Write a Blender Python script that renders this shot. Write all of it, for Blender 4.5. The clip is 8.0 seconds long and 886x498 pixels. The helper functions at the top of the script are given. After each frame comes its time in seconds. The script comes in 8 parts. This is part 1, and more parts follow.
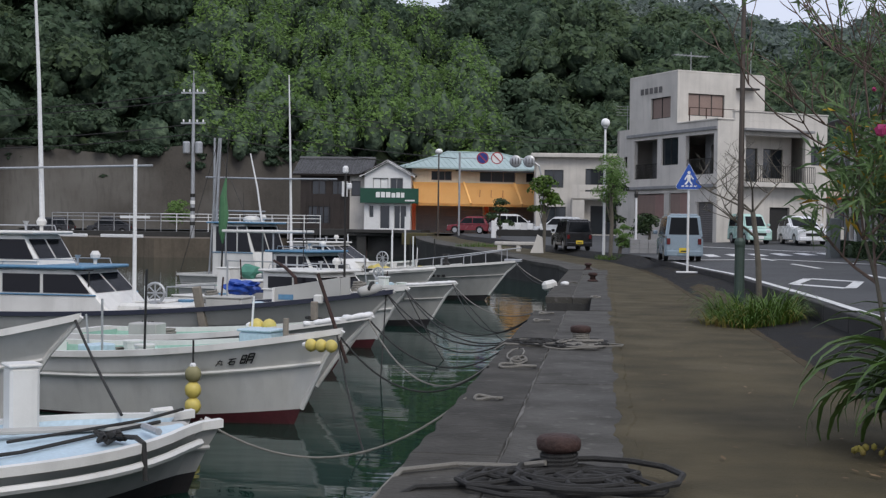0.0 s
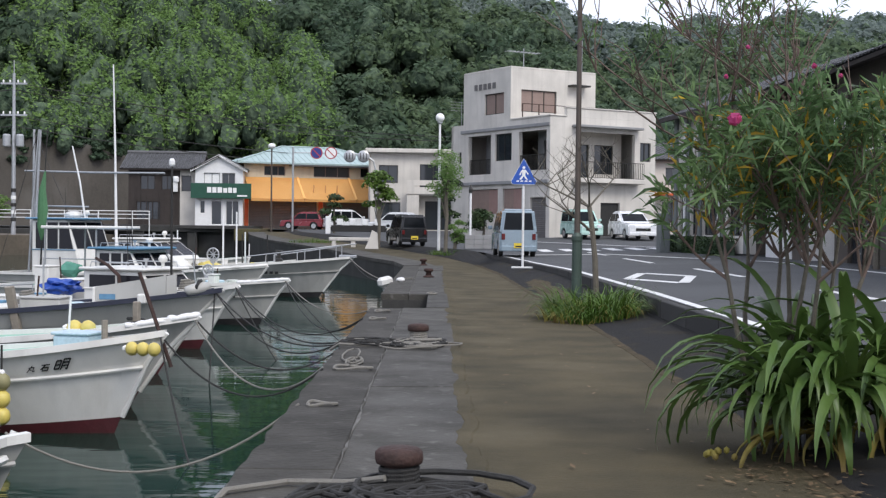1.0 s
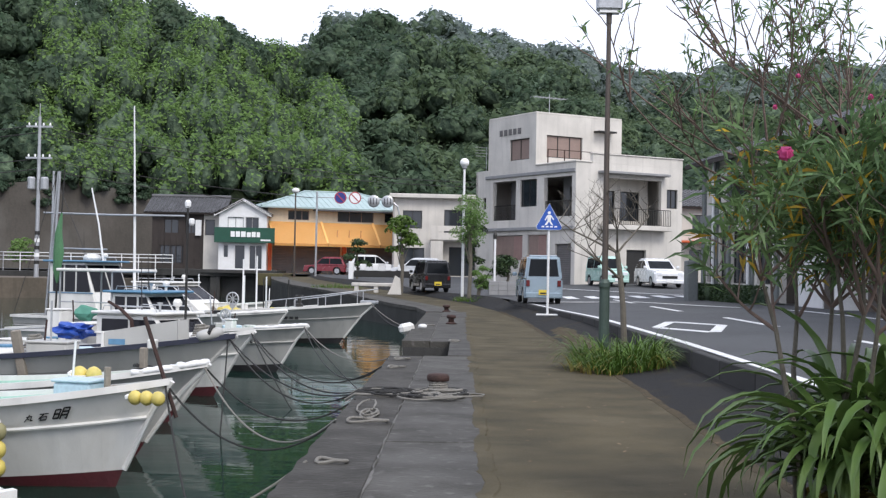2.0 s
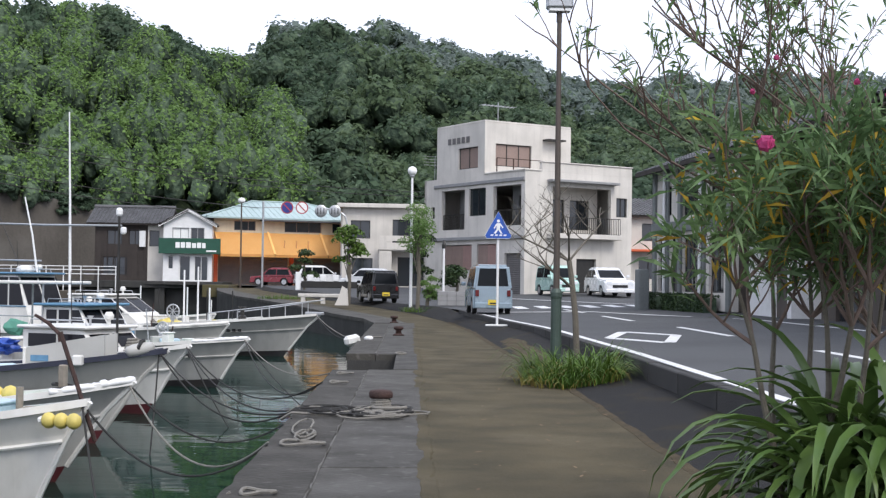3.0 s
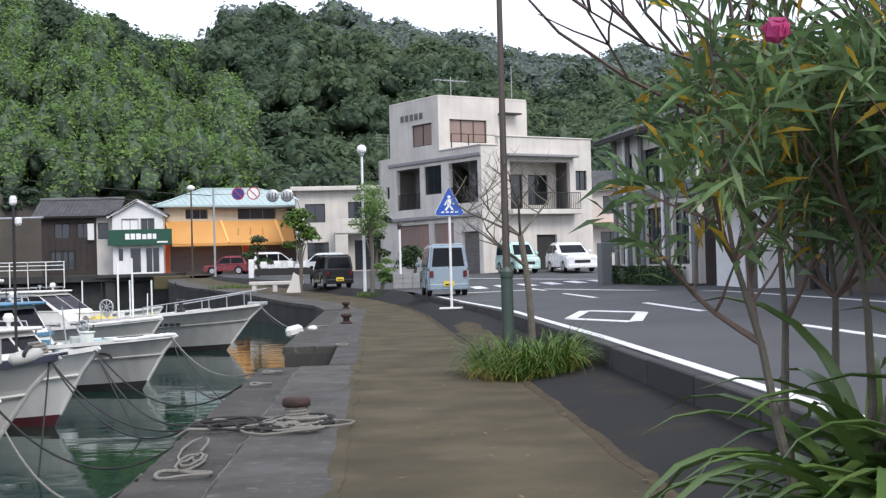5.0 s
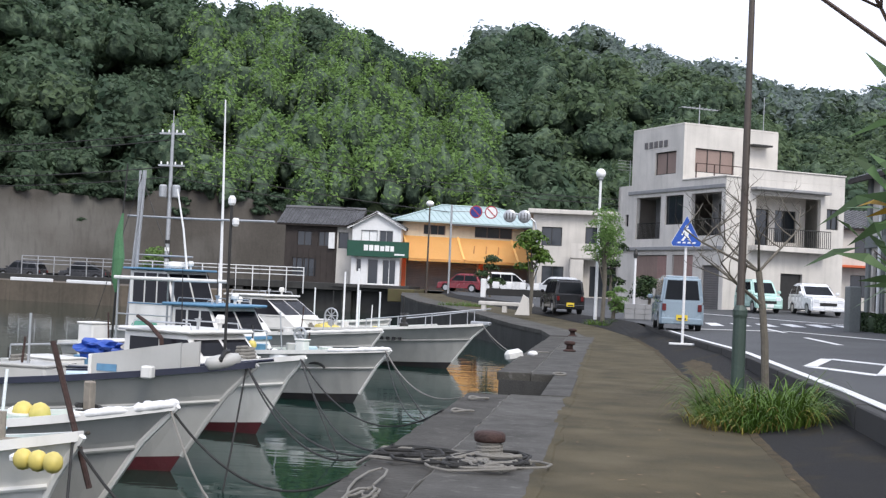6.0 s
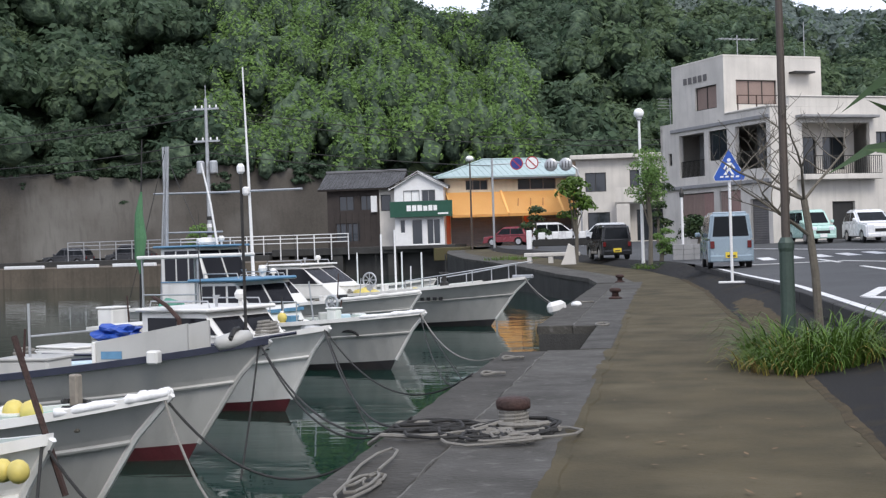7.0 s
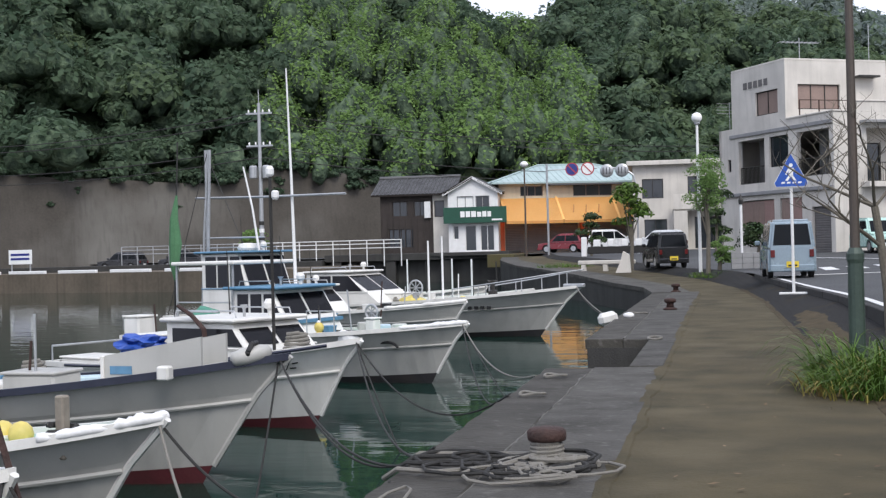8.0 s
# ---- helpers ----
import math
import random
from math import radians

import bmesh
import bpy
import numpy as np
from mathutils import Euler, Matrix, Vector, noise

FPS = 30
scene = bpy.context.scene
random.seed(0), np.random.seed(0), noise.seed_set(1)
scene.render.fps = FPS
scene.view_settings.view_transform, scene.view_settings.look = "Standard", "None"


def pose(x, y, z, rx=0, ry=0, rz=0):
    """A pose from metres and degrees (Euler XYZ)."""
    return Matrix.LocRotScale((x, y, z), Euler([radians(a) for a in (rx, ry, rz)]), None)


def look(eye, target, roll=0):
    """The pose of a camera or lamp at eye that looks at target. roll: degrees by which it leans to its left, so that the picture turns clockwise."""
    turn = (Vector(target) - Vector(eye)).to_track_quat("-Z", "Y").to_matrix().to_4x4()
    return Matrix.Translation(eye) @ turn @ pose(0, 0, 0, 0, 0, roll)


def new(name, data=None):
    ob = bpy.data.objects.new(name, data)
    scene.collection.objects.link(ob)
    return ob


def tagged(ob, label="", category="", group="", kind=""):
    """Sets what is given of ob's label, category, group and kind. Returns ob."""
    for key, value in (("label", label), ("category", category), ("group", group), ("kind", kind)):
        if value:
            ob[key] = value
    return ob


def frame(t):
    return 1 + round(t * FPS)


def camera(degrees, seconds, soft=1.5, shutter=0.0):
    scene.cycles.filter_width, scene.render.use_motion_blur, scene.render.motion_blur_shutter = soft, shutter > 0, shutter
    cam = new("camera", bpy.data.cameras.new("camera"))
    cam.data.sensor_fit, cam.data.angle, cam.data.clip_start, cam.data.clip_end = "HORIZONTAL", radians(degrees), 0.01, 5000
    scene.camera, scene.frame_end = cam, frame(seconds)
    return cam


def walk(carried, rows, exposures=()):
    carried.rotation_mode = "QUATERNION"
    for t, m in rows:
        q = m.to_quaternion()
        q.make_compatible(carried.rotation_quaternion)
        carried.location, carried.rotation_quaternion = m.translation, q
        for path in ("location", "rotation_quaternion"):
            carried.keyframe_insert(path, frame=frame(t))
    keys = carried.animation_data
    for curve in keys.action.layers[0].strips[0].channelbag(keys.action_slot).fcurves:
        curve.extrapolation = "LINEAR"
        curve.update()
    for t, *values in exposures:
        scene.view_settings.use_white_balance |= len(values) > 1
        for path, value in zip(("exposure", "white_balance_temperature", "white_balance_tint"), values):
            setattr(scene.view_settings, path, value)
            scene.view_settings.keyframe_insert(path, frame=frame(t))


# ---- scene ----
cam = camera(37.46, 8.0, soft=1.3)
# seconds, place, yaw to the left, pitch up, lean to the left
PATH = [
    (0.0, (0.010, 0.000, 1.464), 6.96, -0.94, 0.74),
    (0.5, (0.032, 0.457, 1.455), 1.82, -1.12, -0.62),
    (1.0, (-0.039, 0.650, 1.456), -0.29, -1.04, 0.64),
    (1.2, (-0.083, 0.816, 1.458), -0.29, -0.08, 1.82),
    (2.3, (0.012, 1.625, 1.436), 1.16, 1.06, 1.02),
    (2.5, (0.000, 1.826, 1.449), 0.73, 1.17, 2.28),
    (3.0, (0.060, 2.299, 1.431), -1.39, 1.46, 0.76),
    (3.5, (0.114, 2.761, 1.434), -1.82, 0.81, -1.09),
    (4.0, (0.171, 3.350, 1.453), -2.26, 0.93, -0.22),
    (5.3, (0.594, 4.885, 1.431), -2.77, 0.56, -2.06),
    (5.5, (0.630, 5.105, 1.428), -0.03, 1.39, -2.16),
    (6.0, (0.712, 5.748, 1.440), 7.47, 1.59, 2.57),
    (6.5, (0.845, 6.267, 1.432), 8.73, 1.31, -0.42),
    (7.0, (0.915, 6.829, 1.434), 9.65, -0.31, -1.86),
    (7.5, (0.931, 7.403, 1.444), 10.40, -0.37, -0.63),
    (8.0, (0.938, 7.944, 1.451), 12.13, 0.03, -1.51),
]
walk(cam, [(t, pose(*eye, 90 + pitch, 0, yaw) @ pose(0, 0, 0, 0, 0, lean)) for t, eye, yaw, pitch, lean in PATH],
     exposures=[(0.0, -0.17), (0.5, 0.17), (1.2, 0.45), (2.4, 0.55), (4.0, 0.57), (5.5, 0.66), (6.4, 0.57), (7.0, 0.45), (8.0, 0.45)])

# ---- light: bright overcast sky, a broad weak high sun behind the right shoulder
world = bpy.data.worlds.new("sky")
scene.world = world
world.use_nodes = True
wn = world.node_tree
wn.nodes.clear()
w_out = wn.nodes.new("ShaderNodeOutputWorld")
w_bg = wn.nodes.new("ShaderNodeBackground")
w_mix = wn.nodes.new("ShaderNodeMix")
w_mix.data_type = "RGBA"
w_sky = wn.nodes.new("ShaderNodeTexSky")
w_sky.sky_type = "NISHITA"
w_sky.sun_disc = False
w_sky.sun_elevation = radians(48)
w_sky.sun_rotation = radians(148)
w_sky.air_density, w_sky.dust_density, w_sky.ozone_density = 1.2, 3.0, 1.0
# a cloud veil of even grey-white over the clear sky
w_mix.inputs[0].default_value = 0.82
wn.links.new(w_sky.outputs[0], w_mix.inputs[6])
w_mix.inputs[7].default_value = (9.2, 9.78, 11.9, 1)
wn.links.new(w_mix.outputs[2], w_bg.inputs[0])
w_bg.inputs[1].default_value = 0.1
wn.links.new(w_bg.outputs[0], w_out.inputs[0])

sun = new("sun", bpy.data.lights.new("sun", "SUN"))
sun.data.energy, sun.data.angle, sun.data.color = 1.5, radians(24), (1.0, 0.96, 0.9)
sun.matrix_world = look((16, -26, 34), (0, 0, 0))


# ---- building helpers
def part(name, bm, material, parent, label="", smooth=False):
    """Links a bmesh as one mesh object under a thing or a part."""
    me = bpy.data.meshes.new(name)
    bm.to_mesh(me)
    bm.free()
    if smooth:
        me.shade_smooth()
    me.materials.append(material)
    ob = new(name, me)
    ob.parent = parent
    if label:
        ob["label"] = label
    return ob


def share(name, me, parent, m):
    """Another object on the same mesh, as a child at the pose m."""
    ob = new(name, me)
    ob.parent = parent
    ob.matrix_basis = m
    return ob


def thing(name, label, category, m=None, group="", kind=""):
    ob = new(name)
    ob.empty_display_size = 0.2
    ob.matrix_basis = m if m is not None else Matrix()
    return tagged(ob, label, category, group, kind)


def struct(name, bm, material, label, category, smooth=False):
    return tagged(part(name, bm, material, None, "", smooth), label, category, "", "structure")


def box(bm, x0, x1, y0, y1, z0, z1, bevel=0.0, m=None):
    vs = [bm.verts.new((x, y, z)) for x in (x0, x1) for y in (y0, y1) for z in (z0, z1)]
    fs = [bm.faces.new([vs[i] for i in q]) for q in
          ((0, 1, 3, 2), (4, 6, 7, 5), (0, 4, 5, 1), (2, 3, 7, 6), (0, 2, 6, 4), (1, 5, 7, 3))]
    if bevel:
        edges = list({e for f in fs for e in f.edges})
        r = bmesh.ops.bevel(bm, geom=edges, offset=bevel, segments=1, affect="EDGES")
        vs = list({v for f in r["faces"] for v in f.verts} | {v for v in vs if v.is_valid})
    if m is not None:
        bmesh.ops.transform(bm, matrix=m, verts=vs)
    return bm


def bx(*a, **k):
    return box(bmesh.new(), *a, **k)


def tube(bm, points, radius, sides=8, cap=True):
    """A round bar along points; radius is one number or one for each point."""
    pts = [Vector(p) for p in points]
    rs = radius if hasattr(radius, "__len__") else [radius] * len(pts)
    rings = []
    up = None
    for i, p in enumerate(pts):
        d = (pts[min(i + 1, len(pts) - 1)] - pts[max(i - 1, 0)]).normalized()
        if up is None:
            up = Vector((0, 0, 1)) if abs(d.z) < 0.9 else Vector((1, 0, 0))
        a = d.cross(up)
        if a.length < 1e-4:
            a = d.cross(Vector((0.3, 1, 0.2)))
        a.normalize()
        b = a.cross(d).normalized()
        up = b
        rings.append([bm.verts.new(p + (a * math.cos(2 * math.pi * k / sides) + b * math.sin(2 * math.pi * k / sides)) * rs[i]) for k in range(sides)])
    for r0, r1 in zip(rings, rings[1:]):
        for k in range(sides):
            bm.faces.new((r0[k], r0[(k + 1) % sides], r1[(k + 1) % sides], r1[k]))
    if cap:
        bm.faces.new(rings[0][::-1])
        bm.faces.new(rings[-1])
    return bm


def tb(*a, **k):
    return tube(bmesh.new(), *a, **k)


def lathe(bm, profile, sides=20, at=(0, 0, 0)):
    """A turned shape about z from (radius, height) pairs."""
    rings = [[bm.verts.new((at[0] + r * math.cos(2 * math.pi * k / sides), at[1] + r * math.sin(2 * math.pi * k / sides), at[2] + z)) for k in range(sides)] for r, z in profile]
    for r0, r1 in zip(rings, rings[1:]):
        for k in range(sides):
            bm.faces.new((r0[k], r0[(k + 1) % sides], r1[(k + 1) % sides], r1[k]))
    bm.faces.new(rings[0][::-1])
    bm.faces.new(rings[-1])
    return bm


def prism(bm, outline, depth, m=None):
    """A flat outline in x and z, thickened along y from 0 to depth."""
    a = [bm.verts.new((x, 0, z)) for x, z in outline]
    b = [bm.verts.new((x, depth, z)) for x, z in outline]
    bm.faces.new(a)
    bm.faces.new(b[::-1])
    for i in range(len(a)):
        j = (i + 1) % len(a)
        bm.faces.new((a[j], a[i], b[i], b[j]))
    bmesh.ops.recalc_face_normals(bm, faces=bm.faces)
    if m is not None:
        bmesh.ops.transform(bm, matrix=m, verts=a + b)
    return bm


def blob(bm, c, r, sub=2, squash=(1, 1, 1), rough=0.0, seed=0):
    g = bmesh.ops.create_icosphere(bm, subdivisions=sub, radius=1)
    for v in g["verts"]:
        k = 1 + rough * noise.noise(v.co * 2.1 + Vector((seed * 3.7, seed, 0)))
        v.co = Vector((v.co.x * squash[0], v.co.y * squash[1], v.co.z * squash[2])) * r * k + Vector(c)
    return bm


def wall_with_holes(bm, w, h, thick, holes, m=None):
    """An upright wall along x from 0 to w, its front at y = 0, thickness behind, with rectangular holes (x0, x1, z0, z1) right through."""
    xs = sorted({0, w} | {v for q in holes for v in q[:2]})
    zs = sorted({0, h} | {v for q in holes for v in q[2:]})

    def solid(i, j):
        if i < 0 or j < 0 or i >= len(xs) - 1 or j >= len(zs) - 1:
            return False
        cx, cz = (xs[i] + xs[i + 1]) / 2, (zs[j] + zs[j + 1]) / 2
        return not any(a < cx < b and c < cz < d for a, b, c, d in holes)

    grid = {}

    def vert(i, j, k):
        if (i, j, k) not in grid:
            grid[i, j, k] = bm.verts.new((xs[i], thick * k, zs[j]))
        return grid[i, j, k]

    for i in range(len(xs) - 1):
        for j in range(len(zs) - 1):
            if not solid(i, j):
                continue
            bm.faces.new((vert(i, j, 0), vert(i + 1, j, 0), vert(i + 1, j + 1, 0), vert(i, j + 1, 0)))
            bm.faces.new((vert(i, j, 1), vert(i, j + 1, 1), vert(i + 1, j + 1, 1), vert(i + 1, j, 1)))
            for di, dj, a, b in ((-1, 0, (i, j), (i, j + 1)), (1, 0, (i + 1, j + 1), (i + 1, j)), (0, -1, (i + 1, j), (i, j)), (0, 1, (i, j + 1), (i + 1, j + 1))):
                if not solid(i + di, j + dj):
                    bm.faces.new((vert(*a, 0), vert(*b, 0), vert(*b, 1), vert(*a, 1)))
    bmesh.ops.recalc_face_normals(bm, faces=bm.faces)
    if m is not None:
        bmesh.ops.transform(bm, matrix=m, verts=list(grid.values()))
    return bm


def raw(name, verts, faces, material, parent=None):
    me = bpy.data.meshes.new(name)
    me.from_pydata(verts, [], faces)
    me.update()
    me.materials.append(material)
    ob = new(name, me)
    ob.parent = parent
    return ob


# ---- materials
def material(name, base, rough=0.7, metal=0.0, second=None, grain=40.0, stain=2.5, amount=0.5, bump=0.25, bump_scale=None,
             spec=0.5, third=None, third_scale=0.6, third_cut=(0.55, 0.7), random_tint=0.0, streak=0.0, coat=0.0, island=0.0):
    """A surface with fine grain, broader stains of a second colour and, where given, sparse patches of a third."""
    mt = bpy.data.materials.new(name)
    mt.use_nodes = True
    nt = mt.node_tree
    bs = nt.nodes["Principled BSDF"]
    bs.inputs["Roughness"].default_value = rough
    bs.inputs["Metallic"].default_value = metal
    bs.inputs["Specular IOR Level"].default_value = spec
    bs.inputs["Coat Weight"].default_value = coat
    L = nt.links.new
    co = nt.nodes.new("ShaderNodeTexCoord")
    vec = co.outputs["Object"]
    second = second or tuple(c * 0.7 for c in base)

    def noise_tex(scale, detail=4.0, src=None):
        n = nt.nodes.new("ShaderNodeTexNoise")
        n.inputs["Scale"].default_value = scale
        n.inputs["Detail"].default_value = detail
        L(src or vec, n.inputs["Vector"])
        return n

    def ramp(src, a, b):
        r = nt.nodes.new("ShaderNodeMapRange")
        r.inputs["From Min"].default_value, r.inputs["From Max"].default_value = a, b
        L(src, r.inputs["Value"])
        return r.outputs[0]

    def mix(fac, a, b, mode="MIX"):
        m = nt.nodes.new("ShaderNodeMix")
        m.data_type, m.blend_type = "RGBA", mode
        for sock, v in ((m.inputs[0], fac), (m.inputs[6], a), (m.inputs[7], b)):
            if hasattr(v, "is_output"):
                L(v, sock)
            elif isinstance(v, tuple):
                sock.default_value = (*v, 1)
            else:
                sock.default_value = v
        return m.outputs[2]

    n1, n2 = noise_tex(stain, 6), noise_tex(grain, 3)
    f1 = nt.nodes.new("ShaderNodeMath")
    f1.operation = "MULTIPLY"
    L(ramp(n1.outputs[0], 0.35, 0.68), f1.inputs[0])
    f1.inputs[1].default_value = amount
    col = mix(f1.outputs[0], base, second)
    g = ramp(n2.outputs[0], 0.3, 0.7)
    col = mix(0.16, col, mix(g, tuple(c * 0.45 for c in base), tuple(min(1, c * 1.5) for c in base)))
    if third:
        n3 = noise_tex(third_scale, 8)
        col = mix(ramp(n3.outputs[0], *third_cut), col, third)
    if streak:
        mp = nt.nodes.new("ShaderNodeMapping")
        mp.inputs["Scale"].default_value = (1, 1, 0.08)
        L(vec, mp.inputs["Vector"])
        ns = noise_tex(3.5, 5, mp.outputs[0])
        fs = nt.nodes.new("ShaderNodeMath")
        fs.operation = "MULTIPLY"
        L(ramp(ns.outputs[0], 0.5, 0.75), fs.inputs[0])
        fs.inputs[1].default_value = streak
        col = mix(fs.outputs[0], col, tuple(c * 0.4 for c in base))
    if random_tint or island:
        src = nt.nodes.new("ShaderNodeObjectInfo").outputs["Random"] if random_tint else nt.nodes.new("ShaderNodeNewGeometry").outputs["Random Per Island"]
        k = random_tint or island
        hv = nt.nodes.new("ShaderNodeHueSaturation")
        mr = nt.nodes.new("ShaderNodeMapRange")
        mr.inputs["To Min"].default_value, mr.inputs["To Max"].default_value = 1 - k, 1 + k
        L(src, mr.inputs["Value"])
        L(mr.outputs[0], hv.inputs["Value"])
        L(col, hv.inputs["Color"])
        col = hv.outputs[0]
    L(col, bs.inputs["Base Color"])
    rr = nt.nodes.new("ShaderNodeMapRange")
    rr.inputs["To Min"].default_value, rr.inputs["To Max"].default_value = max(0.03, rough - 0.12), min(1, rough + 0.1)
    L(n1.outputs[0], rr.inputs["Value"])
    L(rr.outputs[0], bs.inputs["Roughness"])
    if bump:
        bp = nt.nodes.new("ShaderNodeBump")
        bp.inputs["Strength"].default_value = bump
        bp.inputs["Distance"].default_value = 0.02
        nb = noise_tex(bump_scale or grain, 6)
        L(nb.outputs[0], bp.inputs["Height"])
        L(bp.outputs[0], bs.inputs["Normal"])
    return mt


def glass_dark(name, tint=(0.02, 0.025, 0.03), rough=0.05, spec=0.7):
    mt = bpy.data.materials.new(name)
    mt.use_nodes = True
    bs = mt.node_tree.nodes["Principled BSDF"]
    bs.inputs["Base Color"].default_value = (*tint, 1)
    bs.inputs["Roughness"].default_value = rough
    bs.inputs["Specular IOR Level"].default_value = spec
    return mt


M_CONC = material("quay_concrete", (0.082, 0.078, 0.07), 0.88, second=(0.036, 0.034, 0.029), grain=60, stain=1.7, amount=0.9, bump=0.8, bump_scale=25, third=(0.135, 0.13, 0.118), third_scale=8.0, third_cut=(0.57, 0.78), random_tint=0.12, spec=0.25)
M_CONC_WORN = material("worn_quay_concrete", (0.062, 0.058, 0.05), 0.88, second=(0.03, 0.028, 0.024), grain=60, stain=1.9, amount=0.9, bump=0.9, bump_scale=18, third=(0.12, 0.115, 0.104), third_scale=7.0, third_cut=(0.6, 0.78), random_tint=0.12, spec=0.25)
M_CONC_DARK = material("wet_concrete", (0.04, 0.039, 0.036), 0.75, second=(0.022, 0.022, 0.02), grain=30, stain=1.1, amount=0.7, bump=0.5, streak=0.5)
M_WALLC = material("weathered_wall", (0.078, 0.069, 0.058), 0.9, second=(0.045, 0.04, 0.033), grain=6, stain=0.25, amount=0.9, bump=0.6, bump_scale=3, streak=0.3, third=(0.15, 0.143, 0.128), third_scale=0.07, third_cut=(0.5, 0.65))
M_PATH = material("worn_path", (0.086, 0.071, 0.041), 0.92, second=(0.046, 0.041, 0.027), grain=90, stain=1.1, amount=1.0, bump=0.7, bump_scale=40, third=(0.102, 0.086, 0.054), third_scale=0.8, third_cut=(0.52, 0.7), spec=0.15)
M_BANK = material("bank_asphalt", (0.023, 0.0228, 0.0228), 0.9, second=(0.034, 0.033, 0.031), grain=120, stain=1.0, amount=0.7, bump=0.7, third=(0.045, 0.037, 0.024), third_scale=1.5, third_cut=(0.56, 0.74), spec=0.12)
M_EARTH = material("mossy_earth", (0.085, 0.066, 0.032), 0.95, second=(0.08, 0.085, 0.03), grain=60, stain=3, amount=0.8, bump=0.7)
M_ROAD = material("road_asphalt", (0.072, 0.074, 0.076), 0.85, second=(0.055, 0.056, 0.058), grain=150, stain=0.35, amount=0.7, bump=0.35, spec=0.3)
M_KERB = material("old_kerb", (0.024, 0.023, 0.022), 0.85, second=(0.046, 0.044, 0.04), grain=40, stain=2.0, amount=0.6, bump=0.5, random_tint=0.25)
M_PAINT = material("road_paint", (0.72, 0.72, 0.70), 0.7, second=(0.4, 0.4, 0.39), grain=40, stain=5, amount=0.6, bump=0.2)
M_EARTHFAR = material("far_ground", (0.05, 0.06, 0.035), 0.95, grain=0.5, stain=0.03, bump=0.0)
M_HILL = material("hill_floor", (0.06, 0.083, 0.052), 0.95, second=(0.04, 0.056, 0.036), grain=1.5, stain=0.6, amount=0.9, bump=1.0, bump_scale=1.2, spec=0.1, third=(0.095, 0.135, 0.07), third_scale=1.4, third_cut=(0.5, 0.66))


def water_material():
    mt = bpy.data.materials.new("harbour_water")
    mt.use_nodes = True
    nt = mt.node_tree
    bs = nt.nodes["Principled BSDF"]
    bs.inputs["Base Color"].default_value = (0.006, 0.024, 0.018, 1)
    bs.inputs["Roughness"].default_value = 0.03
    bs.inputs["IOR"].default_value = 1.33
    bs.inputs["Specular IOR Level"].default_value = 0.15
    co = nt.nodes.new("ShaderNodeTexCoord")
    mp = nt.nodes.new("ShaderNodeMapping")
    mp.inputs["Scale"].default_value = (0.7, 1.9, 1)
    mp.inputs["Rotation"].default_value = (0, 0, 0.25)
    a, b = nt.nodes.new("ShaderNodeTexNoise"), nt.nodes.new("ShaderNodeTexNoise")
    a.inputs["Scale"].default_value, a.inputs["Detail"].default_value = 0.9, 2.0
    b.inputs["Scale"].default_value, b.inputs["Detail"].default_value = 5.0, 2.0
    ad = nt.nodes.new("ShaderNodeMath")
    ad.operation = "MULTIPLY_ADD"
    bp = nt.nodes.new("ShaderNodeBump")
    bp.inputs["Strength"].default_value, bp.inputs["Distance"].default_value = 0.15, 0.05
    L = nt.links.new
    L(co.outputs["Object"], mp.inputs["Vector"])
    L(mp.outputs[0], a.inputs["Vector"])
    L(mp.outputs[0], b.inputs["Vector"])
    L(b.outputs[0], ad.inputs[0])
    ad.inputs[1].default_value = 0.12
    L(a.outputs[0], ad.inputs[2])
    L(ad.outputs[0], bp.inputs["Height"])
    L(bp.outputs[0], bs.inputs["Normal"])
    return mt


M_WATER = water_material()

# ---- the ground, the water and the hills
WATER_Z = -0.8
struct("ground", bx(-2600, 2600, -2600, 2600, -3.2, -2.6), M_EARTHFAR, "dark bare ground reaching out to the horizon", "ground")


ROAD_RISE = [(50, 0.4), (64, 0.47), (72, 0.74), (96, 1.05)]


def road_z(y, x=4.0):
    """Height of the road, which rises past the crossing and falls towards the harbour."""
    z = ROAD_RISE[0][1] if y < 50 else ROAD_RISE[-1][1]
    for (ya, za), (yb, zb) in zip(ROAD_RISE, ROAD_RISE[1:]):
        if ya <= y < yb:
            z = za + (zb - za) * (y - ya) / (yb - ya)
    return z + 0.03 * (min(max(x, 3.0), 8.7) - 4.0)


def along(poly, y):
    """x of a line of (x, y) points at that y."""
    for (xa, ya), (xb, yb) in zip(poly, poly[1:]):
        if ya <= y <= yb:
            return xa + (xb - xa) * (y - ya) / (yb - ya)
    return poly[0][0] if y < poly[0][1] else poly[-1][0]


EDGE = [(-1.2, -60), (-1.2, 47.5), (-1.7, 51.5), (-3.0, 55), (-5.0, 62), (-7.2, 68.5), (-9.6, 75), (-12.0, 84), (-13.8, 96)]
INNER = [(0.2, -60), (0.2, 40), (0.1, 46), (-0.6, 52), (-1.9, 56), (-3.9, 62.5), (-6.1, 69), (-8.5, 76), (-11.0, 85), (-12.8, 96)]
TOE = [(2.2, -60), (2.25, 20), (2.0, 30), (1.85, 40), (1.35, 50), (0.2, 56), (-1.6, 62), (-4.2, 70), (-6.6, 77), (-9.4, 86), (-11.2, 96)]
KERB = [(3.33, -60), (3.35, 22), (3.18, 33), (2.6, 41), (1.95, 52), (0.9, 57), (-0.8, 62), (-3.4, 70), (-5.8, 77), (-8.8, 86), (-10.6, 96)]


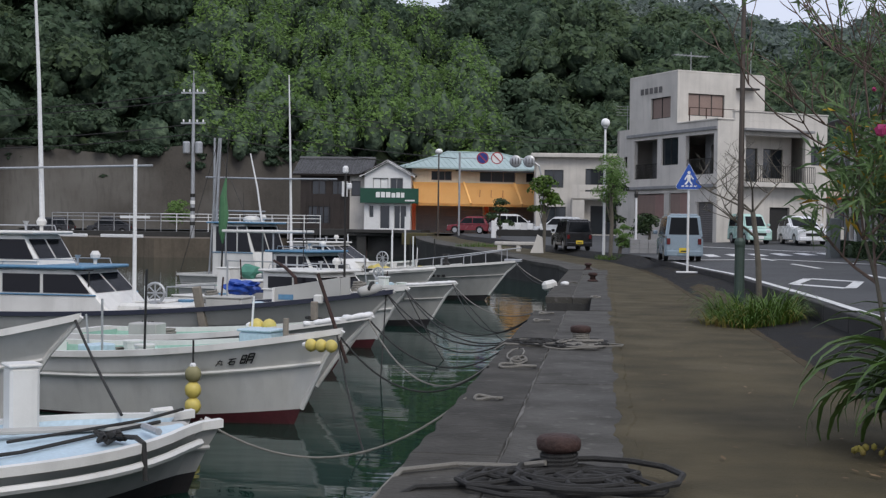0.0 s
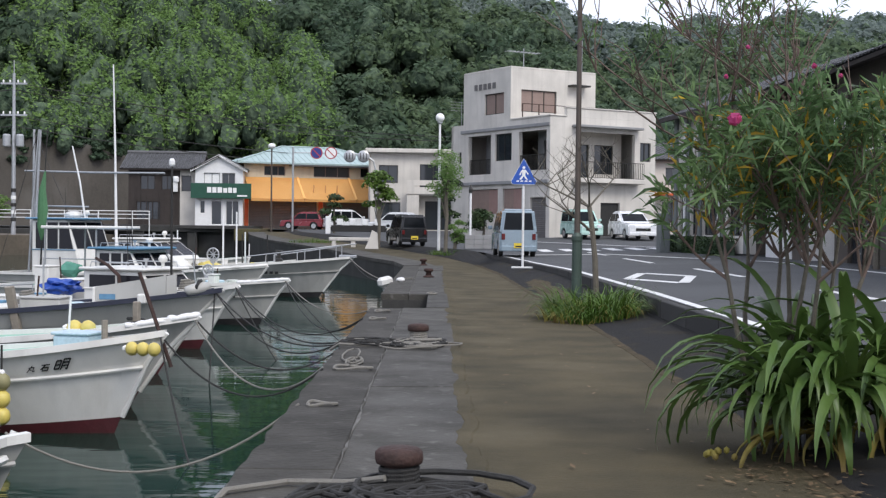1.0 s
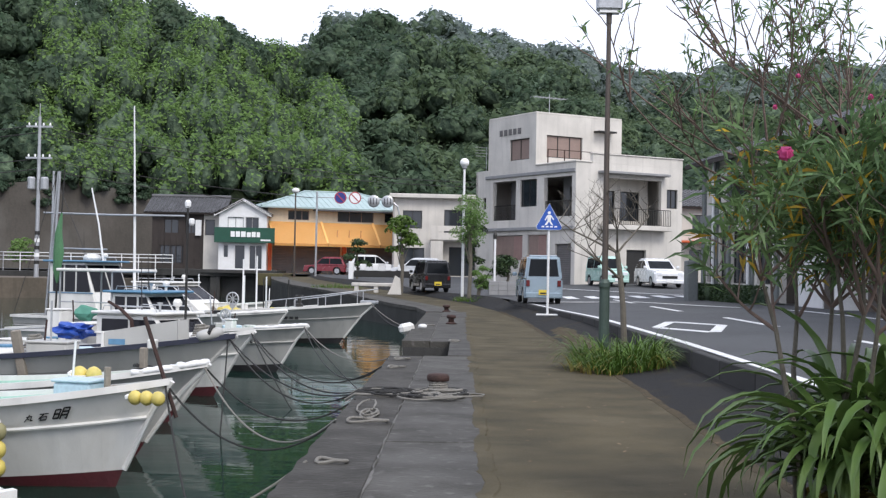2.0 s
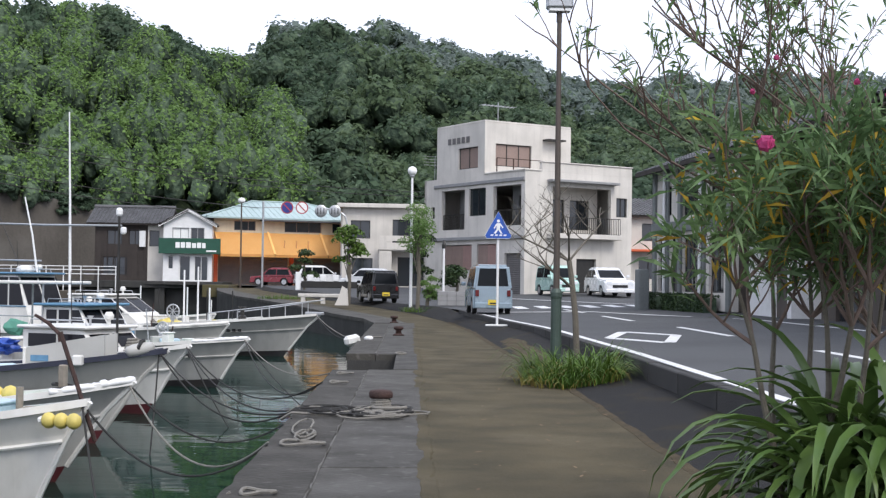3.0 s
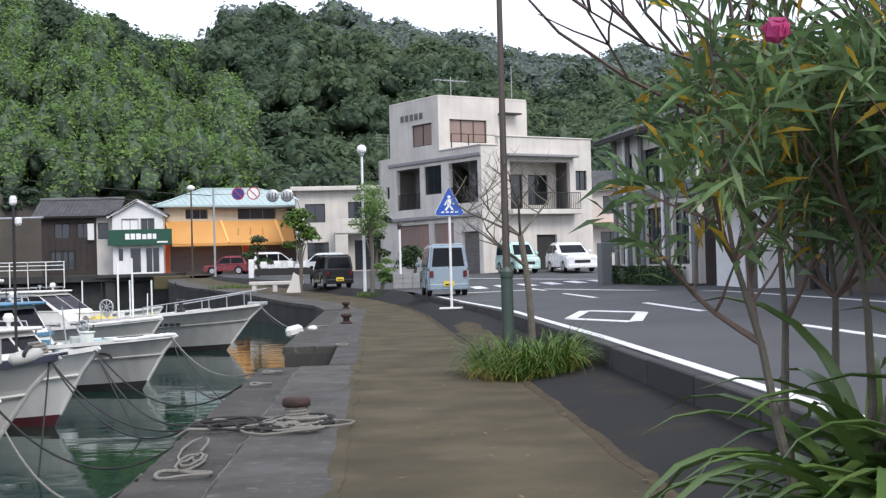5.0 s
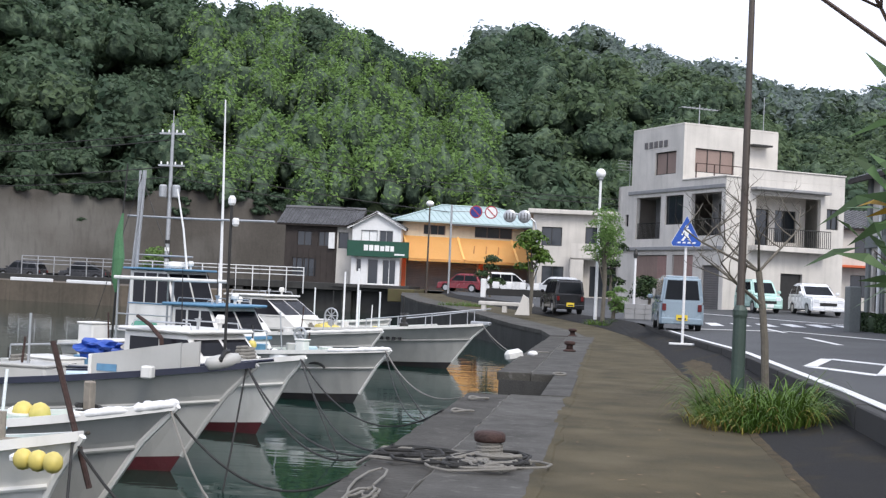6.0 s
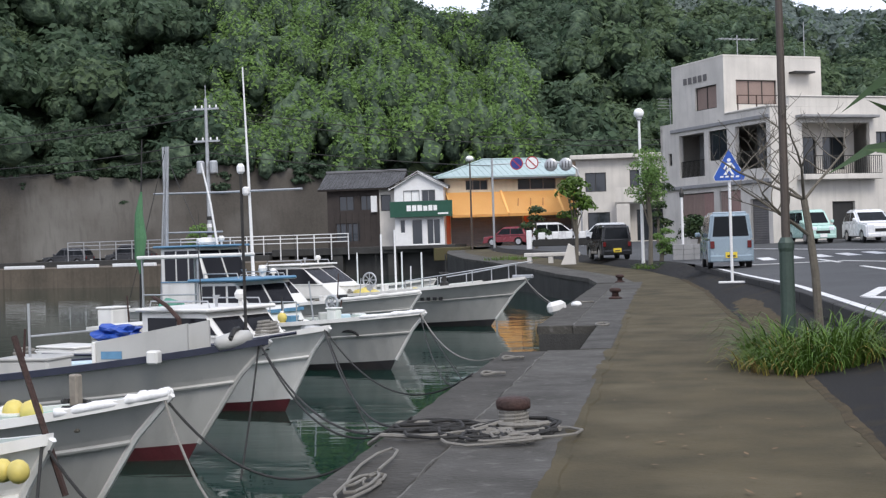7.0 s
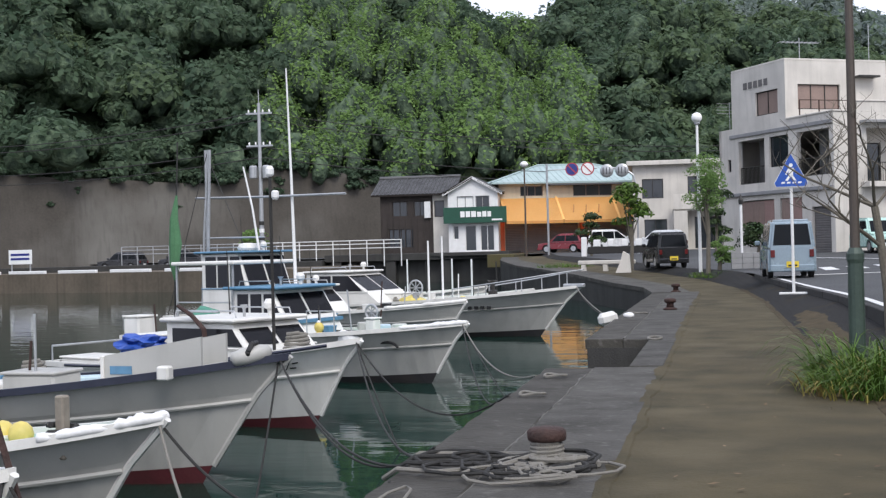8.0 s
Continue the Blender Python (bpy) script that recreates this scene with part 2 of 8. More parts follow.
def quay_z(y):
    return 0.0 if y < 50 else min(0.85, (y - 50) * 0.021)


def kerb_drop(y):
    """How far the kerb's face stands out of the bank."""
    return 0.14 + 0.13 * min(1.0, max(0.0, (34 - y) / 8))


def strip(rows):
    """A surface through rows of points, each row the same count."""
    bm = bmesh.new()
    vs = [[bm.verts.new(p) for p in r] for r in rows]
    for a, b in zip(vs, vs[1:]):
        for i in range(len(a) - 1):
            bm.faces.new((a[i], a[i + 1], b[i + 1], b[i]))
    bmesh.ops.recalc_face_normals(bm, faces=bm.faces)
    return bm


ys = [-60 + 2.0 * i for i in range(79)]
# path, a little uneven
rows = []
for y in ys:
    a, b = along(INNER, y), along(TOE, y)
    rows.append([(a + (b - a) * k / 6, y, quay_z(y) - 0.01 + 0.007 * noise.noise(Vector((k * 0.9, y * 0.35, 0)))) for k in range(7)])
struct("pavement", strip(rows), M_PATH, "worn brown sanded footpath along the quay", "footpath")
rows = []
for y in ys:
    a, b = along(TOE, y), along(KERB, y)
    z0, z1 = quay_z(y) - 0.006, max(quay_z(y), road_z(y) - kerb_drop(y) if y < 54 else road_z(y))
    rows.append([(a + (b - a) * k / 4, y, z0 + (z1 - z0) * (k / 4) ** 0.8) for k in range(5)])
struct("bank", strip(rows), M_BANK, "dark sloping asphalt bank between footpath and kerb", "bank")
rows = []
for y in [-60 + 2.0 * i for i in range(105)]:
    a = along(KERB, y) + 0.1 if y <= 96 else -10.5 - (y - 96) * 6
    rows.append([(x, y, road_z(y, x)) for x in (a, max(a + 0.1, 4.0), 6.0, 8.7, 16.0, 35.0, 70.0)])
struct("road", strip(rows), M_ROAD, "grey asphalt harbour road with white lines", "road")

# open water
struct("water", strip([[(-400, -200, WATER_Z), (-0.9, -200, WATER_Z)], [(-400, 47, WATER_Z), (-0.9, 47, WATER_Z)], [(-400, 110, WATER_Z), (-9, 110, WATER_Z)]]),
       M_WATER, "still dark green harbour water with reflections", "water")


# hills, as heights above a fan of directions seen from the quay
RIDGE = [(-80, 6.5, 420), (-14, 7.2, 420), (-8, 7.1, 400), (-4, 8.3, 330), (0, 9.3, 270), (3, 10.2, 250), (5.5, 9.9, 240), (7.3, 8.1, 235), (8.7, 8.0, 225),
         (10, 9.9, 205), (13, 10.8, 195), (16, 10.6, 190), (20, 12.0, 185), (28, 14.0, 180), (80, 13.0, 180)]
FOOT = [(-80, 105), (-20, 105), (-7, 118), (0, 128), (6, 126), (10, 122), (20, 117), (30, 112), (80, 100)]


def lerp_table(tab, a, k=1):
    for p, q in zip(tab, tab[1:]):
        if p[0] <= a <= q[0]:
            f = (a - p[0]) / (q[0] - p[0])
            f = f * f * (3 - 2 * f)
            return p[k] + (q[k] - p[k]) * f
    return tab[0][k] if a < tab[0][0] else tab[-1][k]


def hill_z(az, r):
    r0, el, R = lerp_table(FOOT, az), lerp_table(RIDGE, az), lerp_table(RIDGE, az, 2)
    top = math.tan(radians(el)) * R - 4
    low = 4.5 if az > 8 else 3.0 if az > -5 else 1.5
    s = (r - r0) / (R - r0)
    s = max(0.0, s)
    if s <= 1:
        h = low + (top - low) * (0.25 * s + 0.75 * math.sin(s * math.pi / 2))
    else:
        h = top - (r - R) * 0.25
    return h + 2.2 * noise.noise(Vector((az * 0.35, r * 0.03, 0))) * min(1, s * 4)


def polar(az, r):
    return (-math.sin(radians(az)) * r, math.cos(radians(az)) * r)


rows = []
for i in range(81):
    az = -80 + 2 * i
    r0, R = lerp_table(FOOT, az), lerp_table(RIDGE, az, 2)
    rows.append([(*polar(az, r0), -3.0)] + [(*polar(az, r0 + (R - r0) * k / 10), hill_z(az, r0 + (R - r0) * k / 10)) for k in range(14)] + [(*polar(az, R * 2), -3)])
struct("hill", strip(rows), M_HILL, "steep wooded hillside behind the harbour", "hill", smooth=True)

# ---- more materials
M_WHITEWALL = material("white_render", (0.63, 0.595, 0.54), 0.85, second=(0.42, 0.4, 0.365), grain=30, stain=0.7, amount=0.7, bump=0.2, streak=0.26)
M_WHITEPAINT = material("white_paint", (0.78, 0.78, 0.77), 0.5, second=(0.6, 0.6, 0.58), grain=30, stain=3, amount=0.4, bump=0.1)
M_CREAM = material("cream_wall", (0.62, 0.52, 0.38), 0.85, second=(0.5, 0.42, 0.3), grain=20, stain=1, amount=0.5, bump=0.15, streak=0.25)
M_TRIM = material("grey_trim", (0.28, 0.28, 0.28), 0.8, second=(0.18, 0.18, 0.18), grain=25, stain=2, bump=0.15)
M_SHUTTER = material("brown_shutter", (0.26, 0.185, 0.155), 0.6, second=(0.2, 0.15, 0.13), grain=20, stain=2, bump=0.1)
M_PINK = material("faded_red_shutter", (0.3, 0.19, 0.165), 0.65, second=(0.24, 0.155, 0.14), grain=20, stain=2, bump=0.1)
M_GREYSHUT = material("grey_shutter", (0.14, 0.13, 0.125), 0.6, second=(0.1, 0.1, 0.1), grain=20, stain=2, bump=0.1)
M_GLASS = glass_dark("window_glass")
M_DARKMETAL = material("dark_metal", (0.05, 0.048, 0.045), 0.5, 0.6, grain=40, stain=4, bump=0.1)
M_BROWNPOLE = material("brown_pole_paint", (0.085, 0.065, 0.052), 0.5, 0.2, second=(0.06, 0.06, 0.05), grain=30, stain=3, bump=0.1)
M_GREENPOLE = material("green_pole_paint", (0.05, 0.075, 0.06), 0.5, 0.2, grain=30, stain=3, bump=0.1)
M_GALV = material("galvanised_steel", (0.45, 0.46, 0.47), 0.45, 0.6, second=(0.3, 0.3, 0.3), grain=30, stain=5, bump=0.1)
M_DARKWOOD = material("dark_board_wall", (0.042, 0.033, 0.029), 0.85, second=(0.026, 0.022, 0.02), grain=20, stain=2, bump=0.3, streak=0.5)
M_TILE = material("grey_roof_tile", (0.085, 0.085, 0.088), 0.6, second=(0.05, 0.05, 0.052), grain=20, stain=1.5, bump=0.3, island=0.2)
M_TEAL = material("teal_roof", (0.36, 0.46, 0.45), 0.5, second=(0.27, 0.35, 0.35), grain=20, stain=1.0, bump=0.15, island=0.12)
M_ORANGE = material("orange_awning_cloth", (0.95, 0.54, 0.19), 0.7, second=(0.9, 0.48, 0.15), grain=20, stain=1, amount=0.5, bump=0.1)
M_ORANGEPOST = material("orange_paint", (0.6, 0.12, 0.04), 0.6, grain=20, stain=2, bump=0.1)
M_GREENSIGN = material("green_sign_paint", (0.012, 0.075, 0.045), 0.5, grain=20, stain=2, bump=0.05)
M_SIGNWHITE = material("sign_white", (0.85, 0.85, 0.83), 0.5, grain=20, stain=5, amount=0.2, bump=0.0)
M_GREYTILE = material("grey_green_tile", (0.16, 0.175, 0.17), 0.6, second=(0.11, 0.12, 0.12), grain=15, stain=1, bump=0.2)
M_BLUEGREY = material("blue_grey_panel", (0.2, 0.235, 0.27), 0.6, second=(0.16, 0.19, 0.22), grain=15, stain=1, bump=0.1)
M_BROWNWALL = material("brown_wall", (0.085, 0.07, 0.058), 0.85, second=(0.06, 0.05, 0.043), grain=15, stain=1, bump=0.2, streak=0.3)
M_RUST = material("rusty_iron", (0.06, 0.03, 0.024), 0.8, 0.2, second=(0.03, 0.02, 0.017), grain=40, stain=9, amount=0.8, bump=0.6)

# ---- quay: wall blocks with a lowered landing, and slabs on top
quay = thing("quay", "long concrete quay wall with a lowered landing", "quay", kind="structure")


def quay_body():
    bm = bmesh.new()
    for (xa, ya), (xb, yb) in zip(EDGE, EDGE[1:]):
        n = max(1, round((yb - ya) / 6)) if yb > 20 else 12
        for i in range(n):
            y0, y1 = ya + (yb - ya) * i / n, ya + (yb - ya) * (i + 1) / n
            xa_, xb_ = along(EDGE, y0 + 1e-6), along(EDGE, y1 - 1e-6)
            ia, ib = along(INNER, y0 + 1e-6), along(INNER, y1 - 1e-6)
            za, zb = quay_z(y0) - 0.13, quay_z(y1) - 0.13
            if y0 >= LAND[0] - 0.5 and y1 <= LAND[1] + 0.5:
                za = zb = -0.6
            vs = [bm.verts.new(p) for p in ((xa_ + 0.03, y0, -2.7), (ia, y0, -2.7), (ib, y1, -2.7), (xb_ + 0.03, y1, -2.7), (xa_ + 0.03, y0, za), (ia, y0, za), (ib, y1, zb), (xb_ + 0.03, y1, zb))]
            for q in ((0, 1, 2, 3), (7, 6, 5, 4), (0, 4, 5, 1), (1, 5, 6, 2), (2, 6, 7, 3), (3, 7, 4, 0)):
                bm.faces.new([vs[k] for k in q])
    bmesh.ops.recalc_face_normals(bm, faces=bm.faces)
    return bm


LAND = (23.6, 28.2)
EDGE[1:1] = [(-1.2, LAND[0]), (-1.2, LAND[1])]
part("wall_block", quay_body(), M_CONC_DARK, quay, "dark stained concrete")
# backing of the landing, between it and the path
part("landing_step", bx(-0.2, 0.2, LAND[0] - 0.02, LAND[1] + 0.02, -1.5, -0.12), M_CONC_DARK, quay)
rs = random.Random(5)
slab_y = [-30.0, -22.0, -14.0, -7.5, 0.2, 8.35, 12.4, 16.75, 20.1, LAND[0], LAND[1], 33.2, 37.9, 42.6, 47.4]
for y0, y1 in zip(slab_y, slab_y[1:]):
    low = y0 >= LAND[0] and y1 <= LAND[1]
    for x0, x1 in ((-1.2, -0.62), (-0.62, 0.2)):
        bm = bmesh.new()
        dz = rs.uniform(-0.012, 0.008)
        top = (0.0 if x0 < -1 else 0.006) + dz
        if low:
            if x0 < -1:
                box(bm, -1.2, -0.22, y0 + 0.03, y1 - 0.03, -0.6, -0.5, 0.02)
                part("slab", bm, M_CONC_DARK, quay, "low wet concrete landing")
                continue
            x0 = -0.21
        box(bm, x0 + 0.003, x1 - 0.003, y0 + 0.006, y1 - 0.006, -0.14, top, 0.01)
        if -8 < y0 < 48:
            runs = [e for e in bm.edges if abs(e.verts[0].co.y - e.verts[1].co.y) > 1.0]
            bmesh.ops.subdivide_edges(bm, edges=runs, cuts=int((y1 - y0) / 0.16), use_grid_fill=True)
        for v in bm.verts:
            v.co.z += 0.006 * noise.noise(v.co * 2)
            if v.co.x < -1.1:
                chip = noise.noise(Vector((0, v.co.y * 2.2, 3))) + 0.7 * noise.noise(Vector((0, v.co.y * 7.0, 9)))
                v.co.x += 0.03 * chip
                v.co.z -= 0.02 * max(0.0, chip - 0.2) if v.co.z > -0.05 else 0.0
            elif v.co.x > 0.1:
                v.co.x += 0.012 * noise.noise(Vector((0, v.co.y * 3.0, 5)))
        part("slab", bm, M_CONC_WORN if x0 < -1 else M_CONC, quay)
for (y0, y1) in ((47.45, 51.5), (51.5, 55), (55, 59), (59, 62), (62, 66), (66, 71), (71, 75), (75, 80), (80, 85), (85, 90), (90, 96)):
    bm = bmesh.new()
    pts = []
    for y in (y0 + 0.01, y1 - 0.01):
        for x in (along(EDGE, y), along(INNER, y)):
            pts += [(x, y, quay_z(y) - 0.13), (x, y, quay_z(y) + 0.005)]
    vs = [bm.verts.new(p) for p in pts]
    for q in ((0, 2, 3, 1), (4, 5, 7, 6), (1, 3, 7, 5), (0, 1, 5, 4), (2, 6, 7, 3), (0, 4, 6, 2)):
        bm.faces.new([vs[k] for k in q])
    bmesh.ops.recalc_face_normals(bm, faces=bm.faces)
    part("slab", bm, M_CONC, quay)

# ---- kerb stones between bank and road
kerb = thing("kerb", "row of old dark concrete kerb stones", "kerb", kind="structure")
y = -12.0
rk = random.Random(3)
while y < 55:
    y1 = y + 2.0
    xa, xb = along(KERB, y), along(KERB, y1 - 0.03)
    if not 50.5 < y < 55:
        za = road_z(y)
        bm = bx(0, 0.15, 0, math.hypot(xb - xa, y1 - y) - 0.03, -0.5, -0.012 + rk.uniform(-0.008, 0.006), 0.015)
        k = part("kerb_stone", bm, M_KERB, kerb)
        k.matrix_basis = pose(xa - 0.06, y, za, 0, 0, -math.degrees(math.atan2(xb - xa, y1 - y)))
    y = y1

# ---- road paint
paint = thing("road_marking", "white painted road lines, slightly worn", "road marking", kind="structure")


def painted(points, width, name="line"):
    bm = bmesh.new()
    rows_ = []
    for i, (x, y) in enumerate(points):
        a, b = points[max(i - 1, 0)], points[min(i + 1, len(points) - 1)]
        d = Vector((b[0] - a[0], b[1] - a[1])).normalized()
        n = Vector((d.y, -d.x)) * width / 2
        rows_.append(((x - n.x, y - n.y), (x + n.x, y + n.y)))
    top = [[bm.verts.new((*p, road_z(p[1], p[0]) + 0.006)) for p in r] for r in rows_]
    low = [[bm.verts.new((*p, road_z(p[1], p[0]) - 0.01)) for p in r] for r in rows_]
    for i in range(len(rows_) - 1):
        bm.faces.new((top[i][0], top[i][1], top[i + 1][1], top[i + 1][0]))
        bm.faces.new((top[i][0], top[i + 1][0], low[i + 1][0], low[i][0]))
        bm.faces.new((top[i][1], low[i][1], low[i + 1][1], top[i + 1][1]))
    bmesh.ops.recalc_face_normals(bm, faces=bm.faces)
    return part(name, bm, M_PAINT, paint)


painted([(along(KERB, v) + 0.19, v) for v in range(-10, 51, 2)], 0.13, "edge_line")
for y0 in (-13, -3, 7, 17, 27.3, 37.2, 46.5):
    painted([(6.25 - 0.006 * y0 * (y0 > 30), y0), (6.25 - 0.008 * y0 * (y0 > 30), y0 + 5)], 0.14, "centre_dash")
painted([(9.5, -20), (9.5, 30), (9.29, 37.1), (7.66, 42.1), (6.2, 48.5)], 0.14, "far_line")
painted([(11.5, 56), (8.9, 60.5), (4, 70)], 0.14, "far_line")
# diamond ahead of the crossing: an open four-sided figure
D4 = [(4.62, 30.2), (5.35, 28.2), (4.62, 25.2), (3.9, 27.4)]
for i in range(4):
    a, b = D4[i], D4[(i + 1) % 4]
    painted([(a[0] + (b[0] - a[0]) * 0.02, a[1] + (b[1] - a[1]) * 0.02), (a[0] + (b[0] - a[0]) * 0.98, a[1] + (b[1] - a[1]) * 0.98)], 0.22, "diamond_side")
# zebra crossing
for i in range(9):
    painted([(2.6 + i * 0.95, 53.4), (2.6 + i * 0.95, 57.2)], 0.45, "crossing_bar")
painted([(2.6, 49.3), (6.0, 48.2)], 0.35, "stop_line")

# ---- far sea wall, its roadway and the retaining wall
SEAW = [(-90, 99), (-48, 90.5), (-30, 85), (-24, 88)]
bm = bmesh.new()
for (xa, ya), (xb, yb) in zip(SEAW, SEAW[1:]):
    vs = [bm.verts.new(p) for p in ((xa, ya, -2.7), (xb, yb, -2.7), (xb, yb, 0.5), (xa, ya, 0.5), (xa, 128, -2.7), (xb, 128, -2.7), (xb, 128, 0.5), (xa, 128, 0.5))]
    for q in ((0, 1, 2, 3), (3, 2, 6, 7), (0, 3, 7, 4), (1, 5, 6, 2), (4, 7, 6, 5)):
        bm.faces.new([vs[k] for k in q])
bmesh.ops.recalc_face_normals(bm, faces=bm.faces)
M_SEAWALL = material("sea_wall_concrete", (0.13, 0.105, 0.078), 0.9, second=(0.07, 0.06, 0.045), grain=5, stain=0.4, amount=0.8, bump=0.4, bump_scale=5, streak=0.6)
struct("sea_wall", bm, M_SEAWALL, "stained brown concrete sea wall with roadway", "sea wall")
beam = thing("wall_kerb", "white and black painted kerb along the sea wall", "kerb", kind="structure")
for (xa, ya), (xb, yb) in zip(SEAW, SEAW[1:3]):
    n = int(math.hypot(xb - xa, yb - ya) / 4)
    for i in range(n):
        bm = bx(0.15, 3.6, 0.1, 0.35, 0.5, 0.72, 0.03)
        k = part("kerb_beam", bm, M_WHITEPAINT, beam)
        k.matrix_basis = pose(xa + (xb - xa) * i / n, ya + (yb - ya) * i / n, 0, 0, 0, math.degrees(math.atan2(yb - ya, xb - xa)))
RETAIN = [(-6, 4.2), (4, 4.5), (9, 6.0), (13, 7.2), (16, 8.6), (18.5, 8.4), (20, 7.4), (26, 7.9), (32, 8.2), (60, 8.5)]
rows = []
for i in range(67):
    az = -6 + i
    r = lerp_table(FOOT, az) - 2.0
    t = lerp_table(RETAIN, az)
    rows.append([(*polar(az, r), -2.7), (*polar(az, r + 0.2), 0.5), (*polar(az, r + 0.7), t * 0.55), (*polar(az, r + 1.3), t), (*polar(az, r + 1.8), t + 0.02), (*polar(az, r + 3), t - 0.5)])
struct("retaining_wall", strip(rows), M_WALLC, "tall stained grey-brown retaining wall below the woods", "retaining wall")


# ---- white three-storey building
def wall_m(x, y, rz, z=0):
    return pose(x, y, z, 0, 0, rz)


def window(parent, w, h, m, panes=2, sash=M_DARKMETAL, glass=M_GLASS, name="window", depth=0.1, label=""):
    """A framed window with its glass set back; local x along the wall, front at y = 0."""
    win = part(name, bmesh.new(), sash, parent, label)
    t = 0.05
    cuts = [(w * i / panes + (t if i == 0 else t / 2), w * (i + 1) / panes - (t if i == panes - 1 else t / 2), t, h - t) for i in range(panes)]
    bm = wall_with_holes(bmesh.new(), w, h, 0.07, cuts)
    bm.to_mesh(win.data)
    bm.free()
    win.matrix_basis = m @ pose(0, depth, 0)
    for i in range(panes):
        part("pane", bx(w * i / panes + 0.01, w * (i + 1) / panes - 0.01, 0.03, 0.04, 0.02, h - 0.02), glass, win)
    return win


def ribbed(x0, x1, z0, z1, y, pitch, level):
    """One folded sheet with ribs, level or upright; its front towards -y."""
    n = max(2, round(((z1 - z0) if level else (x1 - x0)) / pitch))
    rows_ = []
    for i in range(n):
        for f, d in ((0.0, 0.0), (0.15, -0.018), (0.75, -0.018), (0.9, 0.0)):
            k = (i + f) / n
            if level:
                rows_.append([(x0, y + d, z0 + (z1 - z0) * k), (x1, y + d, z0 + (z1 - z0) * k)])
            else:
                rows_.append([(x0 + (x1 - x0) * k, y + d, z0), (x0 + (x1 - x0) * k, y + d, z1)])
    rows_.append([(x0, y, z1), (x1, y, z1)] if level else [(x1, y, z0), (x1, y, z1)])
    bm = strip(rows_)
    r = bmesh.ops.extrude_face_region(bm, geom=list(bm.faces))
    for v in r["geom"]:
        if isinstance(v, bmesh.types.BMVert):
            v.co.y += 0.03
    bmesh.ops.recalc_face_normals(bm, faces=bm.faces)
    return bm


def railing(bm, x0, x1, y, z0, z1, step=0.13, r=0.012):
    box(bm, x0, x1, y - 0.02, y + 0.02, z1 - 0.04, z1)
    box(bm, x0, x1, y - 0.015, y + 0.015, z0, z0 + 0.03)
    n = max(1, int((x1 - x0) / step))
    for i in range(n + 1):
        x = x0 + (x1 - x0) * i / n
        box(bm, x - r, x + r, y - r, y + r, z0 + 0.03, z1 - 0.04)
    return bm


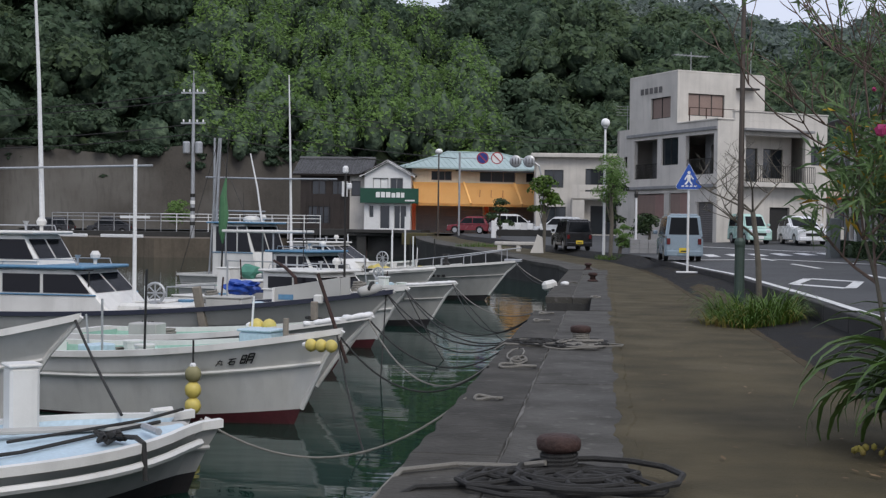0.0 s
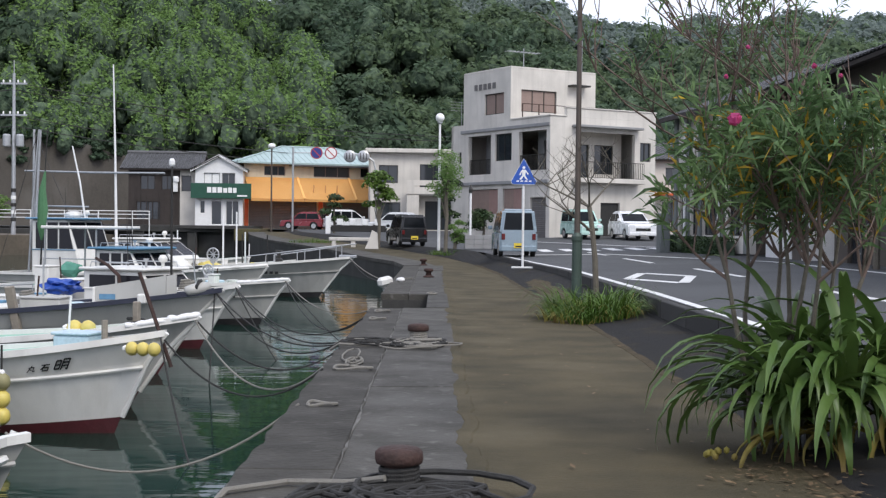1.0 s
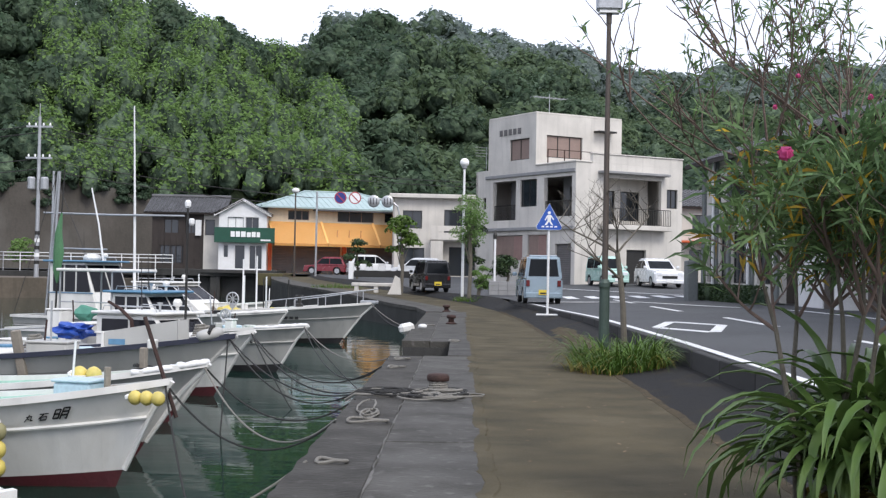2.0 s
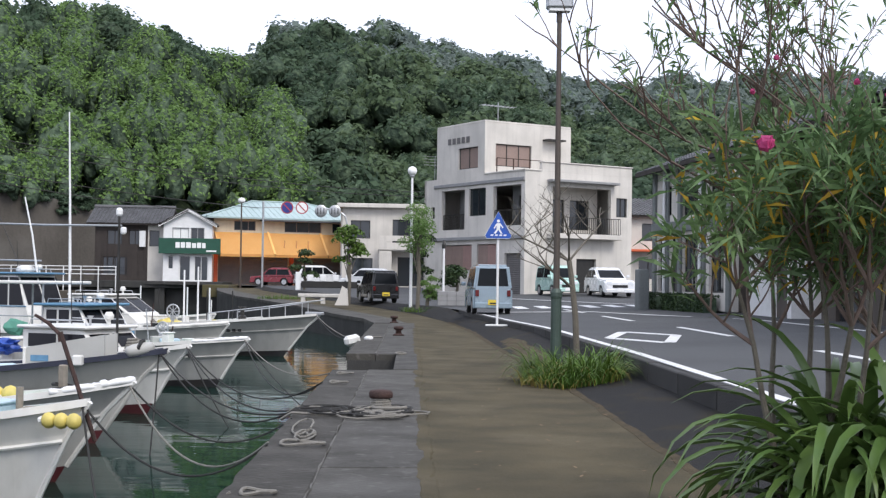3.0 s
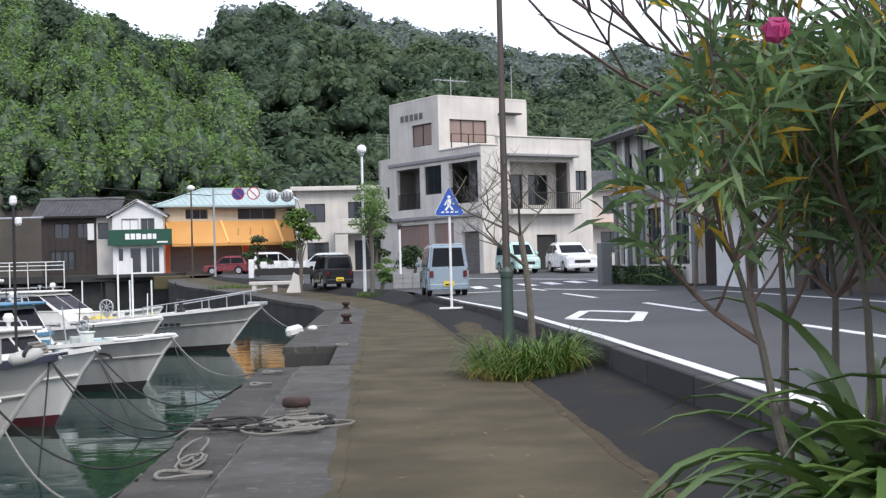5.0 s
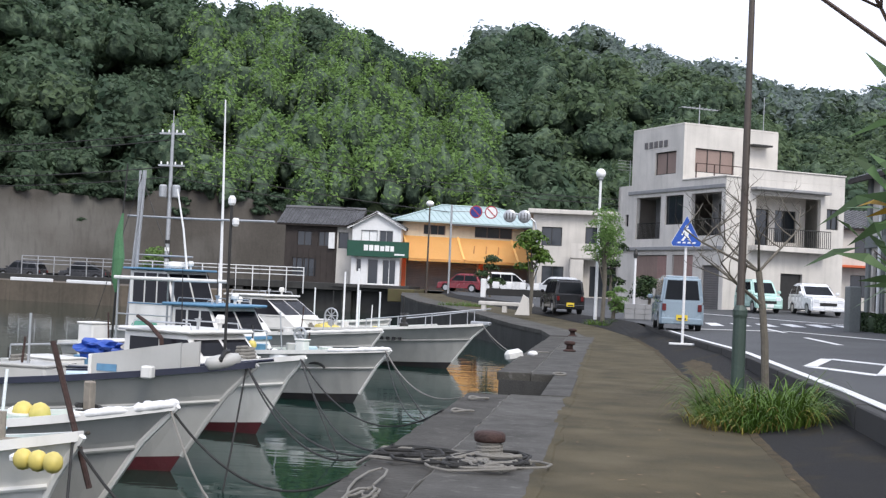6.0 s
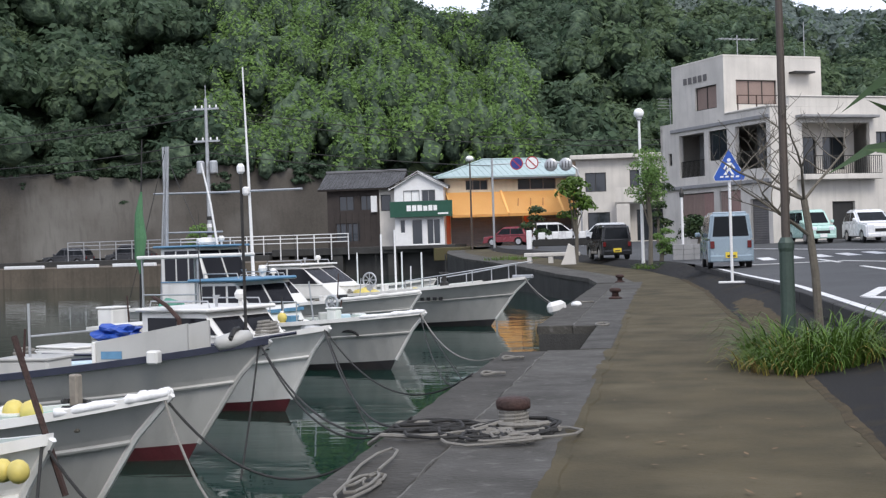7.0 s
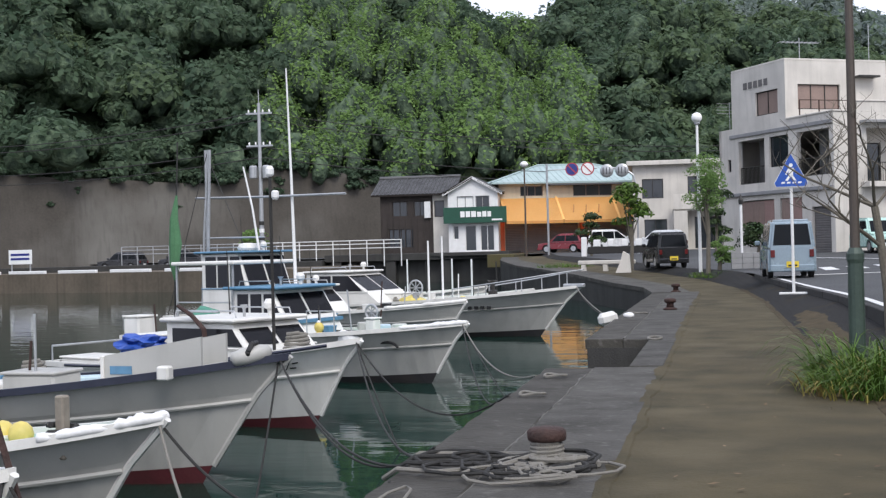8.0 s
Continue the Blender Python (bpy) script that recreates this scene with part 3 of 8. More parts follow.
def office_building():
    b = thing("office_building", "white rendered three-storey building with recessed balconies", "building", pose(6.25, 73.7, 0.8, 0, 0, 30.7))
    W, D, H, H3 = 7.6, 10.6, 6.85, 9.9
    right = Matrix()                       # street face, along x at y = 0
    left = pose(0, D, 0, 0, 0, -90)        # side face, along -y at x = 0; wall x runs from the far end
    back = pose(W, D, 0, 0, 0, 180)
    side = pose(W, 0, 0, 0, 0, 90)
    f = lambda yy: D - yy                  # from distance behind the corner to along the side wall
    holes_l = [(f(8.6), f(6.05), 3.75, 6.1), (f(5.6), f(3.85), 4.5, 6.1), (f(3.1), f(0.35), 3.85, 6.1), (f(8.5), f(5.25), 1.35, 2.85), (f(4.7), f(2.75), 1.4, 2.85),
               (f(1.9), f(0.35), 0.02, 2.3), (f(9.75), f(9.4), 4.5, 5.2)]
    holes_r = [(1.9, 6.05, 3.35, 6.05), (6.45, 7.25, 4.5, 5.6), (3.6, 5.0, 0.02, 2.05)]
    part("wall", wall_with_holes(bmesh.new(), D, H, 0.25, holes_l, left), M_WHITEWALL, b)
    part("wall", wall_with_holes(bmesh.new(), W - 0.25, H, 0.25, [(p[0] - 0.25, p[1] - 0.25, p[2], p[3]) for p in holes_r], right @ pose(0.25, 0, 0)), M_WHITEWALL, b)
    part("wall", wall_with_holes(bmesh.new(), W, H, 0.25, [], back), M_WHITEWALL, b)
    part("wall", wall_with_holes(bmesh.new(), D - 0.5, H, 0.25, [], side @ pose(0.25, 0, 0)), M_WHITEWALL, b)
    for z in (3.05, 6.2):
        part("floor_slab", bx(0.26, W - 0.26, 0.26, D - 0.26, z, z + 0.2), M_WHITEWALL, b)
    # rooms behind the recessed balconies
    part("balcony_wall", wall_with_holes(bmesh.new(), 3.2, 2.95, 0.1, [(1.0, 2.5, 0.1, 2.2)], left @ pose(f(8.9), 1.5, 3.25)), M_TRIM, b)
    part("balcony_wall", wall_with_holes(bmesh.new(), 3.1, 2.95, 0.1, [(0.6, 2.6, 0.1, 2.4)], left @ pose(f(3.3), 1.5, 3.25)), M_TRIM, b)
    part("balcony_wall", wall_with_holes(bmesh.new(), 4.5, 2.95, 0.1, [(0.4, 2.1, 0.1, 2.2), (2.5, 3.9, 0.5, 2.2)], right @ pose(1.75, 1.5, 3.25)), M_WHITEWALL, b)
    window(b, 1.5, 2.1, left @ pose(f(8.9) + 1.0, 1.5, 3.35), 2)
    window(b, 2.0, 2.3, left @ pose(f(3.3) + 0.6, 1.5, 3.35), 3)
    window(b, 1.7, 2.1, right @ pose(2.15, 1.5, 3.35), 2)
    window(b, 1.4, 1.7, right @ pose(4.25, 1.5, 3.75), 2)
    window(b, 1.75, 1.6, left @ pose(f(5.6), 0, 4.5), 2)
    window(b, 0.35, 0.7, left @ pose(f(9.75), 0, 4.5), 1)
    window(b, 0.8, 1.1, right @ pose(6.45, 0, 4.5), 2)
    # roller and wooden shutters at street level
    for y0, w, mats in ((8.5, 3.25, (M_SHUTTER, M_SHUTTER, M_PINK)), (4.7, 1.95, (M_SHUTTER, M_PINK))):
        for i, mt in enumerate(mats):
            ww = w / len(mats)
            bm = ribbed(0.01, ww - 0.01, 0.02, 1.43, 0.1, 0.16, False)
            s = part("shutter", bm, mt, b)
            s.matrix_basis = left @ pose(f(y0) + i * ww, 0, 1.4 if y0 < 5 else 1.37)
    bm = ribbed(0.02, 1.53, 0.02, 2.28, 0.15, 0.12, True)
    part("garage_shutter", bm, M_GREYSHUT, b).matrix_basis = left @ pose(f(1.9), 0, 0)
    part("street_door", bx(3.62, 4.98, 0.16, 0.2, 0.02, 2.03), M_DARKMETAL, b)
    # bands, eaves and slabs
    part("band", bx(-0.1, -0.003, 0.0, 9.4, 6.3, 6.5, 0.02), M_TRIM, b)
    part("band", bx(-0.16, -0.003, 0.0, D - 0.1, 3.1, 3.3, 0.02), M_TRIM, b)
    part("eave", bx(1.5, 6.3, -0.55, -0.003, 6.28, 6.42, 0.02), M_TRIM, b)
    part("balcony_slab", bx(1.5, 6.3, -0.7, -0.003, 3.15, 3.42, 0.02), M_WHITEWALL, b)
    part("parapet", bx(1.15, W, 0.0, 0.25, H + 0.003, H + 0.5), M_WHITEWALL, b)
    part("parapet", bx(W - 0.25, W, 0.253, D - 1.5, H + 0.003, H + 0.5), M_WHITEWALL, b)
    part("parapet_cap", bx(1.09, W + 0.06, -0.06, 0.3, H + 0.5, H + 0.57, 0.02), M_WHITEWALL, b)
    part("parapet_cap", bx(-0.06, 1.08, -0.06, 0.3, H, H + 0.09, 0.02), M_WHITEWALL, b)
    part("parapet_cap", bx(-0.06, 0.3, 0.31, 4.0, H, H + 0.09, 0.02), M_WHITEWALL, b)
    part("railing", railing(bmesh.new(), 1.55, 6.25, -0.62, 3.42, 4.35), M_DARKMETAL, b)
    r = part("railing", railing(bmesh.new(), 0.02, 2.5, 0, 0, 0.9), M_DARKMETAL, b)
    r.matrix_basis = left @ pose(f(8.55), 0.1, 3.76)
    r = part("railing", railing(bmesh.new(), 0.02, 2.7, 0, 0, 0.9), M_DARKMETAL, b)
    r.matrix_basis = left @ pose(f(3.08), 0.1, 3.86)
    # third storey set back over the rear
    h = H3 - H
    up = pose(0, 4.0, H)
    part("wall", wall_with_holes(bmesh.new(), 6.2, h, 0.22, [(0.75, 3.3, 0.55, 1.85)], up), M_WHITEWALL, b)
    part("wall", wall_with_holes(bmesh.new(), 4.98 - 0.22, h, 0.22, [(8.98 - 6.8, 8.98 - 4.7, 0.45, 1.7)], pose(0, 8.98, H, 0, 0, -90)), M_WHITEWALL, b)
    part("wall", wall_with_holes(bmesh.new(), 6.2, h, 0.22, [], pose(6.2, 9.2, H, 0, 0, 180)), M_WHITEWALL, b)
    part("wall", wall_with_holes(bmesh.new(), 4.76, h, 0.22, [], pose(6.2, 4.22, H, 0, 0, 90)), M_WHITEWALL, b)
    part("roof", bx(0.0, 6.2, 4.0, 9.2, H3, H3 + 0.12, 0.02), M_WHITEWALL, b)
    window(b, 2.55, 1.3, up @ pose(0.75, 0, 0.55), 3, glass=M_SHUTTER)
    window(b, 2.1, 1.25, pose(0, 8.98, H + 0.45, 0, 0, -90) @ pose(8.98 - 6.8, 0, 0), 2, glass=M_SHUTTER)
    part("hood", bx(4.1, 5.4, 3.4, 3.99, H + 2.2, H + 2.3, 0.01), M_DARKMETAL, b)
    part("roof_rail", railing(bmesh.new(), 0.3, 6.1, 3.2, H + 0.003, H + 0.95, 1.1, 0.025), M_RUST, b)
    # weathered lettering over the side, too far to read
    for i in range(5):
        part("letter_bar", bx(-0.04, -0.004, 7.6 - i * 0.5, 7.92 - i * 0.5, 8.85, 9.2), M_GREYSHUT, b, "small dark unreadable sign character")
    # aerials
    bm = tb([(2.6, 6.5, H3 + 0.1), (2.6, 6.5, H3 + 1.6)], 0.025)
    box(bm, 1.4, 3.8, 6.48, 6.52, H3 + 1.35, H3 + 1.39)
    for k in range(9):
        box(bm, 1.45 + k * 0.28, 1.47 + k * 0.28, 6.1, 6.9, H3 + 1.36, H3 + 1.38)
    part("aerial", bm, M_GALV, b)
    part("aerial_pole", tb([(6.05, 5.2, H3 + 0.1), (6.05, 5.2, H3 + 2.2)], 0.02), M_GALV, b)
    bm = tb([(0.1, 9.6, H), (0.1, 9.6, H + 1.5)], 0.02)
    for k in range(4):
        box(bm, -0.7, 0.7, 9.59, 9.61, H + 0.9 + k * 0.18, H + 0.92 + k * 0.18)
    part("aerial", bm, M_GALV, b)
    return b


office_building()


# ---- tiled roofs: rows of tiles as real rolls, joined in one part
def tiled_slope(w, run, rise, roll=0.28, course=0.3, lip=0.03):
    """A slope rising along +y from the eave at y = 0, x from 0 to w."""
    verts, faces = [], []
    n, c = max(1, round(w / roll)), max(1, round(math.hypot(run, rise) / course))
    for j in range(c):
        for i in range(n):
            x0, x1 = w * i / n, w * (i + 1) / n
            y0, y1 = run * j / c, run * (j + 1) / c + 0.02
            z0, z1 = rise * j / c + lip, rise * (j + 1) / c
            k = len(verts)
            for x, b in ((x0, 0.0), (x0 + (x1 - x0) * 0.35, 0.0), (x0 + (x1 - x0) * 0.65, 0.045), (x1 - 0.01, 0.03)):
                verts += [(x, y0, z0 + b - 0.03), (x, y0, z0 + b), (x, y1, z1 + b)]
            for s in range(3):
                a = k + s * 3
                faces += [(a, a + 3, a + 4, a + 1), (a + 1, a + 4, a + 5, a + 2)]
    return verts, faces


def add_roof(parent, w, run, rise, m, mat, name="roof_slope", roll=0.28, course=0.3):
    v, fc = tiled_slope(w, run, rise, roll, course)
    ob = raw(name, v, fc, mat, parent)
    ob.matrix_basis = m
    bm = bx(0, w, 0, math.hypot(run, rise), -0.14, -0.04)
    d = part("roof_deck", bm, M_DARKWOOD, parent)
    d.matrix_basis = m @ pose(0, 0, 0, math.degrees(math.atan2(rise, run)))
    return ob


# ---- shop with a green sign, and the dark wooden house joined to it
TZ = 1.25


def shop():
    s = thing("shop", "small white gabled shop with a green signboard", "shop", pose(-18.4, 100, TZ, 0, 0, 4))
    W, D, E, A = 3.6, 6.0, 4.25, 5.2
    bm = wall_with_holes(bmesh.new(), W, E, 0.2, [(0.65, 1.85, 2.9, 4.0), (2.0, 3.0, 2.9, 4.0), (0.35, 0.75, 0.9, 1.9), (1.2, 2.0, 0.05, 1.9), (2.3, 3.3, 0.05, 1.9)])
    part("wall", bm, M_WHITEPAINT, s)
    part("gable", prism(bmesh.new(), [(0, E), (W, E), (W / 2, A)], 0.2), M_WHITEPAINT, s)
    for m in (pose(0, D, 0, 0, 0, -90), pose(W, 0.2, 0, 0, 0, 90)):
        part("wall", wall_with_holes(bmesh.new(), D - 0.2, E, 0.2, [], m), M_WHITEPAINT, s)
    part("floor", bx(0.2, W - 0.2, 0.2, D, -0.1, 0.02), M_TRIM, s)
    window(s, 1.2, 1.1, pose(0.65, 0, 2.9), 2, M_TRIM, M_SIGNWHITE)
    window(s, 1.0, 1.1, pose(2.0, 0, 2.9), 2, M_TRIM)
    window(s, 0.4, 1.0, pose(0.35, 0, 0.9), 1, M_WHITEPAINT)
    window(s, 0.8, 1.85, pose(1.2, 0, 0.05), 1, M_WHITEPAINT, name="shop_door")
    window(s, 1.0, 1.85, pose(2.3, 0, 0.05), 2, M_WHITEPAINT, name="shop_door")
    part("fascia", prism(bmesh.new(), [(-0.35, E - 0.22), (W / 2, A + 0.02), (W + 0.35, E - 0.22), (W + 0.35, E - 0.05), (W / 2, A + 0.2), (-0.35, E - 0.05)], 0.1, pose(0, -0.3, 0)), M_WHITEPAINT, s)
    sl = math.hypot(W / 2 + 0.35, A - E + 0.2)
    add_roof(s, D + 0.3, W / 2 + 0.35, A - E + 0.2, pose(-0.35, D, E - 0.0, 0, 0, -90), M_TILE)
    add_roof(s, D + 0.3, W / 2 + 0.35, A - E + 0.2, pose(W + 0.35, -0.3, E - 0.0, 0, 0, 90), M_TILE)
    sign = part("signboard", bx(-0.28, 4.25, -0.5, -0.32, 2.05, 3.2, 0.01), M_GREENSIGN, s, "green board with white lettering")
    x = 0.95
    for w, hh in ((0.36, 0.42), (0.36, 0.42), (0.4, 0.42), (0.34, 0.36), (0.34, 0.4), (0.3, 0.38)):
        part("letter_bar", bx(x, x + w * 0.86, -0.53, -0.503, 2.48, 2.48 + hh), M_SIGNWHITE, sign)
        x += w * 1.08
    part("letter_bar", bx(3.2, 3.95, -0.53, -0.503, 2.2, 2.32), M_SIGNWHITE, sign)
    part("sign_bracket", bx(0.1, 3.4, -0.32, -0.003, 2.6, 2.66), M_DARKMETAL, s)
    return s


shop()


def wooden_house():
    h = thing("wooden_house", "old dark board-clad two-storey house with tiled roof", "house", pose(-23.7, 101, TZ, 0, 0, 4))
    W, D, E = 5.2, 6.5, 4.3
    holes = [(0.9, 2.0, 2.7, 3.8), (2.5, 3.4, 2.7, 3.8), (0.6, 2.4, 0.4, 1.8)]
    part("wall", wall_with_holes(bmesh.new(), 3.9, E, 0.15, holes), M_DARKWOOD, h)
    part("plaster_wall", wall_with_holes(bmesh.new(), 1.28, E, 0.15, [(0.1, 0.85, 2.6, 3.8)], pose(3.91, 0, 0)), M_WHITEWALL, h, "grey-white plaster end wall")
    for m in (pose(0, D, 0, 0, 0, -90), pose(W, 0.15, 0, 0, 0, 90)):
        part("wall", wall_with_holes(bmesh.new(), D - 0.15, E, 0.15, [], m), M_DARKWOOD, h)
    for a in holes:
        window(h, a[1] - a[0], a[3] - a[2], pose(a[0], 0, a[2]), 2, M_DARKWOOD)
    window(h, 0.75, 1.2, pose(4.01, 0, 2.6), 1, M_DARKMETAL)
    part("floor", bx(0.1, W - 0.1, 0.15, D, -0.1, 0.02), M_DARKWOOD, h)
    for k in range(9):
        part("batten", bx(k * 0.45, k * 0.45 + 0.05, -0.03, -0.002, 0.0, 2.5), M_DARKWOOD, h)
    part("shutter_box", bx(3.3, 3.75, -0.22, -0.003, 2.55, 3.75, 0.01), M_WHITEPAINT, h)
    add_roof(h, W + 1.0, D / 2 + 0.5, 1.35, pose(-0.6, -0.5, E), M_TILE)
    add_roof(h, W + 1.0, D / 2 + 0.5, 1.35, pose(W + 0.4, D + 0.5, E, 0, 0, 180), M_TILE)
    part("ridge", tb([(-0.6, D / 2, E + 1.4), (W + 0.4, D / 2, E + 1.4)], 0.16), M_TILE, h)
    return h


wooden_house()


def hip_roof(parent, w, d, rise, m, mat, over=0.5):
    """Four metal-seamed slopes with standing ribs."""
    bm = bmesh.new()
    r = min(w, d) / 2
    x0, x1, y0, y1 = -over, w + over, -over, d + over
    a = [bm.verts.new(p) for p in ((x0, y0, 0), (x1, y0, 0), (x1, y1, 0), (x0, y1, 0))]
    b = [bm.verts.new(p) for p in ((x0 + r + over, d / 2, rise), (x1 - r - over, d / 2, rise))]
    for q in ((a[0], a[1], b[1], b[0]), (a[1], a[2], b[1]), (a[2], a[3], b[0], b[1]), (a[3], a[0], b[0])):
        bm.faces.new(q)
    bmesh.ops.recalc_face_normals(bm, faces=bm.faces)
    ret = bmesh.ops.extrude_face_region(bm, geom=list(bm.faces))
    for v in ret["geom"]:
        if isinstance(v, bmesh.types.BMVert):
            v.co.z -= 0.12
    bmesh.ops.recalc_face_normals(bm, faces=bm.faces)
    part("roof", bm, mat, parent).matrix_basis = m
    bm = bmesh.new()
    for p, q in ((a0, b0) for a0, b0 in (((x0, y0, 0.03), (x0 + r + over, d / 2, rise + 0.03)), ((x1, y0, 0.03), (x1 - r - over, d / 2, rise + 0.03)), ((x0 + r + over, d / 2, rise + 0.03), (x1 - r - over, d / 2, rise + 0.03)))):
        tube(bm, [p, q], 0.07, 6)
    n = int((x1 - x0) / 0.45)
    for i in range(1, n):
        x = x0 + (x1 - x0) * i / n
        k = min(1.0, (x - x0) / (r + over), (x1 - x) / (r + over))
        tube(bm, [(x, y0, 0.01), (x, y0 + (d / 2 - y0) * k, rise * k + 0.01)], 0.025, 4)
    part("roof_ribs", bm, mat, parent).matrix_basis = m


M_STROKE = material("brown_stroke_paint", (0.5, 0.22, 0.07), 0.7, grain=20, stain=2, bump=0.05)


def awning_house():
    h = thing("awning_house", "cream house with teal hipped roof and orange shop awnings", "house", pose(-15.0, 102.0, 1.0, 0, 0, 22))
    W, D, E = 12.4, 8.0, 5.2
    holes = [(1.6, 3.3, 4.2, 4.95), (5.6, 8.6, 4.15, 5.0), (9.5, 11.5, 4.2, 4.95), (0.4, 5.9, 0.05, 2.5), (6.4, 12.0, 0.05, 2.5)]
    part("wall", wall_with_holes(bmesh.new(), W, E, 0.2, holes), M_CREAM, h)
    for m in (pose(0, D, 0, 0, 0, -90), pose(W, 0.2, 0, 0, 0, 90)):
        part("wall", wall_with_holes(bmesh.new(), D - 0.2, E, 0.2, [], m), M_CREAM, h)
    for a in holes[:3]:
        window(h, a[1] - a[0], a[3] - a[2], pose(a[0], 0, a[2]), 3, M_SHUTTER)
    for a in holes[3:]:
        w = a[1] - a[0]
        bm = ribbed(0.02, w - 0.02, 0.02, 2.43, 0.1, 0.13, True)
        part("roller_shutter", bm, M_GREYSHUT, h).matrix_basis = pose(a[0], 0, a[2])
    for x in (0.0, 6.0, W - 0.3):
        part("post", bx(x, x + 0.3, -0.25, -0.003, 0.0, 2.6, 0.01), M_ORANGEPOST, h)
    x = 0.05
    for i, w in enumerate((4.2, 4.2, 3.85)):
        bm = bmesh.new()
        v = [bm.verts.new(p) for p in ((0, 0, 0), (w, 0, 0), (w, -2.1, -1.7), (0, -2.1, -1.7), (0, -2.1, -1.9), (w, -2.1, -1.9))]
        bm.faces.new((v[0], v[3], v[2], v[1]))
        bm.faces.new((v[3], v[4], v[5], v[2]))
        r = bmesh.ops.solidify(bm, geom=list(bm.faces), thickness=0.03)
        aw = part("awning", bm, M_ORANGE, h)
        aw.matrix_basis = pose(x, -0.04, 4.05)
        for xx in (0.03, w - 0.03):
            part("awning_arm", tb([(xx, 0, 0.06), (xx, -2.12, -1.67)], 0.05, 6), M_ORANGE, aw)
        if i == 1:
            for k in range(3):
                part("letter_bar", bx(-0.05, 0.05, -0.015, 0.0, -0.5, 0.5), M_STROKE, aw, "brown slanted stroke").matrix_basis = pose(1.0 + k * 0.95, -1.1, -0.86, -51, 25, 0)
        x += w + 0.03
    part("floor", bx(0.1, W - 0.1, 0.2, D, -0.1, 0.02), M_TRIM, h)
    hip_roof(h, W, D, 1.5, pose(0, 0, E), M_TEAL, 0.7)
    part("lean_roof", bx(3.6, 12.5, -0.75, -0.003, 4.95, 5.05, 0.01), M_TILE, h)
    return h


awning_house()


def flat_house():
    h = thing("flat_house", "white flat-roofed two-storey house with balcony", "house", pose(-4.9, 96, 1.0, 0, 0, 4))
    W, D, H = 6.9, 8.0, 5.7
    holes = [(0.6, 2.0, 3.5, 4.8), (3.6, 5.6, 3.2, 4.9), (0.7, 2.2, 0.9, 2.1), (4.0, 6.4, 0.1, 2.2)]
    part("wall", wall_with_holes(bmesh.new(), W, H, 0.2, holes), M_WHITEWALL, h)
    for m in (pose(0, D, 0, 0, 0, -90), pose(W, 0.2, 0, 0, 0, 90)):
        part("wall", wall_with_holes(bmesh.new(), D - 0.2, H, 0.2, [], m), M_WHITEWALL, h)
    for a in holes:
        window(h, a[1] - a[0], a[3] - a[2], pose(a[0], 0, a[2]), 2)
    part("roof", bx(-0.4, W + 0.4, -0.5, D + 0.3, H, H + 0.3, 0.03), M_WHITEWALL, h)
    part("balcony", wall_with_holes(bmesh.new(), 4.0, 1.0, 0.12, [(0.5, 3.5, 0.5, 0.62)], pose(2.6, -1.1, 2.7)), M_WHITEWALL, h)
    part("balcony_floor", bx(2.6, 6.6, -0.98, -0.003, 2.6, 2.75), M_WHITEWALL, h)
    part("porch_post", bx(2.6, 3.5, -1.1, -0.003, 0, 2.59, 0.02), M_WHITEWALL, h)
    part("floor", bx(0.1, W - 0.1, 0.2, D, -0.1, 0.02), M_TRIM, h)
    return h


flat_house()

# terrace under the shop, over a dark opening to the water
terrace = thing("terrace", "dark concrete terrace wall under the shop", "terrace", kind="structure")
part("terrace_deck", bx(-27, -13.6, 97.5, 109, 0.75, TZ, 0.03), M_CONC_DARK, terrace)
part("terrace_wall", bx(-27, -13.7, 98.3, 109, -2.7, 0.75), M_CONC_DARK, terrace)
for x in (-26.5, -22.5, -18.5, -14.6):
    part("pier", bx(x, x + 0.7, 97.6, 98.3, -2.7, 0.75), M_CONC_DARK, terrace)
part("ramp", bx(-14.2, -12.4, 92, 99, 0.2, 1.05, 0.03), M_EARTH, terrace, "ochre concrete ramp")
rail = thing("terrace_railing", "white painted pipe railing along the far quay", "railing", group="railings")
for i in range(18):
    x = -42.5 + i * 1.25
    part("post", tb([(x, 97.2, TZ - 0.85), (x, 97.2, TZ + 1.0)], 0.04, 6), M_WHITEPAINT if x > -33.5 else M_GALV, rail)
for z in (0.45, 0.75, 1.0):
    part("rail_bar", tb([(-42.5, 97.2, TZ + z), (-33.75, 97.2, TZ + z)], 0.03, 6), M_GALV, rail, "bare galvanised bar")
    part("rail_bar", tb([(-33.75, 97.2, TZ + z), (-21.2, 97.2, TZ + z)], 0.035, 6), M_WHITEPAINT, rail)
bridge = bx(-56, -27.02, 96.9, 99.5, 0.1, 0.9, 0.03)
struct("footbridge", bridge, M_CONC_DARK, "low dark concrete bridge deck across the inlet", "bridge")


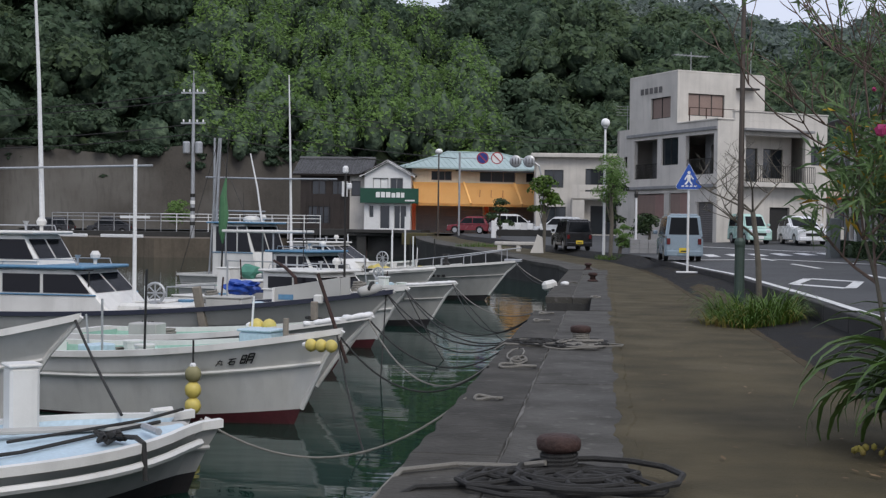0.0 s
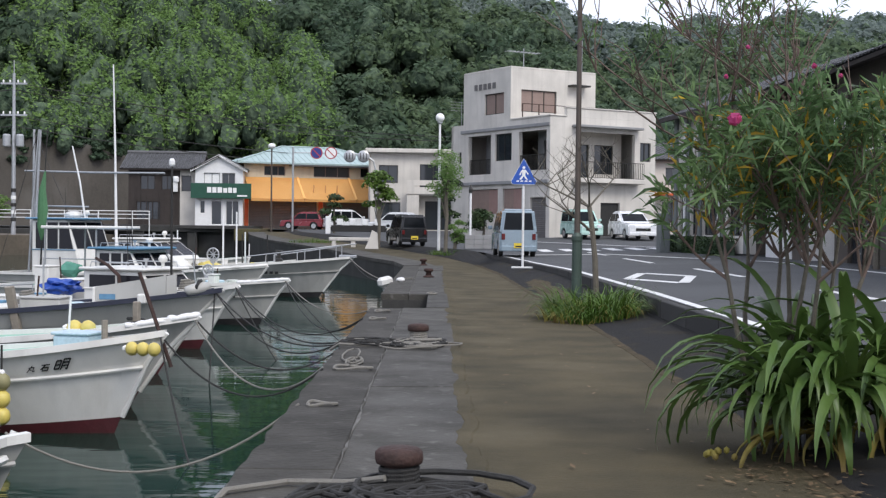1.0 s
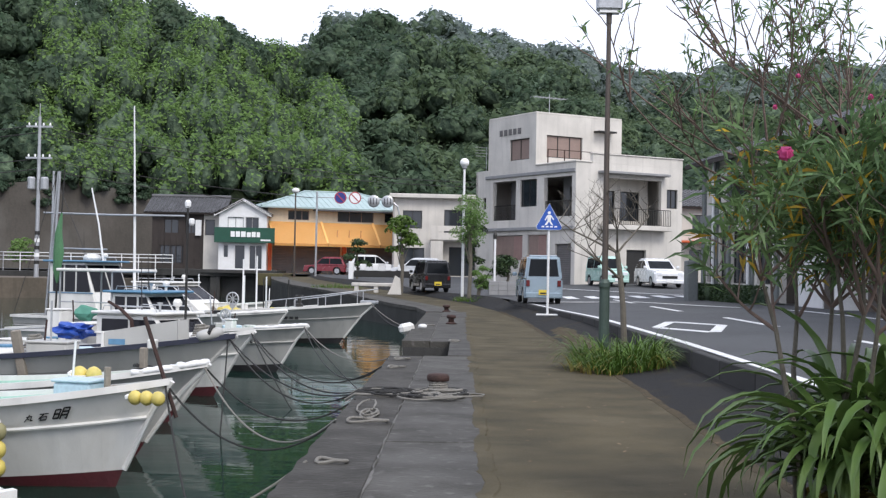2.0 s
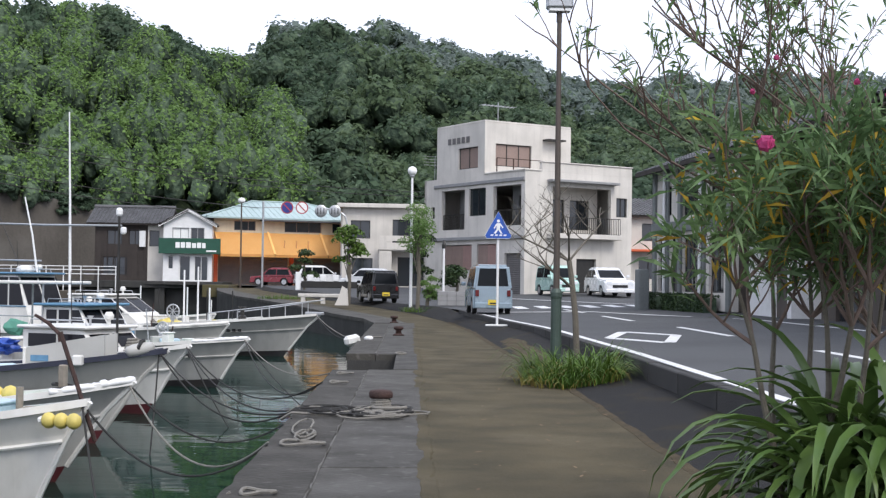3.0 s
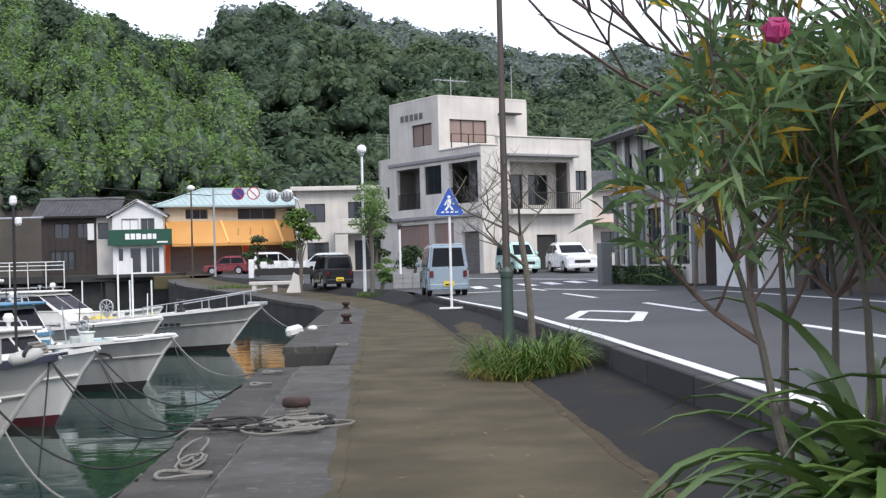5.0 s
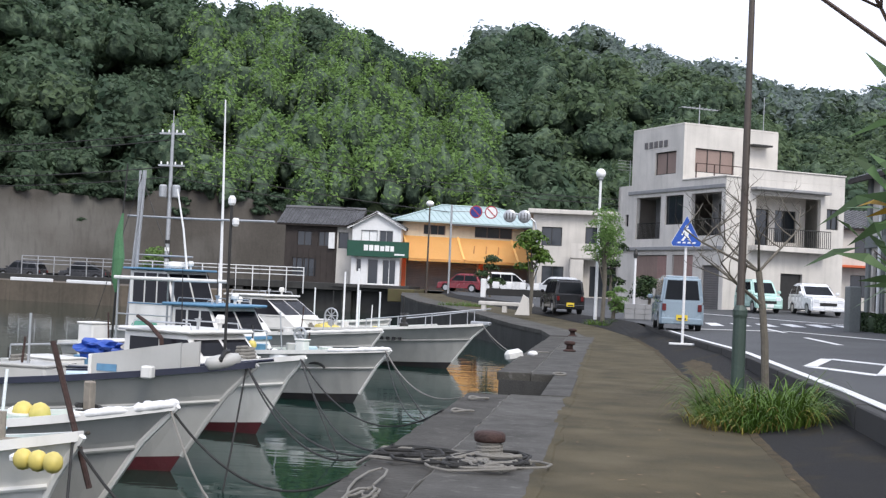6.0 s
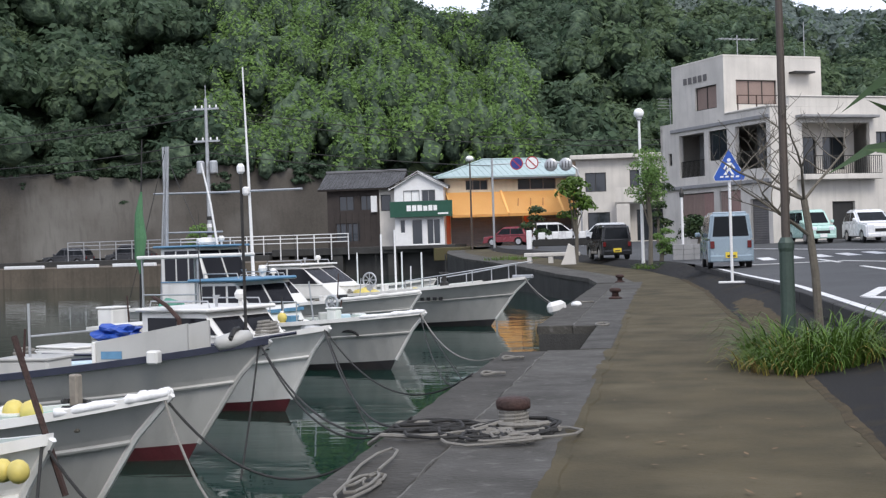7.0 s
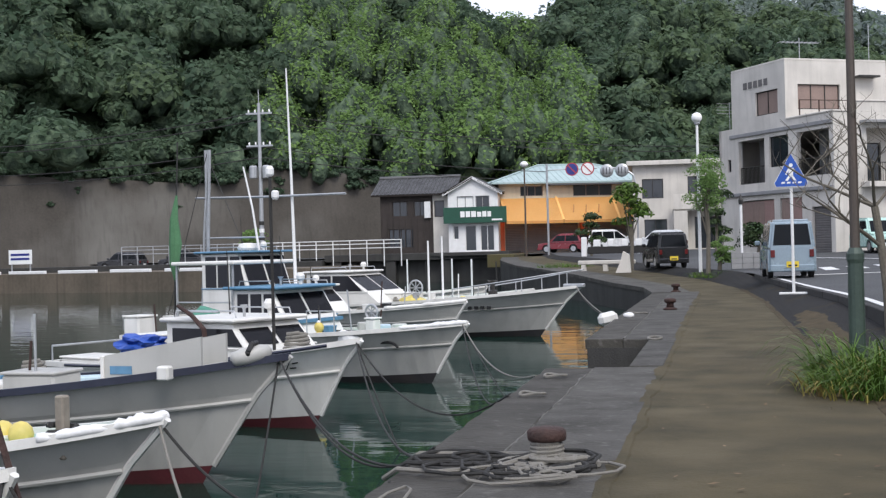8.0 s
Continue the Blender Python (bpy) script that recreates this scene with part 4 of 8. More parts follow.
# ---- houses along the far side of the road
def grey_house():
    h = thing("grey_house", "grey tiled two-storey house with white columns and hedge", "house", pose(9.35, 52.0, 0.6, 0, 0, -83))
    W, D, H = 8.2, 9.0, 5.1
    holes = [(0.5, 1.35, 0.6, 2.6), (1.9, 2.8, 0.6, 2.6), (3.3, 5.0, 0.6, 2.5), (0.9, 2.0, 3.4, 4.5), (3.2, 5.2, 3.3, 4.5), (6.0, 7.4, 0.6, 2.5), (6.0, 7.4, 3.3, 4.5)]
    part("wall", wall_with_holes(bmesh.new(), W, H, 0.2, holes), M_WHITEWALL, h)
    for m in (pose(0, D, 0, 0, 0, -90), pose(W, 0.2, 0, 0, 0, 90)):
        part("wall", wall_with_holes(bmesh.new(), D - 0.2, H, 0.2, [], m), M_BROWNWALL, h)
    for a in holes:
        window(h, a[1] - a[0], a[3] - a[2], pose(a[0], 0, a[2]), 2)
    part("floor", bx(0.1, W - 0.1, 0.2, D, -0.3, 0.02), M_TRIM, h)
    part("band", bx(-0.1, W, -0.12, -0.003, 2.75, 3.15, 0.02), M_GREYTILE, h)
    for x in (0.0, 1.5, 2.95, 5.4, 7.8):
        part("pilaster", bx(x, x + 0.32, -0.1, -0.004, 0, 2.74, 0.01), M_GREYTILE, h)
        part("pilaster", bx(x, x + 0.32, -0.1, -0.004, 3.16, H, 0.01), M_GREYTILE, h)
    for x in (1.62, 5.5):
        part("drainpipe", tb([(x, -0.16, 0), (x, -0.16, H)], 0.06, 8), M_WHITEPAINT, h)
    add_roof(h, W + 1.2, D / 2 + 0.6, 1.9, pose(-0.6, -0.6, H), M_TILE)
    add_roof(h, W + 1.2, D / 2 + 0.6, 1.9, pose(W + 0.6, D + 0.6, H, 0, 0, 180), M_TILE)
    part("gable", prism(bmesh.new(), [(0.2, H), (D - 0.2, H), (D / 2, H + 1.6)], 0.2, pose(0.2, 0, 0, 0, 0, 90)), M_BROWNWALL, h)
    part("eave_board", bx(-0.6, W + 0.6, -0.62, -0.5, H - 0.12, H + 0.02), M_DARKWOOD, h)
    part("gate_pillar", bx(2.1, 2.6, -1.4, -1.0, -0.1, 1.4, 0.03), M_GREYTILE, h, "grey stone gate pillar")
    return h


grey_house()


def brown_house():
    h = thing("brown_house", "dark brown house with tiled roof and balcony rails", "house", pose(11.2, 37.5, 0.4, 0, 0, -90))
    W, D, H = 9.0, 8.0, 5.4
    holes = [(1.0, 2.6, 3.2, 4.9), (3.4, 6.0, 3.2, 4.9), (1.2, 3.0, 0.1, 2.2), (4.5, 6.5, 0.5, 2.2)]
    part("wall", wall_with_holes(bmesh.new(), W, H, 0.2, holes), M_BROWNWALL, h)
    for m in (pose(0, D, 0, 0, 0, -90), pose(W, 0.2, 0, 0, 0, 90)):
        part("wall", wall_with_holes(bmesh.new(), D - 0.2, H, 0.2, [], m), M_CREAM, h)
    for a in holes:
        window(h, a[1] - a[0], a[3] - a[2], pose(a[0], 0, a[2]), 2)
    part("balcony_floor", bx(0.6, 6.6, -1.0, -0.003, 2.75, 2.95, 0.02), M_BROWNWALL, h)
    part("balcony_rail", railing(bmesh.new(), 0.6, 6.6, -0.95, 2.96, 3.95, 0.3, 0.02), M_WHITEPAINT, h)
    part("floor", bx(0.1, W - 0.1, 0.2, D, -0.3, 0.02), M_TRIM, h)
    add_roof(h, W + 1.0, D / 2 + 0.7, 1.7, pose(-0.5, -0.7, H), M_TILE)
    add_roof(h, W + 1.0, D / 2 + 0.7, 1.7, pose(W + 0.5, D + 0.7, H, 0, 0, 180), M_TILE)
    return h


brown_house()


def shed():
    h = thing("shed", "low white-sided shed with a single-pitch roof", "shed", pose(10.7, 43.2, 0.45, 0, 0, -90))
    part("wall", wall_with_holes(bmesh.new(), 4.6, 2.7, 0.12, [(3.0, 4.2, 0.05, 2.1)]), M_WHITEPAINT, h)
    for m in (pose(0, 4, 0, 0, 0, -90), pose(4.6, 0.12, 0, 0, 0, 90)):
        part("wall", wall_with_holes(bmesh.new(), 3.88, 2.7, 0.12, [], m), M_WHITEPAINT, h)
    part("door", bx(3.02, 4.18, 0.04, 0.08, 0.05, 2.08), M_BROWNWALL, h)
    part("roof", bx(-0.2, 4.8, -0.5, 4.2, 2.7, 2.82, 0.02), M_GREYTILE, h)
    part("canopy", bx(-0.2, 4.8, -1.1, -0.51, 2.75, 3.25, 0.02), M_GREYTILE, h)
    return h


shed()


def corner_house():
    h = thing("panel_house", "tall blue-grey panelled house beside the road", "house", pose(10.3, 26.3, 0.35, 0, 0, -90))
    W, D, H = 9.0, 7.0, 7.2
    holes = [(1.2, 2.6, 1.0, 2.2), (4.0, 6.0, 0.9, 2.3), (1.2, 2.6, 4.0, 5.3), (4.2, 6.0, 4.0, 5.3)]
    part("wall", wall_with_holes(bmesh.new(), W, H, 0.2, holes), M_BLUEGREY, h)
    for m in (pose(0, D, 0, 0, 0, -90), pose(W, 0.2, 0, 0, 0, 90)):
        part("wall", wall_with_holes(bmesh.new(), D - 0.2, H, 0.2, [], m), M_BLUEGREY, h)
    for a in holes:
        window(h, a[1] - a[0], a[3] - a[2], pose(a[0], 0, a[2]), 2)
    part("band", bx(-0.05, W, -0.06, -0.003, 2.95, 3.1, 0.01), M_GREENPOLE, h)
    part("floor", bx(0.1, W - 0.1, 0.2, D, -0.3, 0.02), M_TRIM, h)
    part("roof", bx(-0.3, W + 0.3, -0.4, D + 0.3, H, H + 0.25, 0.02), M_TILE, h)
    return h


corner_house()


def far_house(m, w, d, hgt, mat, label):
    h = thing("far_house", label, "house", m)
    holes = [(0.8, 2.2, 0.9, 2.2), (w - 2.6, w - 0.8, 0.1, 2.1), (1.0, 2.4, 3.3, 4.4), (w - 2.6, w - 1.0, 3.3, 4.4)]
    part("wall", wall_with_holes(bmesh.new(), w, hgt, 0.2, holes), mat, h)
    for mm in (pose(0, d, 0, 0, 0, -90), pose(w, 0.2, 0, 0, 0, 90)):
        part("wall", wall_with_holes(bmesh.new(), d - 0.2, hgt, 0.2, [], mm), mat, h)
    for a in holes:
        window(h, a[1] - a[0], a[3] - a[2], pose(a[0], 0, a[2]), 2)
    part("floor", bx(0.1, w - 0.1, 0.2, d, -0.3, 0.02), M_TRIM, h)
    part("lean_roof", bx(-0.2, w, -0.9, -0.003, 2.6, 2.75, 0.02), M_ORANGEPOST, h)
    add_roof(h, w + 0.8, d / 2 + 0.5, 1.3, pose(-0.4, -0.5, hgt), M_TILE)
    add_roof(h, w + 0.8, d / 2 + 0.5, 1.3, pose(w + 0.4, d + 0.5, hgt, 0, 0, 180), M_TILE)
    return h


far_house(pose(13.6, 84, 0.9, 0, 0, 14), 6.5, 7, 4.9, M_WHITEWALL, "white house with red lean-to roof behind the car park")
far_house(pose(-9.2, 112, 1.0, 0, 0, 5), 6.0, 6, 5.0, M_BROWNWALL, "brown-roofed house behind the awning house")

# ---- boats
M_GEL = material("white_gelcoat", (0.72, 0.71, 0.67), 0.38, second=(0.47, 0.45, 0.4), grain=260, stain=2.2, amount=0.4, bump=0.02, streak=0.3, spec=0.4)
# plain grey gear, and hulls with the shade under their flare coloured in
M_GELGREY_SHADE = material("grey_and_shaded_gelcoat", (0.43, 0.425, 0.4), 0.42, second=(0.29, 0.285, 0.265), grain=260, stain=1.8, amount=0.45, bump=0.02, streak=0.3, spec=0.4)
M_NAVY = material("navy_paint", (0.016, 0.019, 0.036), 0.5, second=(0.03, 0.035, 0.06), grain=20, stain=4, bump=0.1)
M_MINT = material("mint_deck_paint", (0.36, 0.55, 0.46), 0.6, second=(0.26, 0.4, 0.34), grain=30, stain=3, amount=0.5, bump=0.15)
M_PALEBLUE = material("pale_blue_deck_paint", (0.45, 0.57, 0.64), 0.5, second=(0.36, 0.46, 0.52), grain=25, stain=2.5, amount=0.5, bump=0.12)
M_ANTIFOUL = material("red_antifouling", (0.075, 0.013, 0.017), 0.6, second=(0.04, 0.012, 0.013), grain=25, stain=3, bump=0.2)
M_BLACKFOUL = material("dark_antifouling", (0.016, 0.016, 0.018), 0.6, second=(0.04, 0.03, 0.025), grain=25, stain=3, bump=0.2)
M_BLUEROOF = material("blue_roof_paint", (0.10, 0.23, 0.36), 0.5, second=(0.08, 0.18, 0.28), grain=20, stain=2, bump=0.1)
M_TARP = material("blue_tarpaulin", (0.015, 0.07, 0.36), 0.5, second=(0.02, 0.05, 0.25), grain=20, stain=5, bump=0.3)
M_BUOY = material("yellow_float", (0.62, 0.50, 0.12), 0.5, second=(0.45, 0.38, 0.12), grain=15, stain=6, amount=0.6, bump=0.1)
M_OLIVE = material("dirty_float", (0.27, 0.25, 0.13), 0.6, second=(0.2, 0.18, 0.08), grain=15, stain=8, amount=0.8, bump=0.1)
M_ROPEDARK = material("dark_rope", (0.035, 0.034, 0.032), 0.9, grain=150, stain=20, bump=0.8, bump_scale=180)
M_ROPEPALE = material("pale_rope", (0.24, 0.228, 0.2), 0.9, second=(0.22, 0.2, 0.17), grain=150, stain=15, bump=0.8, bump_scale=180)
M_GREENCLOTH = material("green_flag_cloth", (0.06, 0.16, 0.075), 0.9, second=(0.09, 0.2, 0.1), grain=30, stain=5, bump=0.3)
M_WOOD = material("weathered_wood", (0.24, 0.21, 0.17), 0.8, second=(0.15, 0.13, 0.105), grain=25, stain=6, bump=0.4)
M_CLEARWIN = glass_dark("cabin_glass", (0.016, 0.016, 0.02), 0.12, 0.25)
M_BLACK = material("black_paint", (0.012, 0.012, 0.012), 0.6, grain=30, stain=5, bump=0.05)


class HullShape:
    """A flared hull with a raked stem. Local x runs from the transom to the bow, z = 0 at the waterline."""

    def __init__(self, L, B, gs, gb, rake, full=0.5, blunt=0.0):
        self.L, self.B, self.gs, self.gb, self.rake, self.full, self.blunt = L, B, gs, gb, rake, full, blunt

    def half(self, s):
        a = max(0.0, (s - self.full) / (1 - self.full))
        b = 0.86 + 0.14 * min(1, s / 0.35)
        return self.B / 2 * b * max(self.blunt, 1 - a ** 2.4)

    def rim(self, s):
        return self.gs + (self.gb - self.gs) * s ** 2.2

    def point(self, s, k):
        """k: 0 at the rim, 1 at the keel."""
        g, h = self.rim(s), self.half(s)
        zs = (g, g * 0.72, g * 0.66, 0.03 + 0.15 * s ** 2.5, -0.06, -0.3)
        wide = (1.0, 0.93, 0.885, 0.72, 0.62, 0.0)
        i = k
        f = (g - zs[i]) / (g + 0.3)
        x = s * (self.L - self.rake * f ** 0.8)
        narrow = wide[i] * (1 - 0.62 * max(0, s - 0.5) * 2 * f)
        return Vector((x, h * narrow, zs[i]))


def boat(name, label, tip, stern, beam, gs, gb, rake, hull_mat, rim_mat, deck_mat, foul=None, blunt=0.0, deck_drop=0.16, full=0.5, group="moored boats"):
    d = Vector((tip[0] - stern[0], tip[1] - stern[1]))
    L = d.length
    b = thing(name, label, "boat", pose(stern[0], stern[1], WATER_Z, 0, 0, math.degrees(math.atan2(d.y, d.x))), group)
    h = HullShape(L, beam, gs, gb, rake, full, blunt)
    N = 22
    ss = [i / N for i in range(N + 1)]

    def shell(k0, k1, mat, nm, transom=True):
        bm = bmesh.new()
        for side in (1, -1):
            g = []
            for s in ss:
                g.append([bm.verts.new((h.point(s, k).x, side * h.point(s, k).y, h.point(s, k).z)) for k in range(k0, k1 + 1)])
            for a, c in zip(g, g[1:]):
                for i in range(len(a) - 1):
                    bm.faces.new((a[i], a[i + 1], c[i + 1], c[i]))
            if transom and side == 1:
                t0 = g[0]
            elif transom:
                bm.faces.new(t0 + g[0][::-1])
        bmesh.ops.remove_doubles(bm, verts=bm.verts, dist=0.002)
        bmesh.ops.recalc_face_normals(bm, faces=bm.faces)
        return part(nm, bm, mat, b)

    shell(0, 3, hull_mat, "hull")
    shell(3, 5, foul or M_ANTIFOUL, "bottom")
    # bulwark inside and deck
    bm = bmesh.new()
    rows_i = []
    for s in ss[1:-1]:
        p = h.point(s, 0)
        inn = max(0.01, p.y - 0.055)
        q = p.lerp(h.point(s, 1), min(1.0, deck_drop / max(0.05, 0.28 * p.z)))
        low = max(0.006, min(inn * 0.98, q.y - 0.05))
        rows_i.append([(p.x, inn, p.z + 0.0), (q.x - 0.02, low, p.z - deck_drop), (q.x - 0.02, 0, p.z - deck_drop + 0.03), (q.x - 0.02, -low, p.z - deck_drop), (p.x, -inn, p.z)])
    vs = [[bm.verts.new(q) for q in r] for r in rows_i]
    for a, c in zip(vs, vs[1:]):
        for i in range(4):
            bm.faces.new((a[i], c[i], c[i + 1], a[i + 1]))
    bm.faces.new(vs[0])
    part("deck", bm, deck_mat, b)
    # rim cap
    bm = bmesh.new()
    for side in (1, -1):
        prev = None
        for s in ss:
            p = h.point(s, 0)
            w0, w1 = p.y + 0.03, max(0.0, p.y - 0.06)
            ring = [bm.verts.new(q) for q in ((p.x, side * w1, p.z + 0.035), (p.x, side * w0, p.z + 0.035), (p.x, side * w0, p.z - 0.035), (p.x, side * w1, p.z - 0.035))]
            if prev:
                for i in range(4):
                    bm.faces.new((prev[i], ring[i], ring[(i + 1) % 4], prev[(i + 1) % 4]))
            prev = ring
        bm.faces.new(prev)
    p = h.point(0, 0)
    box(bm, -0.05, 0.06, -p.y - 0.03, p.y + 0.03, p.z - 0.036, p.z + 0.036)
    bmesh.ops.recalc_face_normals(bm, faces=bm.faces)
    part("gunwale", bm, rim_mat, b)
    # rubbing strake
    for side in (1, -1):
        pts = []
        for s in ss:
            q = h.point(s, 2)
            pts.append((q.x, side * (q.y + 0.02), q.z))
        part("rubbing_strake", tb(pts, 0.022, 6), hull_mat, b)
    # stem post
    pts = [h.point(1, k) for k in range(4)]
    part("stem", tb([(q.x + 0.015, 0, q.z) for q in pts], 0.03, 6), rim_mat if rim_mat is not M_NAVY else hull_mat, b)
    return b, h


def wrap(b, h, s0, mat, r=0.06):
    """Chafing cloth bound round the bow rim."""
    for side in (1, -1):
        pts, rr = [], []
        for i in range(22):
            p = h.point(s0 + (1 - s0) * i / 21, 0)
            n1 = noise.noise(Vector((i * 0.55, s0 * 40, side))) + 0.6 * noise.noise(Vector((i * 1.7, s0 * 40, side + 5)))
            pts.append((p.x - (0.02 if i == 21 else 0), side * (p.y + 0.01 * n1), p.z + 0.02 + 0.012 * n1))
            rr.append(r * (0.9 + 0.22 * n1))
        part("chafing_cloth", tb(pts, rr, 10), mat, b, "frayed white cloth wrapping", smooth=True)


def cabin(b, x0, x1, w, z0, hgt, slope, roof_mat, wall_mat=None, side_win=2, roof_over=0.12, name="wheelhouse"):
    """A wheelhouse with a raked front; windows all round, a roof with overhang."""
    wall_mat = wall_mat or M_GEL
    c = part(name, bmesh.new(), wall_mat, b)
    bm = bmesh.new()
    lo = 0.48 * hgt
    y = w / 2
    P = lambda x, yy, z: bm.verts.new((x, yy, z))
    outline = [(x0, 0), (x1, 0), (x1 - slope * 0.45, lo), (x1 - slope, hgt), (x0, hgt)]
    a = [P(x, -y, z0 + z) for x, z in outline]
    e = [P(x, y - 0.0, z0 + z) for x, z in outline]
    bm.faces.new(a)
    bm.faces.new(e[::-1])
    for i in range(5):
        j = (i + 1) % 5
        bm.faces.new((a[j], a[i], e[i], e[j]))
    bmesh.ops.recalc_face_normals(bm, faces=bm.faces)
    bmesh.ops.bevel(bm, geom=list(bm.edges), offset=0.03, segments=1, affect="EDGES")
    bm.to_mesh(c.data)
    bm.free()
    part("roof", bx(x0 - roof_over, x1 - slope + roof_over * 1.8, -y - roof_over * 0.7, y + roof_over * 0.7, z0 + hgt, z0 + hgt + 0.055, 0.02), roof_mat, c)
    # side windows
    xa, xb = x0 + 0.12, x1 - slope * 0.75
    n = side_win
    for i in range(n):
        u0, u1 = xa + (xb - xa) * i / n + 0.03, xa + (xb - xa) * (i + 1) / n - 0.03
        last = i == n - 1
        for side in (1, -1):
            ol = [(u0, z0 + lo + 0.03), (u1 + (slope * 0.2 if last else 0), z0 + lo + 0.03), (u1 - (slope * 0.12 if last else 0), z0 + hgt - 0.08), (u0, z0 + hgt - 0.08)]
            part("side_window", prism(bmesh.new(), ol, 0.02, pose(0, -y - 0.012 if side == 1 else y - 0.008, 0)), M_CLEARWIN, c)
    # front panes
    fx = lambda z: x1 - slope * 0.45 - (slope * 0.55) * (z - lo) / (hgt - lo)
    for i in range(2):
        y0, y1 = -y + 0.08 + i * (w - 0.1) / 2, -y + 0.02 + (i + 1) * (w - 0.1) / 2
        bm = bmesh.new()
        q = [bm.verts.new(v) for v in ((fx(lo + 0.04) + 0.012, y0, z0 + lo + 0.04), (fx(lo + 0.04) + 0.012, y1, z0 + lo + 0.04), (fx(hgt - 0.08) + 0.012, y1, z0 + hgt - 0.08), (fx(hgt - 0.08) + 0.012, y0, z0 + hgt - 0.08))]
        f = bm.faces.new(q)
        bmesh.ops.solidify(bm, geom=[f], thickness=0.015)
        part("front_window", bm, M_CLEARWIN, c)
    # rails and lamps on the roof
    zt = z0 + hgt + 0.055
    ra, rb = x0 + 0.05, x1 - slope
    for side in (1, -1):
        part("grab_rail", tb([(ra, side * y * 0.8, zt), (ra + 0.03, side * y * 0.8, zt + 0.09), (rb - 0.03, side * y * 0.8, zt + 0.09), (rb, side * y * 0.8, zt)], 0.011, 6), M_GALV, c)
    part("search_lamp", lathe(bmesh.new(), [(0.03, 0), (0.03, 0.08), (0.075, 0.1), (0.085, 0.16), (0.05, 0.22)], 12, (rb - 0.12, y * 0.35, zt)), M_GEL, c)
    part("horn", lathe(bmesh.new(), [(0.02, 0), (0.02, 0.1), (0.055, 0.16)], 10, (rb - 0.18, -y * 0.3, zt)), M_GALV, c)
    part("whip", tb([(ra + 0.2, y * 0.5, zt), (ra + 0.15, y * 0.52, zt + 0.9)], [0.012, 0.005], 5), M_DARKMETAL, c)
    # mullions and a waist rail
    for side in (1, -1):
        part("waist_rail", tb([(x0, side * (y + 0.01), z0 + lo), (x1 - slope * 0.45, side * (y + 0.01), z0 + lo)], 0.014, 5), M_BLUEROOF if roof_mat is M_BLUEROOF else wall_mat, c)
    # open back door
    part("door", bx(x0 - 0.02, x0 - 0.004, -y * 0.4, y * 0.5, z0 + 0.05, z0 + hgt - 0.15), M_CLEARWIN, c)
    return c


def deck_box(b, x, y, z, sx, sy, sz, mat, name="deck_box", label=""):
    bm = bx(x - sx / 2, x + sx / 2, y - sy / 2, y + sy / 2, z, z + sz, 0.025)
    o = part(name, bm, mat, b, label)
    part("lid", bx(x - sx / 2 - 0.015, x + sx / 2 + 0.015, y - sy / 2 - 0.015, y + sy / 2 + 0.015, z + sz, z + sz + 0.03, 0.01), mat, o)
    return o


def hauler(b, x, y, z, r=0.16):
    """A net hauler: a spoked wheel on a stand."""
    st = part("net_hauler", bx(x - 0.06, x + 0.06, y - 0.06, y + 0.06, z, z + 0.3), M_GALV, b)
    bm = bmesh.new()
    ring = [(x + r * math.cos(a), y, z + 0.42 + r * math.sin(a)) for a in [2 * math.pi * i / 16 for i in range(17)]]
    tube(bm, ring, 0.022, 6)
    for i in range(4):
        a = math.pi * i / 4
        tube(bm, [(x - r * math.cos(a), y, z + 0.42 - r * math.sin(a)), (x + r * math.cos(a), y, z + 0.42 + r * math.sin(a))], 0.012, 5)
    part("wheel", bm, M_GALV, st)


def pole(b, x, y, z0, z1, r0=0.03, r1=0.02, mat=None, lean=(0, 0), name="mast"):
    mid = (x + lean[0] * 0.4, y + lean[1] * 0.4, z0 + (z1 - z0) * 0.5)
    return part(name, tb([(x, y, z0), mid, (x + lean[0], y + lean[1], z1)], [r0, (r0 + r1) / 2, r1], 8), mat or M_GALV, b)


def bow_rail(b, h, s0, hgt, mat):
    for side in (1, -1):
        pts = []
        for i in range(8):
            s = s0 + (0.995 - s0) * i / 7
            p = h.point(s, 0)
            pts.append((p.x + (0.12 if i == 7 else 0), side * max(p.y - 0.02, 0.02), p.z + hgt * (0.6 + 0.4 * i / 7)))
        part("rail", tb(pts, 0.018, 6), mat, b)
        for i in (0, 2, 4, 6):
            p = h.point(s0 + (0.995 - s0) * i / 7, 0)
            part("rail_post", tb([(p.x, side * max(p.y - 0.02, 0.02), p.z), pts[i]], 0.015, 6), mat, b)


def strokes(b, h, s, glyphs, size, mat, side=-1, k=1, name="name_stroke"):
    """Painted characters of straight strokes on the topside."""
    for gi, g in enumerate(glyphs):
        s1 = s + gi * size * 1.35 / h.L
        p, q = h.point(s1, 0), h.point(s1, 2)
        up = (p - q).normalized()
        p2 = h.point(s1 + 0.02, 0)
        fw = (p2 - p).normalized()
        n = fw.cross(up)
        if n.y < 0:
            n = -n
        o = q + (p - q) * 0.28 + n * 0.02
        bm = bmesh.new()
        for x0, z0, x1, z1 in g:
            a = o + fw * x0 * size + up * z0 * size
            c = o + fw * x1 * size + up * z1 * size
            a, c = (Vector((v.x, side * v.y, v.z)) for v in (a, c))
            tube(bm, [a, c], size * 0.06, 4)
        part(name, bm, mat, b, "black painted character")


